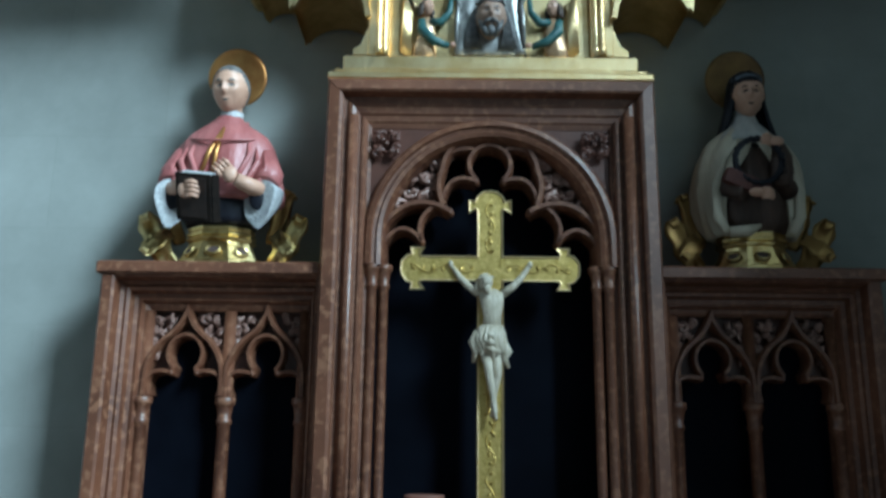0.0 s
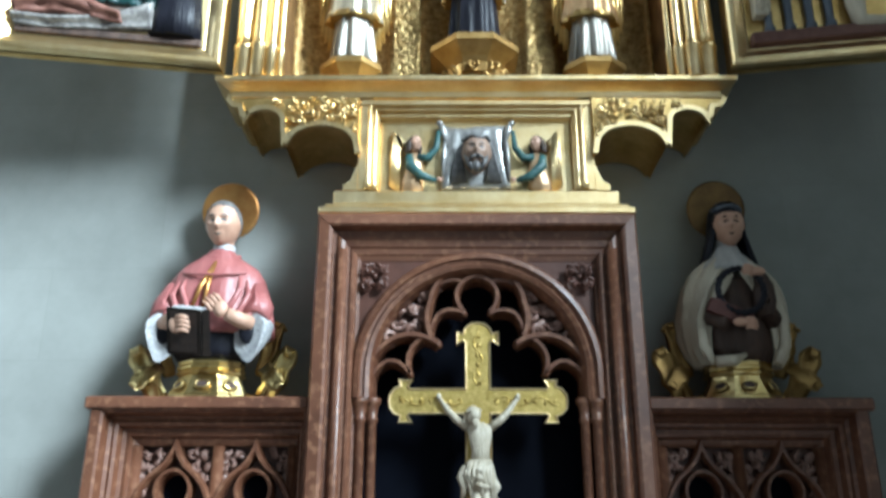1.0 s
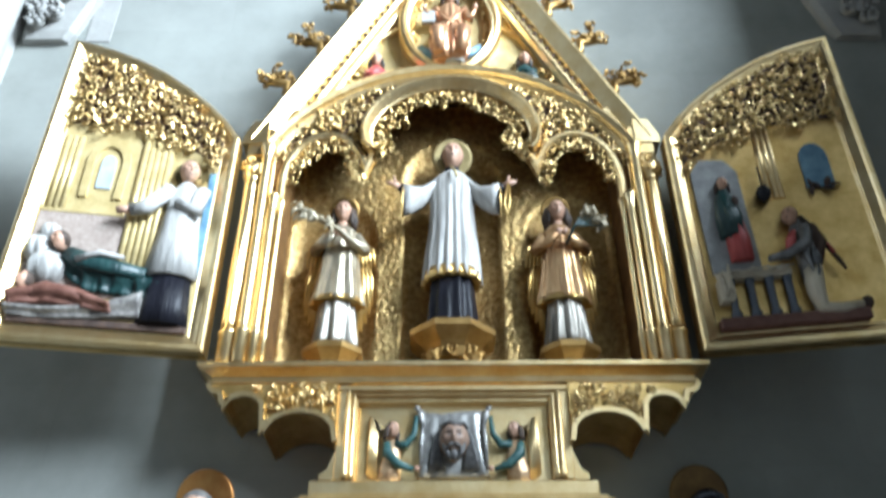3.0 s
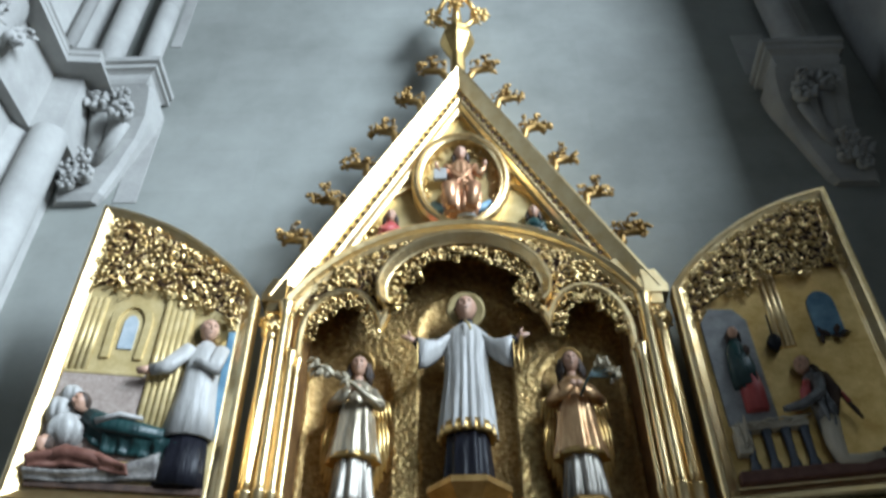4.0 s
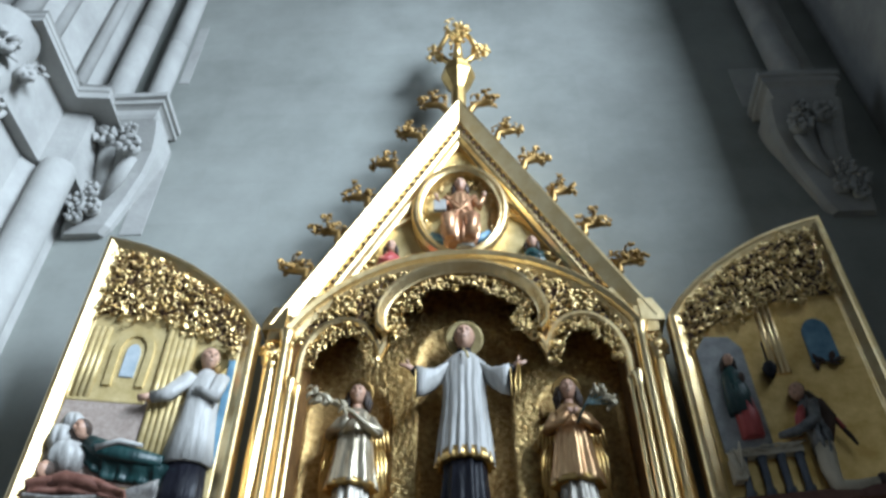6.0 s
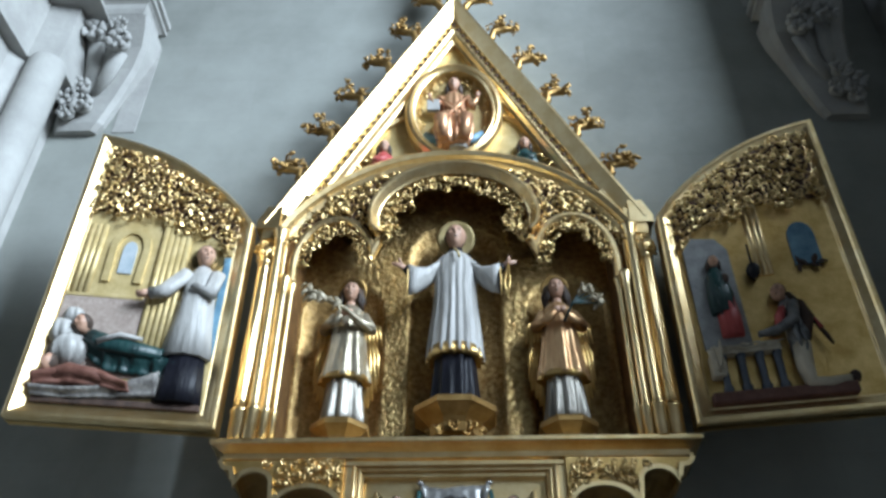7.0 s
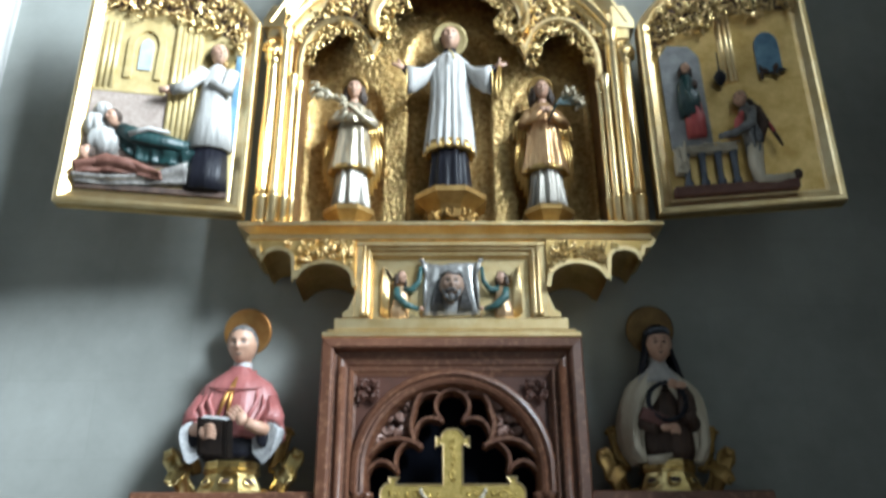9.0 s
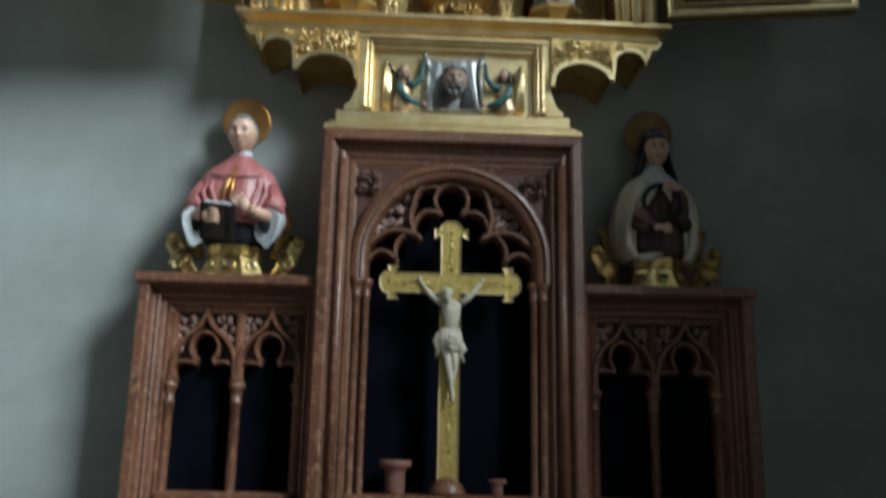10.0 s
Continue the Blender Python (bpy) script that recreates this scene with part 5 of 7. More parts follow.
    fin = Shape().lathe((0, -0.29, 7.02), [(0.055, 0), (0.055, 0.36), (0.075, 0.40), (0.12, 0.50), (0.13, 0.53), (0.13, 0.58), (0.10, 0.62), (0.105, 0.66), (0.05, 0.74), (0.03, 1.0), (0.02, 1.3)], 8, smooth=False)
    part("finial_stem", fin, GOLD_DEEP, t)
    s = Shape()
    rnd = random.Random(77)
    for a in range(4):
        cx, cy = math.cos(a * math.pi / 2), math.sin(a * math.pi / 2) * 0.7
        s.tube([(0, -0.29, 7.75), (cx * 0.09, -0.29 + cy * 0.09, 7.80), (cx * 0.16, -0.29 + cy * 0.16, 7.93)], [0.03, 0.025, 0.02], 7)
        s.tube([(0, -0.29, 8.22), (cx * 0.09, -0.29 + cy * 0.09, 8.16), (cx * 0.15, -0.29 + cy * 0.15, 7.98)], [0.02, 0.022, 0.02], 7)
        for j in range(24):
            r = rnd.uniform(0.018, 0.03)
            c = (cx * 0.18 + rnd.uniform(-0.06, 0.06), -0.29 + cy * 0.18 + rnd.uniform(-0.04, 0.04), 7.92 + rnd.uniform(-0.10, 0.10))
            s.curl(c, r, r * 0.6, rnd, thick=0.38) if j % 2 else s.leaf(c, r * 1.2, rnd)
    for j in range(40):
        r = rnd.uniform(0.018, 0.03)
        c = (rnd.uniform(-0.09, 0.09), -0.29 + rnd.uniform(-0.06, 0.06), 8.28 + rnd.uniform(-0.09, 0.10))
        s.curl(c, r, r * 0.6, rnd, thick=0.38) if j % 2 else s.leaf(c, r * 1.2, rnd)
    part("finial_cross", s, GOLD_DEEP, t, "gilded leafy cross finial")
    return t


SHRINE = shrine()


# ---- the wings ----
W = 0.942
TOP = [(0.0, 4.95), (0.08, 5.06), (0.18, 5.165), (0.30, 5.265), (0.44, 5.36), (0.58, 5.43), (0.72, 5.48), (0.84, 5.51), (W, 5.525)]


def top_at(u):
    for (a, p), (b, q) in zip(TOP, TOP[1:]):
        if a <= u <= b:
            return p + (q - p) * (u - a) / (b - a)
    return TOP[-1][1]


def person_relief(s, u, z, h, slots, lean=0.0, seed=1, w=0.13):
    """A robed standing figure in half relief: robe, hem, head, hair."""
    robe, hem, skin, hair = slots
    s.robe([(z, u, -0.03, w * 1.05, 0.05), (z + 0.10 * h, u, -0.03, w, 0.05), (z + 0.3 * h, u + lean * 0.2, -0.035, w * 0.92, 0.055)], hem, 26, 8, 0.12, seed)
    s.robe([(z + 0.26 * h, u, -0.04, w * 1.15, 0.065), (z + 0.45 * h, u + lean * 0.4, -0.04, w * 0.95, 0.06), (z + 0.65 * h, u + lean * 0.7, -0.04, w * 0.8, 0.055), (z + 0.78 * h, u + lean * 0.9, -0.04, w * 0.78, 0.05), (z + 0.85 * h, u + lean, -0.035, w * 0.35, 0.035)], robe, 30, 9, 0.10, seed + 1)
    c = (u + lean, -0.06, z + 0.925 * h)
    head(s, c, 0.068 * h, skin, hair, hair, nod=0.1, turn=-0.5)


def drapery(s, path, width, slot, seed, n=14, r=0.014):
    """Loose folds of cloth laid along a path of (u, y, z)."""
    rnd = random.Random(seed)
    for k in range(n):
        i = rnd.randrange(len(path) - 1)
        a, b = Vector(path[i]), Vector(path[i + 1])
        p = a.lerp(b, rnd.random()) + Vector((rnd.uniform(-0.5, 0.5) * width, rnd.uniform(-0.004, 0.02), rnd.uniform(-0.5, 0.5) * width))
        d = (b - a).normalized() * rnd.uniform(0.04, 0.08) + Vector((rnd.uniform(-0.015, 0.015), 0, rnd.uniform(-0.02, 0.02)))
        s.tube([p - d, p - d * 0.3 + Vector((0, -0.012, 0.004)), p + d * 0.4 + Vector((0, -0.012, -0.004)), p + d], [r * 0.3, r, r, r * 0.3], 8, slot)


def sheet(s, edge, drop, slot, folds=7, depth=0.03, y=-0.06, seed=0):
    """Cloth that hangs from a line of (u, z) by drop, in soft uneven folds."""
    rnd = random.Random(seed)
    ph = [rnd.uniform(0, 6.28) for _ in range(4)]
    cols, back = [], []
    n = 40
    for j in range(n + 1):
        w = j / n * (len(edge) - 1)
        k = min(int(w), len(edge) - 2)
        f = w - k
        u, z, d = (edge[k][0] * (1 - f) + edge[k + 1][0] * f, edge[k][1] * (1 - f) + edge[k + 1][1] * f, drop[k] * (1 - f) + drop[k + 1] * f)
        col = []
        for i in range(9):
            v = i / 8
            g = math.sin(folds * 6.28 * j / n + ph[0] + 1.5 * v) * 0.6 + math.sin(folds * 1.7 * 6.28 * j / n + ph[1] - 2 * v) * 0.4
            col.append((u + 0.01 * g * v, y - depth * (0.5 + 0.5 * g) * (0.35 + 0.65 * v) - 0.03 * math.sin(3.14 * min(1, v * 1.2 + 0.1)), z - d * v + 0.008 * math.sin(ph[2] + 5 * j / n)))
        cols.append(col + [(p[0], -0.015, p[2]) for p in col[::-1]])
    s.loft(cols, slot)


def wing(q):
    base = Matrix(((q * 0.986, -q * 0.159 * 0.0, 0, q * 1.10), (-0.166, 1, 0, -0.42), (0, 0, 1, 0), (0, 0, 0, 1)))
    z0 = 3.708
    outline = [(0.0, z0)] + TOP + [(W, z0)]
    back = moved(Shape().prism(outline, -0.015, 0.035), base)
    w = part("wing", back, GOLD_DEEP, SHRINE, "open gilded wing with a painted relief scene")
    prof = [(0.0, 0.0), (0.0, -0.05), (-0.008, -0.058), (-0.026, -0.058), (-0.034, -0.05), (-0.07, -0.03), (-0.074, -0.024), (-0.082, -0.026), (-0.088, -0.018), (-0.088, 0.0)]
    loop = outline
    part("wing_frame", moved(Shape().sweep(loop, prof, True), base), GOLD, w)
    ground = Shape().prism([(0.08, z0 + 0.08), (W - 0.08, z0 + 0.08), (W - 0.08, 5.40), (0.75, 5.38), (0.45, 5.26), (0.2, 5.07), (0.08, 4.93)], -0.022, -0.014)
    part("scene_ground", moved(ground, base), GOLD_DEEP if q > 0 else OCHRE, w, "painted gold-ochre background")
    def field(u, z):
        if not 0.07 < u < W - 0.075:
            return False
        hi = top_at(u) - 0.075
        low = hi - 0.24 - 0.32 * (u / W) - 0.03 * math.sin(u * 22)
        low = max(low, 4.68 + 0.24 * u)
        return low < z < hi
    band = [(u, top_at(u) - 0.07) for u in (0.08, 0.2, 0.35, 0.5, 0.65, 0.8, W - 0.08)] + [(u, max(top_at(u) - 0.31 - 0.32 * u / W, 4.69 + 0.24 * u) + 0.05) for u in (W - 0.08, 0.65, 0.45, 0.25, 0.08)]
    # same darkened backing: shade between the wing's leaves, as colour
    part("carving_ground", moved(Shape().prism(band, -0.029, -0.014), base), BOLE_SHADE, w, "bole ground darkened as shade behind the carving")
    carve = Shape().foliage(field, (0.06, W - 0.05, 4.62, 5.50), 0.032, -0.04, 0.023, 0.02, 71 + q)
    part("leaf_carving", moved(carve, base), GOLD_CARVED, w, "pierced gilded scrolling leaves")
    P = lambda name, s, mats, label="": part(name, moved(s, base), mats, w, label)
    if q < 0:
        # a robed figure at a sickbed, in a gilded hall
        for u in (0.325, 0.355, 0.385, 0.415, 0.445):
            P("painted_column", Shape().lathe((u, -0.028, 4.04), [(0.017, 0), (0.017, 0.85)], 10), OCHRE)
        for u in (0.77, 0.80, 0.83):
            P("painted_column", Shape().lathe((u, -0.02, 4.42), [(0.016, 0), (0.016, 0.45)], 8), OCHRE)
        P("painted_capital", Shape().box(0.305, 0.465, -0.05, -0.02, 4.88, 4.93), OCHRE)
        P("painted_rail", Shape().box(0.48, 0.86, -0.032, -0.02, 4.40, 4.425), OCHRE)
        s = Shape().prism([(0.575, 4.56), (0.575, 4.71)] + arc(0.61, 4.71, 0.035, 0.06, 180, 0, 8) + [(0.645, 4.56)], -0.03, -0.018)
        P("painted_window", s, surface("pale_sky_paint", (0.30, 0.36, 0.40), (0.46, 0.50, 0.52), 10.0, 0.4, 0.6, bump=0.1), "pale blue painted window")
        s = Shape().sweep(join([(0.53, 4.5)], arc(0.61, 4.72, 0.085, 0.12, 180, 0, 10), [(0.69, 4.5)]), [(-0.018, -0.02), (-0.018, -0.036), (0.018, -0.036), (0.018, -0.02)])
        P("window_surround", s, OCHRE)
        P("painted_hanging", Shape().box(0.30, 0.86, -0.028, -0.018, 3.95, 4.42), surface("rose_grey_hanging", (0.26, 0.20, 0.17), (0.40, 0.33, 0.28), 40.0, 0.6, 0.8, bump=0.1), "rose-grey patterned hanging")
        P("painted_floor", Shape().box(0.09, W - 0.09, -0.045, -0.02, z0 + 0.085, z0 + 0.12), BROWN)
        s = Shape()
        person_relief(s, 0.205, z0 + 0.12, 0.93, (0, 1, 2, 3), 0.0, 4, 0.10)
        s.tube([(0.27, -0.07, z0 + 0.86), (0.36, -0.09, z0 + 0.72), (0.43, -0.09, z0 + 0.70)], [0.04, 0.045, 0.035], 10, 0, 0.7)
        s.tube([(0.43, -0.09, z0 + 0.70), (0.49, -0.09, z0 + 0.69)], [0.022, 0.018], 8, 2)
        s.tube([(0.12, -0.07, z0 + 0.86), (0.13, -0.1, z0 + 0.72), (0.22, -0.11, z0 + 0.76)], [0.04, 0.045, 0.025], 10, 0, 0.7)
        P("robed_figure_relief", s, [ROBE, BLACK, SKIN, HAIR], "white-robed painted figure in relief")
        P("painted_strip", Shape().box(0.085, 0.12, -0.03, -0.018, 4.1, 4.72), BLUE, "pale blue painted strip")
        P("halo", Shape().prism(arc(0.205, z0 + 0.985, 0.085, 0.085, 0, 360, 20)[:-1], -0.032, -0.024), BRASS)
        s = Shape()
        s.tube([(0.30, -0.07, z0 + 0.36), (0.45, -0.08, z0 + 0.38), (0.58, -0.08, z0 + 0.40), (0.66, -0.07, z0 + 0.44)], [0.03, 0.045, 0.05, 0.04], 12, 0, 0.6)
        sheet(s, [(0.20, z0 + 0.36), (0.32, z0 + 0.38), (0.45, z0 + 0.40), (0.56, z0 + 0.43), (0.68, z0 + 0.49)], [0.10, 0.13, 0.15, 0.17, 0.13], 0, 6, 0.02, -0.04, 5)
        s.tube([(0.40, -0.10, z0 + 0.42), (0.5, -0.11, z0 + 0.43), (0.60, -0.11, z0 + 0.385)], [0.010, 0.014, 0.016], 8, 1)
        head(s, (0.70, -0.08, z0 + 0.50), 0.05, 2, 3, 3, nod=0.2, turn=0.6)
        P("reclining_figure_relief", s, [GREEN, ROBE, SKIN, HAIR], "reclining painted figure under a green cover")
        s = Shape()
        rnd = random.Random(8)
        for u, z, wd, h in ((0.74, 0.38, 0.085, 0.09), (0.79, 0.47, 0.065, 0.08), (0.76, 0.55, 0.055, 0.06)):
            s.robe([(z0 + z - h, u, -0.03, wd * 0.5, 0.02), (z0 + z - h * 0.5, u, -0.04, wd * 0.95, 0.05), (z0 + z, u, -0.045, wd, 0.055), (z0 + z + h * 0.5, u + 0.01, -0.04, wd * 0.8, 0.05), (z0 + z + h, u + 0.01, -0.03, wd * 0.3, 0.02)], 0, 40, 7, 0.2, int(u * 100), 6)
        P("pillow_relief", s, ROBE, "white crumpled bed linen in relief")
        s = Shape()
        s.tube([(0.82, -0.06, z0 + 0.2), (0.7, -0.08, z0 + 0.24), (0.58, -0.08, z0 + 0.22), (0.44, -0.06, z0 + 0.17)], [0.03, 0.035, 0.032, 0.02], 10, 0)
        head(s, (0.80, -0.08, z0 + 0.275), 0.045, 1, 3, 3, nod=-0.4, turn=0.7)
        sheet(s, [(0.42, z0 + 0.20), (0.55, z0 + 0.25), (0.70, z0 + 0.25), (0.85, z0 + 0.22)], [0.04, 0.08, 0.08, 0.07], 0, 3, 0.014, -0.075, 7)
        sheet(s, [(0.30, z0 + 0.27), (0.45, z0 + 0.20), (0.65, z0 + 0.17), (0.86, z0 + 0.17)], [0.13, 0.07, 0.05, 0.05], 2, 3, 0.014, -0.05, 8)
        P("bedside_relief", s, [EARTH, SKIN, surface("grey_bed_linen_paint", (0.10, 0.09, 0.085), (0.34, 0.32, 0.29), 26.0, 0.4, 0.6, bump=0.4, fine=30.0), HAIR], "brown and white painted drapery in relief")
    else:
        # a kneeling figure before a statue on an altar
        P("painted_strip", Shape().prism([(0.11, 4.10), (0.10, 4.70), (0.15, 4.78), (0.27, 4.76), (0.32, 4.68), (0.33, 4.10)], -0.034, -0.02), surface("pale_grey_backing_paint", (0.20, 0.20, 0.20), (0.34, 0.34, 0.33), 14.0, 0.5, 0.7, bump=0.2), "pale grey painted backing")
        for u in (0.45, 0.48, 0.505):
            P("painted_column", Shape().lathe((u, -0.018, 4.5), [(0.017, 0), (0.017, 0.5)], 8), GOLD)
        s = Shape().prism([(0.63, 4.54), (0.63, 4.72)] + arc(0.695, 4.72, 0.065, 0.09, 180, 0, 8) + [(0.76, 4.54)], -0.034, -0.02)
        P("painted_window", s, BLUE, "blue painted window")
        s = Shape()
        rnd = random.Random(3)
        for k in range(7):
            s.leaf((0.695 + rnd.uniform(-0.06, 0.06), -0.04, 4.535 + rnd.uniform(-0.02, 0.03)), 0.03, rnd)
        P("flower_relief", s, BROWN)
        s = Shape().lathe((0.41, -0.06, 4.46), [(0.008, 0.0), (0.03, 0.03), (0.035, 0.06), (0.02, 0.09), (0.006, 0.10), (0.004, 0.22)], 10)
        P("hanging_lamp_relief", s, BLACK, "dark painted hanging lamp")
        s = Shape()
        s.robe([(4.25, 0.215, -0.04, 0.05, 0.04), (4.36, 0.215, -0.045, 0.052, 0.042), (4.46, 0.21, -0.045, 0.045, 0.04)], 1, 24, 7, 0.12, 2)
        s.robe([(4.38, 0.195, -0.045, 0.058, 0.045), (4.50, 0.195, -0.045, 0.062, 0.045), (4.60, 0.19, -0.042, 0.048, 0.04), (4.66, 0.19, -0.04, 0.022, 0.025)], 0, 24, 7, 0.12, 3)
        head(s, (0.192, -0.058, 4.695), 0.036, 2, 3, 3, True)
        s.ball((0.225, -0.08, 4.57), (0.018, 0.02, 0.03), 4)
        drapery(s, [(0.2, -0.075, 4.42), (0.2, -0.075, 4.54)], 0.06, 0, 21, 10, 0.009)
        s.v = [(a + 0.035, b, c - 0.10) for a, b, c in s.v]
        P("standing_figure_relief", s, [GREEN, RED, SKIN, HAIR, BROWN], "red and green painted statue in relief")
        s = Shape()
        s.box(0.13, 0.44, -0.07, -0.02, 4.195, 4.23)
        s.box(0.11, 0.17, -0.075, -0.02, 4.08, 4.20)
        drapery(s, [(0.14, -0.08, 4.2), (0.14, -0.08, 4.10)], 0.05, 0, 3, 8, 0.01)
        drapery(s, [(0.16, -0.075, 4.225), (0.44, -0.075, 4.225)], 0.02, 0, 4, 9, 0.006)
        s.v = [(a, b, c - 0.15) for a, b, c in s.v]
        P("altar_cloth_relief", s, CREAM, "white painted altar cloth")
        for u in (0.17, 0.255, 0.34, 0.42):
            P("baluster", Shape().lathe((u, -0.045, 3.84), [(0.024, 0), (0.024, 0.03), (0.016, 0.05), (0.018, 0.175), (0.024, 0.205)], 10), SLATE_BLUE)
        P("painted_floor", Shape().box(0.09, 0.72, -0.07, -0.02, z0 + 0.085, z0 + 0.14), surface("brown_step_paint", (0.10, 0.04, 0.03), (0.17, 0.08, 0.055), 14.0, 0.5, 0.7), "dark brown painted step")
        s = Shape()
        s.tube([(0.53, -0.05, 4.10), (0.52, -0.055, 4.28), (0.53, -0.055, 4.40), (0.50, -0.05, 4.48)], [0.052, 0.05, 0.06, 0.03], 12, 0)
        drapery(s, [(0.53, -0.1, 4.12), (0.52, -0.1, 4.40)], 0.07, 0, 9, 14, 0.012)
        s.tube([(0.52, -0.11, 4.42), (0.50, -0.12, 4.3), (0.40, -0.10, 4.25), (0.30, -0.09, 4.24)], [0.035, 0.038, 0.03, 0.018], 8, 0)
        s.tube([(0.53, -0.06, 4.16), (0.515, -0.07, 4.02), (0.53, -0.06, 3.91), (0.63, -0.055, 3.90), (0.74, -0.05, 3.92)], [0.052, 0.046, 0.04, 0.034, 0.026], 10, 1)
        head(s, (0.482, -0.07, 4.54), 0.058, 2, 3, 3, turn=-0.8)
        s.tube([(0.53, -0.05, 4.53), (0.56, -0.055, 4.46), (0.57, -0.05, 4.40)], [0.03, 0.035, 0.02], 8, 3)
        s.tube([(0.57, -0.06, 4.45), (0.59, -0.07, 4.33), (0.56, -0.06, 4.20)], [0.04, 0.05, 0.035], 10, 4)
        s.tube([(0.46, -0.1, 4.40), (0.43, -0.11, 4.33), (0.42, -0.1, 4.26)], [0.02, 0.03, 0.025], 8, 5)
        s.ball((0.77, -0.05, 3.93), (0.03, 0.03, 0.04), 4)
        s.tube([(0.60, -0.075, 4.38), (0.68, -0.075, 4.20), (0.70, -0.075, 4.14)], [0.008, 0.012, 0.006], 6, 4)
        s.tube([(0.62, -0.075, 4.36), (0.66, -0.08, 4.25)], [0.01, 0.012], 6, 5)
        s.v = [(0.505 + (a - 0.50) * 0.80, b, 3.835 + (c - 3.88) * 0.79) for a, b, c in s.v]
        P("kneeling_figure_relief", s, [ARMOUR, CREAM, SKIN, HAIR, BROWN, RED], "kneeling painted figure in relief")


wing(-1)
wing(1)


# ---- statues in the shrine ----
def console(x, y, z, r, h, label):
    t = thing("console", (x, y, z), label, "console", "statue consoles")
    s = Shape().lathe((x, y, z), [(r * 0.62, 0), (r * 0.62, h * 0.3), (r * 0.7, h * 0.45), (r * 0.95, h * 0.72), (r * 1.0, h * 0.76), (r * 1.0, h * 0.93), (r * 0.96, h)], 8, smooth=False, phase=math.pi / 8)
    part("corbel", s, GOLD_DULL, t)
    return t


def leaf_ring(t, x, y, z, r, n, seed):
    rnd = random.Random(seed)
    for k in range(n):
        a = math.pi + math.pi * (k + 0.5) / n
        s = Shape()
        for j in range(4):
            q = rnd.uniform(0.015, 0.023)
            s.curl((x + r * math.cos(a) + rnd.uniform(-0.02, 0.02), y + r * math.sin(a), z + rnd.uniform(-0.018, 0.018)), q, q * 0.6, rnd, thick=0.38)
        part("leaf", s, GOLD_DULL, t)


c = console(0.0, -0.24, 3.745, 0.215, 0.155, "gilded octagonal console under the middle statue")
leaf_ring(c, 0.0, -0.24, 3.765, 0.125, 5, 14)
part("corbel_foot", Shape().lathe((0, -0.24, SHELF_Z), [(0.1, 0), (0.1, 0.02), (0.06, 0.03), (0.08, 0.062)], 8), GOLD_DULL, c)
console(-0.56, -0.235, SHELF_Z, 0.15, 0.137, "gilded octagonal console under an angel")
console(0.545, -0.235, SHELF_Z, 0.15, 0.137, "gilded octagonal console under an angel")


def statue(name, s, mats, place, label, category="statue", group=""):
    moved(s, Matrix.Translation(Vector(place) * -1))
    ob = part(name, s, mats)
    ob.matrix_basis = Matrix.Translation(place)
    return tagged(ob, label, category, group)


def halo_disc(s, c, r, slot, tilt=0.35, hole=0.0):
    n = 28
    m = Matrix.Translation(c) @ Euler((tilt, 0, 0)).to_matrix().to_4x4()
    loops = []
    for rr, y in ((0.01, 0.004), (r * 0.96, 0.004), (r, 0.0), (r * 0.96, -0.004), (r * 0.9, -0.007), (r * 0.8, -0.004), (0.01, -0.004)):
        loops.append([m @ Vector((rr * math.cos(6.28318 * j / n), y, rr * math.sin(6.28318 * j / n))) for j in range(n)])
    s.loft(loops, slot)


def sleeve(s, pts, tops, bots, depths, slot, n=14):
    """A wide hanging sleeve along an arm: above and below the arm by tops and bots, as thick as depths."""
    loops = []
    for p, a, b, d in zip(pts, tops, bots, depths):
        loops.append([(p[0], p[1] + d * math.cos(6.28318 * j / n), p[2] + (a if math.sin(6.28318 * j / n) > 0 else b) * math.sin(6.28318 * j / n)) for j in range(n)])
    s.loft(loops, slot)


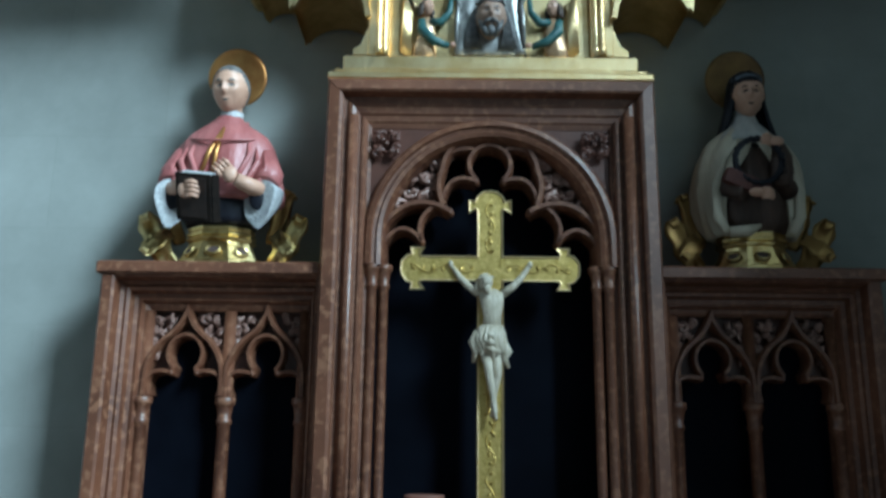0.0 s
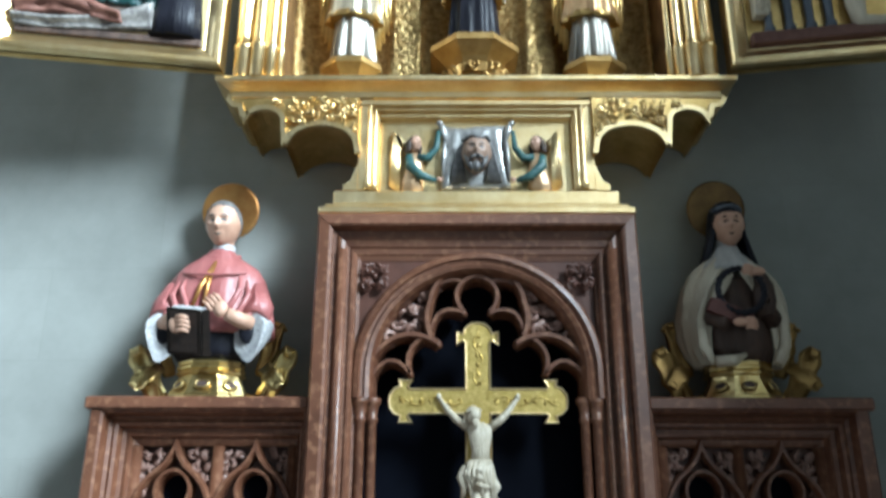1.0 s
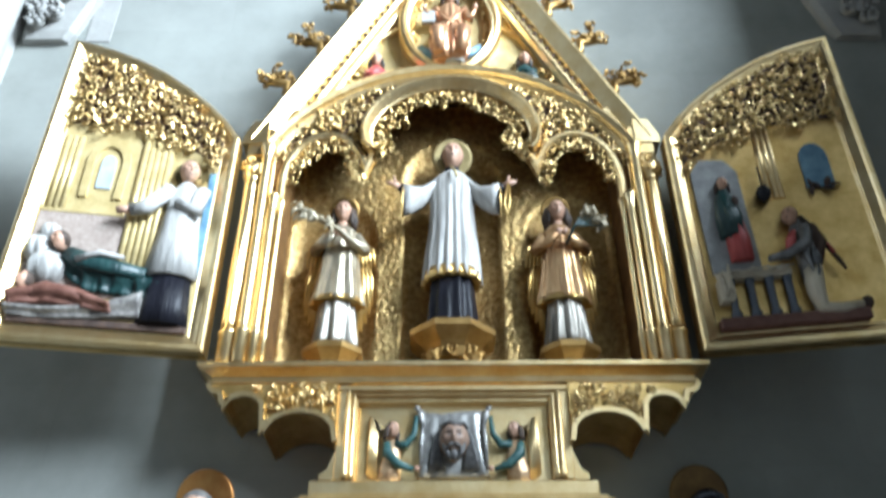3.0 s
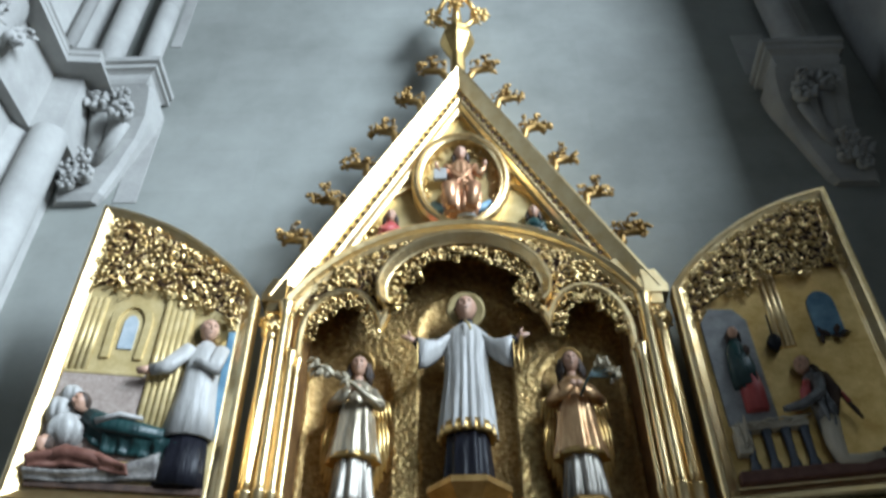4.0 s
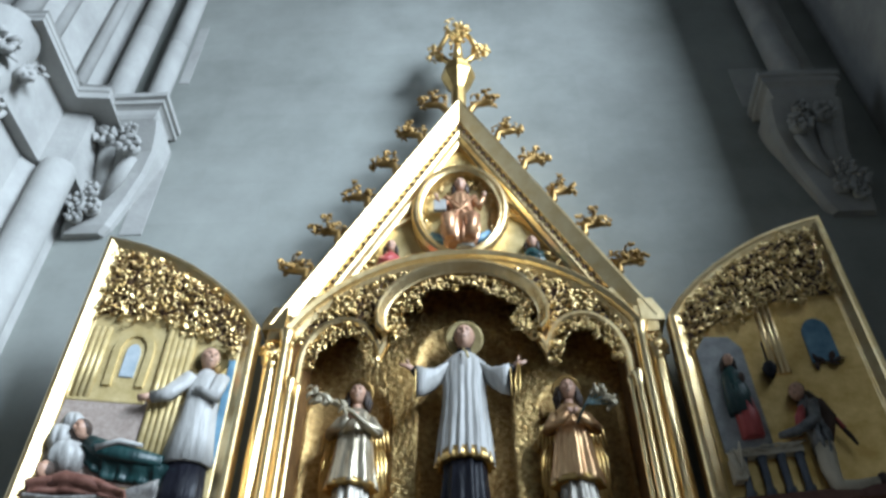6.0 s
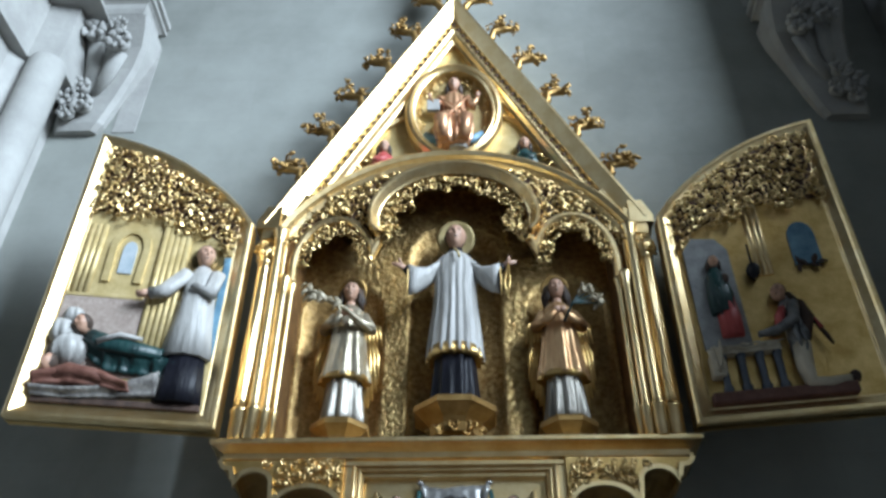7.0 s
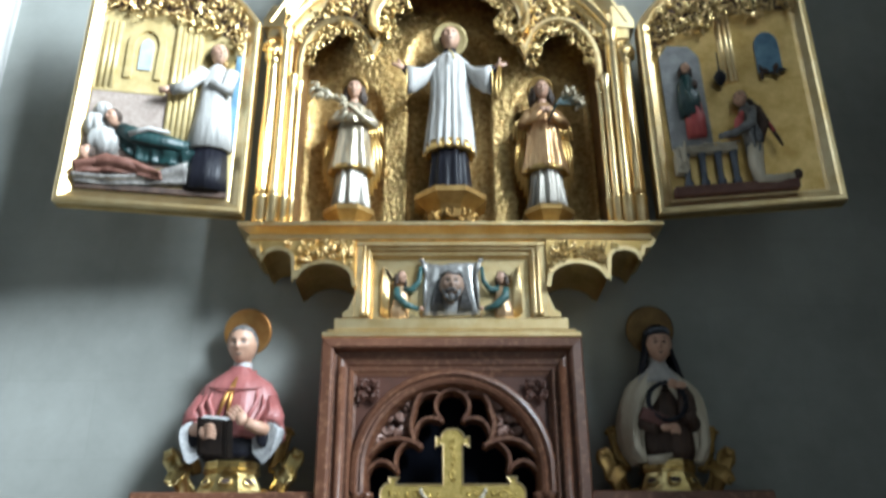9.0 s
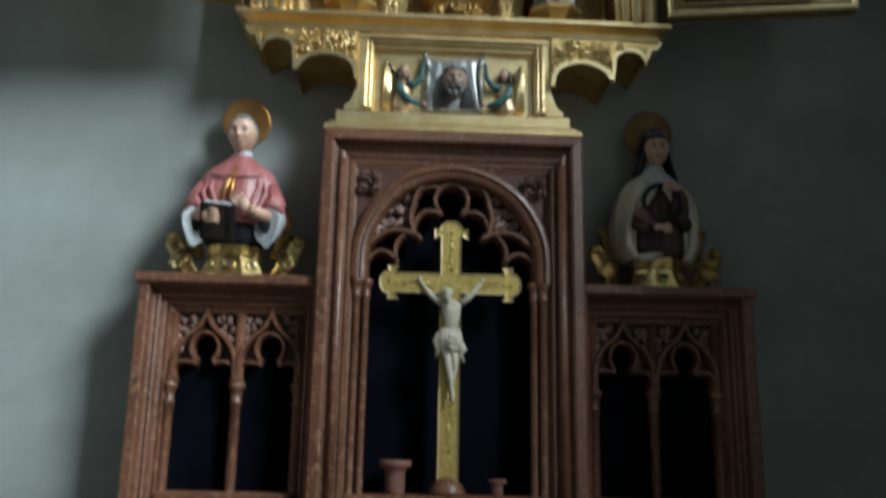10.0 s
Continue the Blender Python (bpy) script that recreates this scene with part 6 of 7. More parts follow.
def middle_saint():
    s, y = Shape(), -0.24
    s.robe([(4.012, 0, y, 0.118, 0.10), (4.06, 0, y, 0.116, 0.10), (4.2, 0, y, 0.108, 0.094), (4.36, 0, y, 0.10, 0.09)], 1, 72, 9, 0.16, 1, 0.2)
    s.robe([(4.285, 0, y, 0.138, 0.115), (4.33, 0, y, 0.136, 0.113), (4.45, 0.002, y, 0.128, 0.106), (4.6, 0.004, y, 0.114, 0.095), (4.72, 0.004, y, 0.108, 0.09), (4.82, 0.005, y, 0.116, 0.085), (4.89, 0.006, y, 0.115, 0.075), (4.935, 0.006, y, 0.075, 0.058), (4.955, 0.006, y, 0.045, 0.045)], 0, 144, 17, 0.10, 2, 0.35)
    s.robe([(4.284, 0, y, 0.1388, 0.1157), (4.31, 0, y, 0.1379, 0.1149), (4.345, 0, y, 0.1362, 0.1133)], 4, 144, 17, 0.10, 2, 0.35)
    s.tube([(0.006, y, 4.94), (0.006, y - 0.005, 4.985)], [0.043, 0.04], 14, 1)
    head(s, (0.006, y - 0.03, 5.052), 0.078, 2, 3, 3, nod=-0.12)
    halo_disc(s, (0.008, y + 0.03, 5.09), 0.108, 5, 0.35)
    for k in (-1, 1):
        sleeve(s, [(k * 0.07, y, 4.875), (k * 0.11, y - 0.015, 4.84), (k * 0.15, y - 0.04, 4.80), (k * 0.195, y - 0.075, 4.785), (k * 0.24, y - 0.10, 4.79)], [0.03, 0.036, 0.034, 0.03, 0.028], [0.04, 0.06, 0.085, 0.13, 0.165], [0.05, 0.05, 0.045, 0.038, 0.03], 0)
        s.tube([(k * 0.23, y - 0.095, 4.775), (k * 0.262, y - 0.115, 4.795)], [0.028, 0.02], 10, 1)
        s.ball((k * 0.238, y - 0.104, 4.715), (0.012, 0.03, 0.088), 1, 12, 8)
        s.tube([(k * 0.243, y - 0.10 + 0.032 * math.cos(n * 0.45), 4.72 + 0.1 * math.sin(n * 0.45)) for n in range(15)], 0.004, 5, 4)
        s.tube([(k * 0.255, y - 0.11, 4.79), (k * 0.288, y - 0.125, 4.805), (k * 0.33, y - 0.13, 4.81)], [0.018, 0.022, 0.008], 8, 2, 0.5)
        s.tube([(k * 0.28, y - 0.125, 4.805), (k * 0.292, y - 0.135, 4.84)], [0.009, 0.006], 6, 2)
    s.tube([(0.285, y - 0.13, 4.80), (0.262, y - 0.13, 4.68), (0.275, y - 0.13, 4.58), (0.288, y - 0.13, 4.68), (0.29, y - 0.13, 4.79)], 0.006, 6, 4)
    s.tube([(0.0, y - 0.075, 4.945), (0.02, y - 0.105, 4.90), (0.028, y - 0.112, 4.86)], 0.007, 6, 5)
    moved(s, Matrix.Translation((0, 0, 3.902)) @ Matrix.Diagonal((1.02, 1, 1.045, 1)) @ Matrix.Translation((0, 0, -4.012)))
    statue("saint_statue", s, [ROBE, BLACK, SKIN, HAIR, GOLD_DEEP, OCHRE], (0, y, 3.902), "painted statue in white surplice over black cassock")


middle_saint()


def angel(x, q, robe, label):
    s, y, b = Shape(), -0.235, 3.823
    s.robe([(b, x, y, 0.10, 0.085), (b + 0.05, x, y, 0.10, 0.085), (b + 0.2, x, y, 0.085, 0.075), (b + 0.3, x, y, 0.08, 0.07)], 1, 96, 9, 0.22, 3, 0.9)
    s.robe([(b + 0.235, x, y, 0.125, 0.095), (b + 0.26, x, y, 0.122, 0.093), (b + 0.4, x, y, 0.10, 0.08), (b + 0.55, x, y, 0.085, 0.07), (b + 0.63, x, y, 0.09, 0.065), (b + 0.675, x, y, 0.05, 0.045)], 0, 96, 8, 0.12, 4, 0.9)
    s.robe([(b + 0.234, x, y, 0.1262, 0.096), (b + 0.262, x, y, 0.1228, 0.0936)], 4, 96, 8, 0.12, 4, 0.9)
    s.tube([(x, y, b + 0.66), (x, y - 0.005, b + 0.71)], [0.03, 0.028], 10, 2)
    head(s, (x, y - 0.022, b + 0.765), 0.06, 2, 3, 3, True)
    for k in (-1, 1):
        s.tube([(x + k * 0.042, y, b + 0.79), (x + k * 0.058, y - 0.005, b + 0.72), (x + k * 0.055, y + 0.01, b + 0.66)], [0.02, 0.024, 0.012], 8, 3)
        s.tube([(x + k * 0.075, y, b + 0.62), (x + k * 0.12, y - 0.03, b + 0.53), (x + k * 0.06, y - 0.10, b + 0.54), (x + k * 0.02, y - 0.12, b + 0.57)], [0.032, 0.032, 0.026, 0.018], 10, 0)
        s.ball((x + k * 0.015, y - 0.125, b + 0.575), (0.02, 0.018, 0.02), 2)
        for j in range(8):
            u = j / 7
            s.tube([(x + k * (0.075 + 0.045 * u), y + 0.05, b + 0.54 + 0.06 * math.sin(3 * u)), (x + k * (0.092 + 0.066 * u), y + 0.04 - 0.012 * (j % 2), b + 0.36 + 0.04 * u), (x + k * (0.105 + 0.062 * u), y + 0.045, b + 0.08 + 0.15 * u + 0.03 * (j % 2))], [0.009, 0.013, 0.003], 6, 4, 0.6)
        for j in range(5):
            u = j / 4
            s.tube([(x + k * (0.07 + 0.045 * u), y + 0.044, b + 0.57 + 0.05 * math.sin(2.2 * u)), (x + k * (0.085 + 0.07 * u), y + 0.03, b + 0.55 + 0.03 * u), (x + k * (0.09 + 0.085 * u), y + 0.036, b + 0.44 + 0.03 * u)], [0.008, 0.013, 0.004], 6, 4, 0.6)
    halo_disc(s, (x, y + 0.03, b + 0.805), 0.078, 5, 0.35)
    return s, y, b


s, y, b = angel(-0.56, -1, ROBE, "")
pts = [(-0.42, y - 0.13, b + 0.46), (-0.56, y - 0.145, b + 0.58), (-0.70, y - 0.15, b + 0.66), (-0.78, y - 0.15, b + 0.69)]
s.tube(pts, [0.008, 0.012, 0.014, 0.01], 6, 6)
rnd = random.Random(15)
for k in range(22):
    u = rnd.uniform(0.3, 1)
    s.leaf((-0.50 - 0.3 * u, y - 0.15 + rnd.uniform(-0.02, 0.02), b + 0.54 + 0.16 * u + rnd.uniform(-0.03, 0.03)), 0.03, rnd, 6)
moved(s, Matrix.Translation((0, 0, b)) @ Matrix.Diagonal((1, 1, 1.05, 1)) @ Matrix.Translation((0, 0, -b)))
statue("angel_statue", s, [SILVER, SILVER_DARK, SKIN, HAIR, GOLD_DEEP, GOLD_DULL, PALM], (-0.56, y, b), "painted angel statue in silvered tunic holding a palm branch", group="angel statues")
s, y, b = angel(0.545, 1, ROBE, "")
for k in range(5):
    a = 0.3 + 0.22 * k
    tip = (0.545 + 0.06 + 0.15 * math.cos(a), y - 0.14, b + 0.56 + 0.13 * math.sin(a))
    s.tube([(0.56, y - 0.13, b + 0.50), (0.61, y - 0.14, b + 0.60), tip], [0.006, 0.006, 0.004], 5, 7)
    for j in range(5):
        s.leaf((tip[0] + rnd.uniform(-0.02, 0.02), tip[1] + rnd.uniform(-0.02, 0.02), tip[2] + rnd.uniform(-0.02, 0.02)), 0.026, rnd, 6)
moved(s, Matrix.Translation((0, 0, b)) @ Matrix.Diagonal((1, 1, 1.05, 1)) @ Matrix.Translation((0, 0, -b)))
statue("angel_statue", s, [surface("copper_rose_leaf", (0.44, 0.24, 0.11), (0.72, 0.48, 0.25), 12.0, 0.28, 0.48, 0.7, 0.5, 30.0, stretch=(1.6, 1.6, 0.35)), SILVER_DARK, SKIN, HAIR, GOLD_DEEP, GOLD_DULL, PALM, GREEN], (0.545, y, b), "painted angel statue in rose-gold tunic holding lilies", group="angel statues")


# ---- the busts on the side shelves ----
def acanthus(rows_from, rows_to, width, curl_by, slot=0):
    """A broad gilt leaf from one place to another, cupped, its tip curled over towards the viewer."""
    p0, p1 = Vector(rows_from), Vector(rows_to)
    d = (p1 - p0)
    side = Vector((d.z, 0, -d.x)).normalized()
    s = Shape()
    rows = []
    n = 16
    for i in range(n + 1):
        u = i / n
        roll_over = max(0.0, u - 0.72) / 0.28
        a = roll_over * 3.6
        c = p0 + d * min(u, 0.72) / 0.72 * 0.8 + d.normalized() * curl_by * math.sin(a) + Vector((0, -1, 0)) * curl_by * (1 - math.cos(a)) + Vector((0, -0.03 * math.sin(3 * u), 0))
        w = width * (0.35 + 0.65 * math.sin(math.pi * min(1, u * 0.8 + 0.18))) * (1 + 0.14 * math.sin(u * 21)) * (1 - 0.35 * roll_over)
        lip = Vector((0, -0.28 * width, 0)) * (1 - roll_over)
        back = Vector((0, 0.006, 0))
        rows.append([c - side * w + lip, c - side * w * 0.5 + lip * 0.2, c, c + side * w * 0.5 + lip * 0.2, c + side * w + lip, c + side * w * 0.5 + lip * 0.2 + back, c + back, c - side * w * 0.5 + lip * 0.2 + back])
    return s.loft(rows, slot)


def reliquary_base(x, label):
    y, z = -0.19, 2.306
    t = thing("reliquary_base", (x, y, z), label, "pedestal", "gilt pedestals")
    s = Shape().lathe((x, y, z), [(0.178, 0), (0.178, 0.014), (0.168, 0.02), (0.15, 0.05), (0.132, 0.085), (0.128, 0.098), (0.14, 0.104), (0.145, 0.112), (0.13, 0.118)], 8, smooth=False, squash=0.8, phase=math.pi / 8)
    part("foot", s, BRASS, t)
    part("collar", Shape().lathe((x, y, z), [(0.13, 0.118), (0.14, 0.124), (0.142, 0.134), (0.13, 0.14), (0.135, 0.146), (0.138, 0.156), (0.12, 0.165)], 8, smooth=False, squash=0.8, phase=math.pi / 8), BRASS, t)
    for k in (-1, 0, 1):
        a = -math.pi / 2 + k * 0.785
        c = Vector((x + 0.148 * math.cos(a), y + 0.119 * math.sin(a), z + 0.056))
        m = Matrix.Translation(c) @ Euler((-0.45, 0, a + math.pi / 2)).to_matrix().to_4x4()
        part("window_rim", moved(Shape().sweep(arc(0, 0, 0.027, 0.019, 0, 360, 20)[:-1], roll(0.005, 0), True), m), BRASS, t)
        part("window_pane", moved(Shape().prism(arc(0, 0, 0.026, 0.018, 0, 360, 20)[:-1], -0.002, 0.004), m), BROWN, t, "dark oval relic window")
    for q in (-1, 1):
        # broad leaves that rise behind the bust and hang beside the foot
        for foot, tip, w, cr, m in (((0.21, 0.05, 0.0), (0.335, 0.04, 0.25), 0.05, 0.03, BRASS if x < 0 else GOLD_DULL), ((0.19, 0.07, 0.12), (0.265, 0.07, 0.38), 0.034, 0.02, GOLD_DULL), ((0.21, 0.0, 0.15), (0.30, -0.03, 0.045), 0.036, 0.022, BRASS if x < 0 else GOLD_DULL)):
            part("leaf_scroll", acanthus((x + q * foot[0], y + foot[1], z + foot[2]), (x + q * tip[0], y + tip[1], z + tip[2]), w, cr), m, t)
        part("bracket_stem", Shape().tube([(x + q * 0.12, y, z + 0.03), (x + q * 0.2, y + 0.03, z + 0.02), (x + q * 0.24, y + 0.05, z + 0.12), (x + q * 0.25, y + 0.06, z + 0.26), (x + q * 0.27, y + 0.05, z + 0.34), (x + q * 0.285, y + 0.03, z + 0.31)], [0.016, 0.016, 0.014, 0.012, 0.011, 0.009], 8), GOLD_DULL, t)


reliquary_base(-1.085, "gilt brass pedestal with oval windows and leaf scrolls")
reliquary_base(1.065, "gilt brass pedestal with oval windows and leaf scrolls")


def fingers(s, c, way, spread, length, r, slot, n=4):
    """A closed row of fingers from the knuckles at c."""
    c, way, spread = Vector(c), Vector(way).normalized(), Vector(spread)
    for k in range(n):
        p = c + spread * (k - (n - 1) / 2)
        s.tube([p, p + way * length * 0.5 + Vector((0, -0.006, 0.004)), p + way * length * (1 - 0.08 * abs(k - 1.2))], [r, r * 0.95, r * 0.55], 7, slot)


def pink_bust():
    s, x, y, b = Shape(), -1.085, -0.20, 2.47
    s.robe([(b, x, y, 0.14, 0.10), (b + 0.03, x, y, 0.16, 0.115), (b + 0.12, x, y, 0.17, 0.12), (b + 0.22, x, y, 0.17, 0.12)], 3, 44, 9, 0.06, 3, 0.2)
    # the cape: narrow at the neck, square shoulders, wide over the elbows
    s.robe([(b + 0.10, x, y, 0.236, 0.13), (b + 0.115, x, y, 0.25, 0.14), (b + 0.15, x, y, 0.248, 0.142), (b + 0.20, x, y, 0.238, 0.14), (b + 0.26, x, y, 0.222, 0.134), (b + 0.31, x, y, 0.208, 0.126), (b + 0.355, x, y, 0.192, 0.115), (b + 0.39, x, y + 0.004, 0.168, 0.102), (b + 0.415, x, y + 0.006, 0.135, 0.09), (b + 0.44, x, y + 0.006, 0.095, 0.074), (b + 0.462, x, y + 0.004, 0.066, 0.06), (b + 0.478, x, y + 0.004, 0.056, 0.054)], 0, 120, 7, 0.07, 5, 1.4)
    for k in (-1, 1):
        # folds drawn from the shoulder to the bent arm
        for u, v, r in ((0.10, 0.36, 0.011), (0.135, 0.33, 0.013), (0.17, 0.30, 0.012)):
            s.tube([(x + k * u, y - 0.085, b + v), (x + k * (u + 0.02), y - 0.118, b + v - 0.08), (x + k * (u - 0.012), y - 0.134, b + v - 0.16), (x + k * (u - 0.05), y - 0.138, b + v - 0.20)], [0.003, r, r * 1.1, 0.003], 8, 0)
    s.tube([(x + 0.005, y, b + 0.46), (x + 0.008, y - 0.004, b + 0.505)], [0.05, 0.047], 18, 4)
    s.tube([(x + 0.008, y - 0.004, b + 0.48), (x + 0.008, y - 0.012, b + 0.57)], [0.041, 0.042], 16, 1)
    head(s, (x + 0.004, y - 0.035, b + 0.593), 0.105, 1, 2, 2, nod=0.2, turn=-0.1)
    halo_disc(s, (x + 0.0, y + 0.075, b + 0.70), 0.128, 5, 0.2)
    for k in (-1, 1):
        s.tube([(x + k * 0.16, y - 0.03, b + 0.30), (x + k * 0.19, y - 0.06, b + 0.21), (x + k * 0.185, y - 0.10, b + 0.15)], [0.05, 0.06, 0.058], 18, 0)
        # the wide lace sleeve, open and hanging
        rings = []
        for u, w, lo, hi in ((0.0, 0.045, 0.05, 0.05), (0.35, 0.058, 0.09, 0.055), (0.7, 0.066, 0.125, 0.05), (1.0, 0.07, 0.15, 0.045)):
            c = Vector((x + k * (0.215 - 0.045 * u), y - 0.045 - 0.085 * u, b + 0.125 + 0.0 * u))
            ring = []
            for j in range(28):
                a = 6.28318 * j / 28
                rr = 1 + 0.05 * math.sin(5 * a + 2 * u)
                ring.append(c + Vector((k * w * rr * math.cos(a) * 0.9, -w * 0.35 * math.cos(a), (hi if math.sin(a) > 0 else lo) * rr * math.sin(a))))
            rings.append(ring)
        s.loft(rings, 4)
        c = Vector((x + k * 0.168, y - 0.136, b + 0.10))
        s.ball(c + Vector((0, 0.004, 0.0)), (0.036, 0.010, 0.055), 3, 16, 10)
        s.tube([(x + k * 0.17, y - 0.12, b + 0.13), (x + k * 0.13, y - 0.165, b + 0.14), (x + k * 0.09, y - 0.19, b + 0.155)], [0.036, 0.03, 0.026], 12, 1)
    fingers(s, (x - 0.10, y - 0.20, b + 0.11), (1, -0.15, -0.12), (0, -0.004, 0.017), 0.06, 0.010, 1)
    s.ball((x - 0.105, y - 0.185, b + 0.115), (0.03, 0.022, 0.038), 1, 12, 8)
    # the raised hand
    s.ball((x + 0.065, y - 0.185, b + 0.175), (0.03, 0.02, 0.034), 1, 12, 8)
    fingers(s, (x + 0.05, y - 0.185, b + 0.185), (-0.75, -0.1, 0.75), (0.012, 0.0, 0.012), 0.06, 0.009, 1)
    # open book, its covers towards the viewer
    m = Matrix.Translation((x - 0.045, y - 0.185, b + 0.085)) @ Euler((0.55, 0, 0.08)).to_matrix().to_4x4()
    bk = Shape()
    for q in (-1, 1):
        fold = Matrix.Rotation(q * 0.22, 4, "Z")
        w = 0.145 if q < 0 else 0.03
        leaf = Shape().box(min(0, q * w), max(0, q * w), -0.008, 0.0, -0.105, 0.088, 0, 0.003).box(min(0, q * (w - 0.014)), max(0, q * (w - 0.014)), 0.0, 0.045, -0.10, 0.086, 1, 0.002)
        leaf.box(min(q * 0.02, q * (w - 0.016)), max(q * 0.02, q * (w - 0.016)), -0.0105, -0.008, -0.09, 0.073, 2, 0.001) if q < 0 else None
        moved(leaf, Matrix.Translation((0.045, 0, 0)) @ fold)
        bk.add(leaf.v, [], 0)
        k0 = len(bk.v) - len(leaf.v)
        bk.f += [[i + k0 for i in f] for f in leaf.f]
        bk.m += leaf.m
        bk.s += leaf.s
    moved(bk, m)
    k = len(s.v)
    s.v += bk.v
    s.f += [[i + k for i in f] for f in bk.f]
    s.m += [(6, 4, 7)[i] for i in bk.m]
    s.s += bk.s
    # stole ends and cord
    for dx in (-0.05, -0.012):
        s.tube([(x + dx * 1.2, y - 0.15, b + 0.19), (x + dx * 0.7, y - 0.14, b + 0.29), (x + 0.004, y - 0.095, b + 0.405)], [0.008, 0.010, 0.006], 6, 5, 0.6)
    s.tube([(x + 0.072 * math.cos(k * 0.4), y + 0.005 - 0.07 * math.sin(k * 0.4), b + 0.458 - 0.026 * math.sin(k * 0.4)) for k in range(-1, 10)], 0.010, 8, 0)
    # the seam of the cape across the breast
    s.tube([(x + 0.15 * math.cos(a), y - 0.02 - 0.118 * math.sin(a), b + 0.385 - 0.05 * math.sin(a)) for a in [0.25 + 2.64 * i / 14 for i in range(15)]], 0.006, 6, 0)
    statue("saint_bust", s, [PINK, SKIN, GREY_HAIR, BLACK, LACE, surface("red_gold_halo", (0.40, 0.17, 0.05), (0.62, 0.36, 0.12), 6.0, 0.3, 0.5, 0.8, 0.1), BOOK, surface("tooled_leather_field", (0.012, 0.007, 0.005), (0.03, 0.016, 0.01), 30.0, 0.65, 0.8, bump=0.3)], (x, y, b), "painted bust in a rose cape reading a dark book", "bust", "saint busts")


pink_bust()


def nun_bust():
    s, x, y, b = Shape(), 1.065, -0.20, 2.47
    s.robe([(b - 0.01, x + 0.01, y, 0.11, 0.09), (b + 0.05, x, y, 0.16, 0.12), (b + 0.2, x, y, 0.165, 0.125), (b + 0.34, x, y, 0.15, 0.10)], 3, 64, 11, 0.09, 3, 0.6)
    # cream mantle round the shoulders and arms, open in front over the brown habit
    rings = []
    for z, rx, ry, gap in ((-0.02, 0.175, 0.10, 0.78), (0.03, 0.205, 0.118, 0.72), (0.10, 0.225, 0.13, 0.64), (0.18, 0.228, 0.135, 0.52), (0.25, 0.218, 0.132, 0.34), (0.31, 0.202, 0.124, 0.16), (0.355, 0.182, 0.112, 0.06), (0.39, 0.152, 0.10, 0.04), (0.42, 0.115, 0.085, 0.03), (0.45, 0.075, 0.065, 0.02)):
        outer, inner = [], []
        for j in range(61):
            a = -math.pi / 2 + gap + (2 * math.pi - 2 * gap) * j / 60
            w = 1 + 0.045 * math.sin(9 * a + 6 * z) + 0.03 * math.sin(14 * a - 9 * z)
            outer.append((x + rx * w * math.cos(a), y + ry * w * math.sin(a), b + z))
            inner.append((x + (rx * w - 0.012) * math.cos(a), y + (ry * w - 0.012) * math.sin(a), b + z))
        rings.append(outer + inner[::-1])
    s.loft(rings, 0)
    for k in (-1, 1):
        # the turned front edges, gathered under the arms
        s.tube([(x + k * 0.06, y - 0.105, b + 0.375), (x + k * 0.125, y - 0.118, b + 0.29), (x + k * 0.168, y - 0.108, b + 0.16), (x + k * 0.165, y - 0.10, b + 0.05), (x + k * 0.125, y - 0.10, b - 0.02)], [0.004, 0.012, 0.02, 0.022, 0.018], 14, 0, 0.6)
        s.tube([(x + k * 0.10, y - 0.08, b + 0.24), (x + k * 0.115, y - 0.11, b + 0.16), (x + k * 0.07, y - 0.16, b + (0.13 if k < 0 else 0.22))], [0.03, 0.042, 0.034], 14, 3)
    s.tube([(x - 0.12, y - 0.10, b - 0.015), (x - 0.05, y - 0.12, b - 0.012), (x + 0.0, y - 0.11, b + 0.012)], [0.022, 0.024, 0.008], 10, 0)
    # raised arm with a hanging brown sleeve
    s.tube([(x + 0.10, y - 0.12, b + 0.22), (x + 0.09, y - 0.15, b + 0.28), (x + 0.07, y - 0.165, b + 0.325)], [0.042, 0.038, 0.026], 12, 3)
    s.robe([(b + 0.16, x + 0.085, y - 0.14, 0.03, 0.03), (b + 0.20, x + 0.085, y - 0.145, 0.042, 0.034), (b + 0.27, x + 0.085, y - 0.145, 0.04, 0.032), (b + 0.31, x + 0.085, y - 0.15, 0.026, 0.024)], 3, 28, 7, 0.12, 4)
    s.robe([(b + 0.375, x, y - 0.008, 0.135, 0.105), (b + 0.40, x, y - 0.004, 0.128, 0.098), (b + 0.435, x, y, 0.098, 0.08), (b + 0.47, x, y, 0.062, 0.058), (b + 0.50, x, y - 0.002, 0.05, 0.05)], 4, 44, 7, 0.04, 2, 0.2)
    s.ball((x - 0.03, y - 0.185, b + 0.125), (0.034, 0.02, 0.018), 1, 12, 8)
    fingers(s, (x - 0.015, y - 0.19, b + 0.12), (1, -0.1, -0.2), (0, -0.004, 0.010), 0.05, 0.008, 1)
    s.ball((x + 0.055, y - 0.185, b + 0.335), (0.034, 0.022, 0.02), 1, 12, 8)
    fingers(s, (x + 0.035, y - 0.19, b + 0.335), (-1, -0.15, 0.1), (0, -0.004, 0.010), 0.045, 0.008, 1)
    s.tube([(x, y, b + 0.47), (x + 0.004, y - 0.014, b + 0.56)], [0.046, 0.045], 14, 4)
    h = (x + 0.008, y - 0.04, b + 0.585)
    head(s, h, 0.094, 1, 2, 3, nod=0.12, turn=-0.12, hairline=0.5)
    # veil: a hood round the face that falls to the shoulders
    rings = []
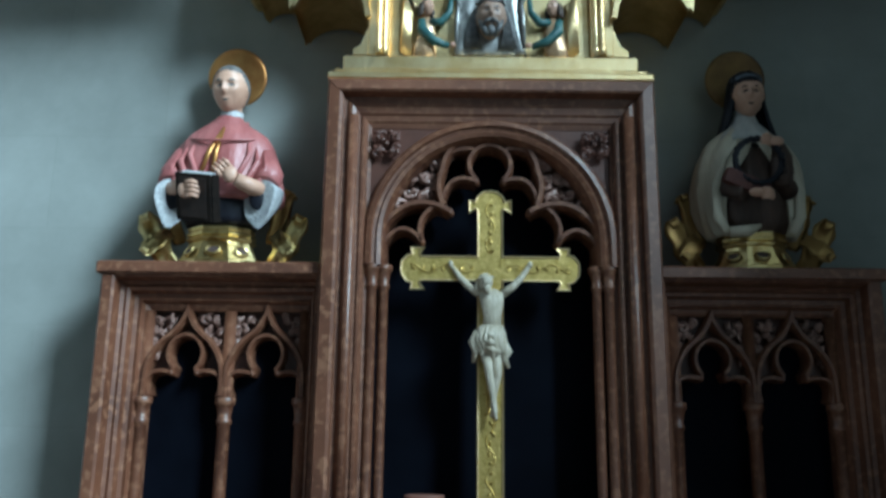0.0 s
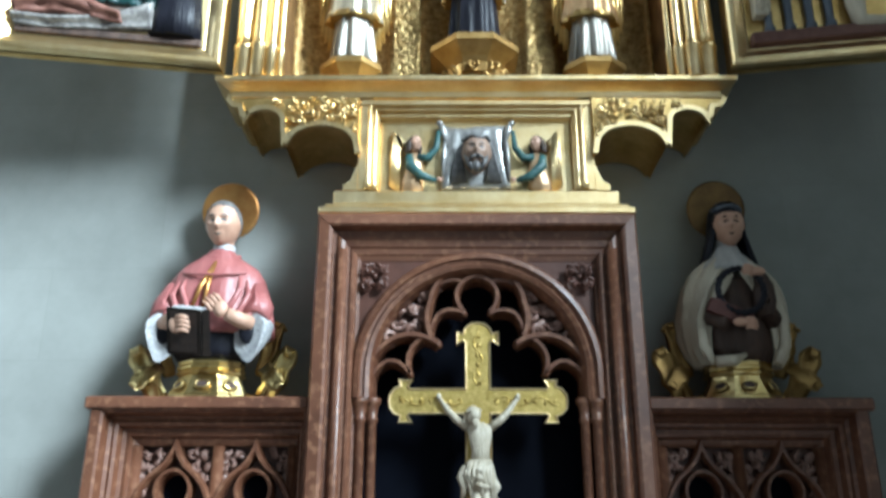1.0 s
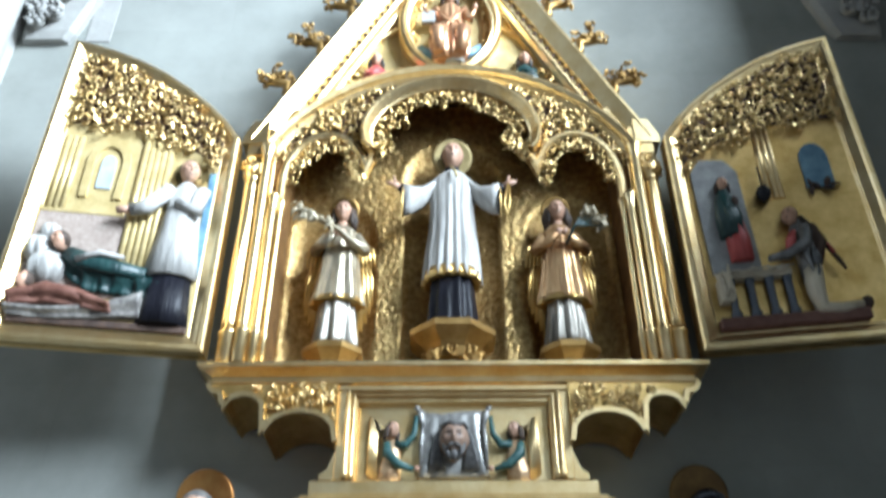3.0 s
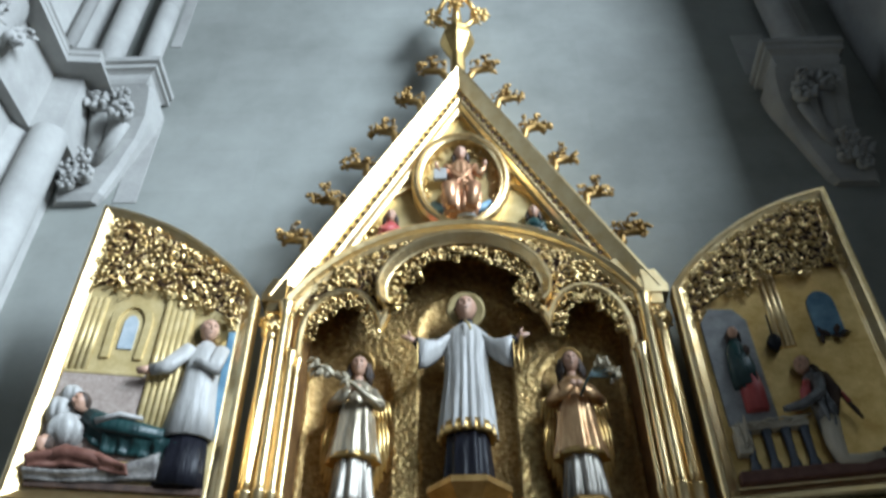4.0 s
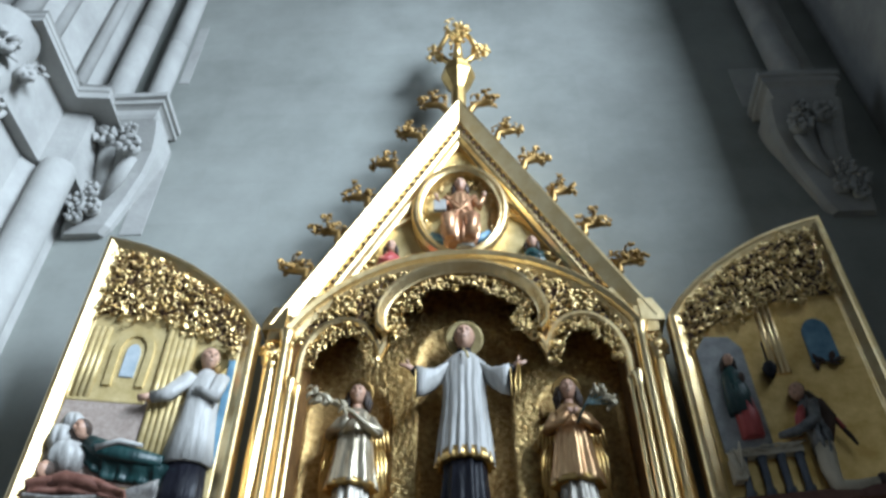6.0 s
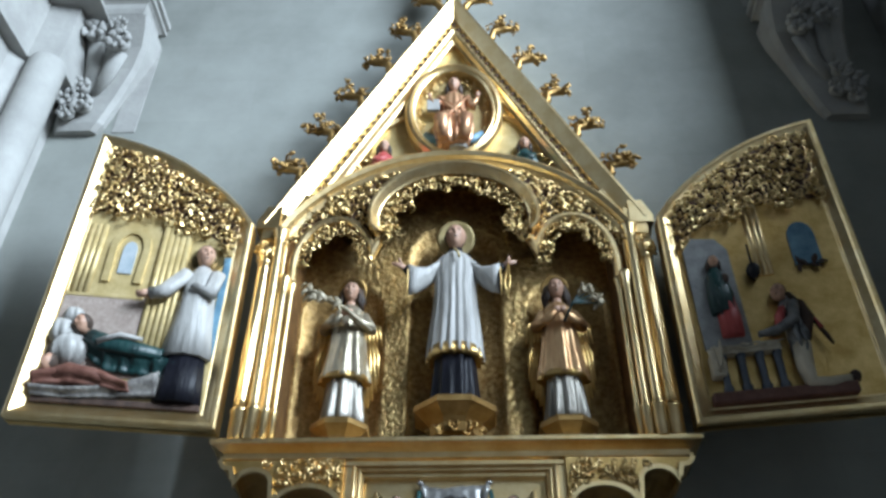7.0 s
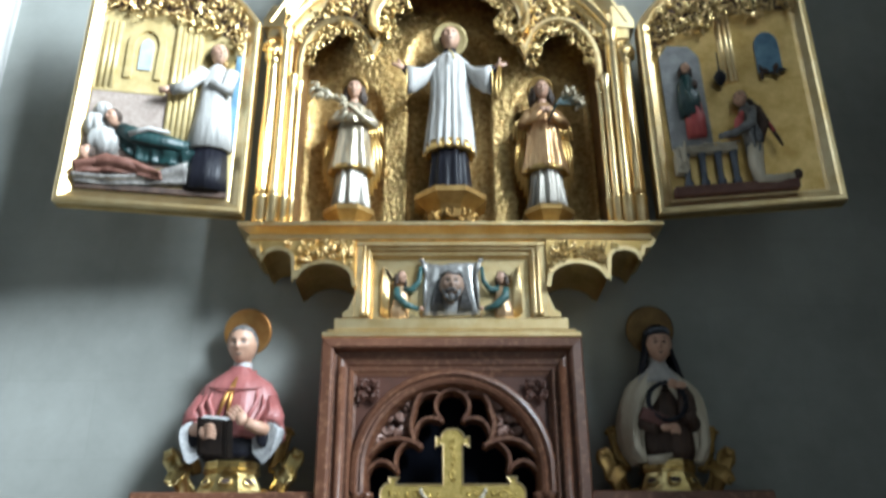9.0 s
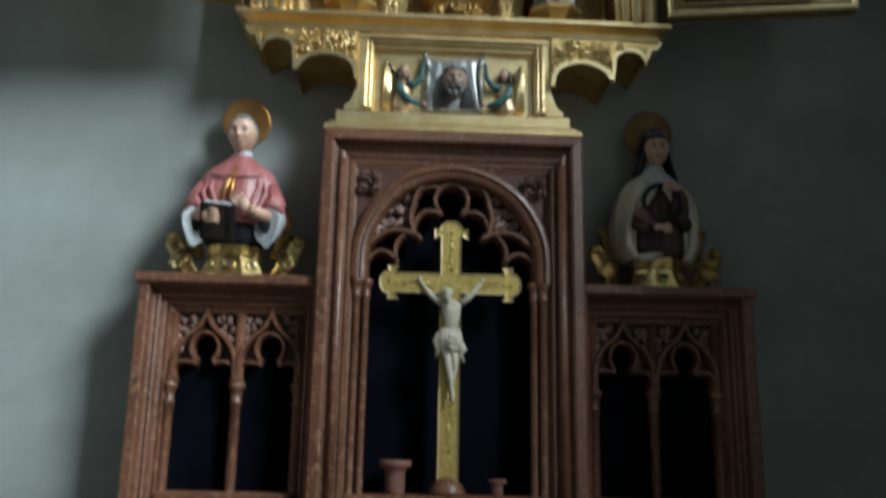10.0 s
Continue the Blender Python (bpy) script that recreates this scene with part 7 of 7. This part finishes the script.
    for dz, rx, ry, gap, oy in ((-0.205, 0.128, 0.06, 1.0, 0.05), (-0.16, 0.122, 0.066, 0.95, 0.046), (-0.10, 0.102, 0.07, 0.88, 0.04), (-0.04, 0.086, 0.076, 0.80, 0.034), (0.02, 0.078, 0.08, 0.74, 0.028), (0.06, 0.072, 0.08, 0.55, 0.022), (0.085, 0.062, 0.074, 0.2, 0.018), (0.102, 0.042, 0.054, 0.05, 0.018), (0.112, 0.015, 0.02, 0.03, 0.018)):
        outer, inner = [], []
        for j in range(49):
            a = -math.pi / 2 + gap + (2 * math.pi - 2 * gap) * j / 48
            w = 1 + (0.05 if dz < -0.05 else 0.015) * math.sin(8 * a + 10 * dz)
            outer.append((h[0] + rx * w * math.cos(a), h[1] + oy + ry * w * math.sin(a), h[2] + dz))
            inner.append((h[0] + (rx * w - 0.008) * math.cos(a), h[1] + oy + (ry * w - 0.008) * math.sin(a), h[2] + dz))
        rings.append(outer + inner[::-1])
    s.loft(rings, 2)
    s.tube([(h[0] + 0.058 * math.cos(a), h[1] + 0.0 - 0.052 * math.sin(a), h[2] + 0.062 + 0.01 * math.sin(a)) for a in [0.1 + 2.94 * i / 12 for i in range(13)]], 0.013, 8, 5, 0.8)
    halo_disc(s, (x + 0.004, y + 0.075, b + 0.71), 0.13, 6, 0.2)
    # wreath of thorns and closed book
    for ph in (0.0, 2.1, 4.2):
        s.tube([(x - 0.015 + (0.092 + 0.007 * math.cos(k * 1.7 + ph)) * math.cos(k * 0.2618), y - 0.18 + 0.007 * math.sin(k * 1.7 + ph), b + 0.255 + (0.092 + 0.007 * math.cos(k * 1.7 + ph)) * math.sin(k * 0.2618)) for k in range(25)], 0.0085, 6, 2)
    bk = moved(Shape().box(-0.10, 0.08, -0.025, 0.02, -0.03, 0.03, 7), Matrix.Translation((x - 0.055, y - 0.16, b + 0.165)) @ Euler((0.2, 0.4, 0.1)).to_matrix().to_4x4())
    k = len(s.v)
    s.v += bk.v
    s.f += [[i + k for i in f] for f in bk.f]
    s.m += bk.m
    s.s += bk.s
    statue("saint_bust", s, [CREAM, SKIN, BLACK, BROWN, ROBE, SLATE_BLUE, surface("dark_gold_halo", (0.13, 0.075, 0.03), (0.28, 0.175, 0.06), 6.0, 0.4, 0.6, 0.7, 0.1), surface("dark_red_binding", (0.06, 0.016, 0.012), (0.11, 0.035, 0.025), 20.0, 0.5, 0.7)], (x, y, b), "painted bust of a veiled nun in cream mantle", "bust", "saint busts")


nun_bust()
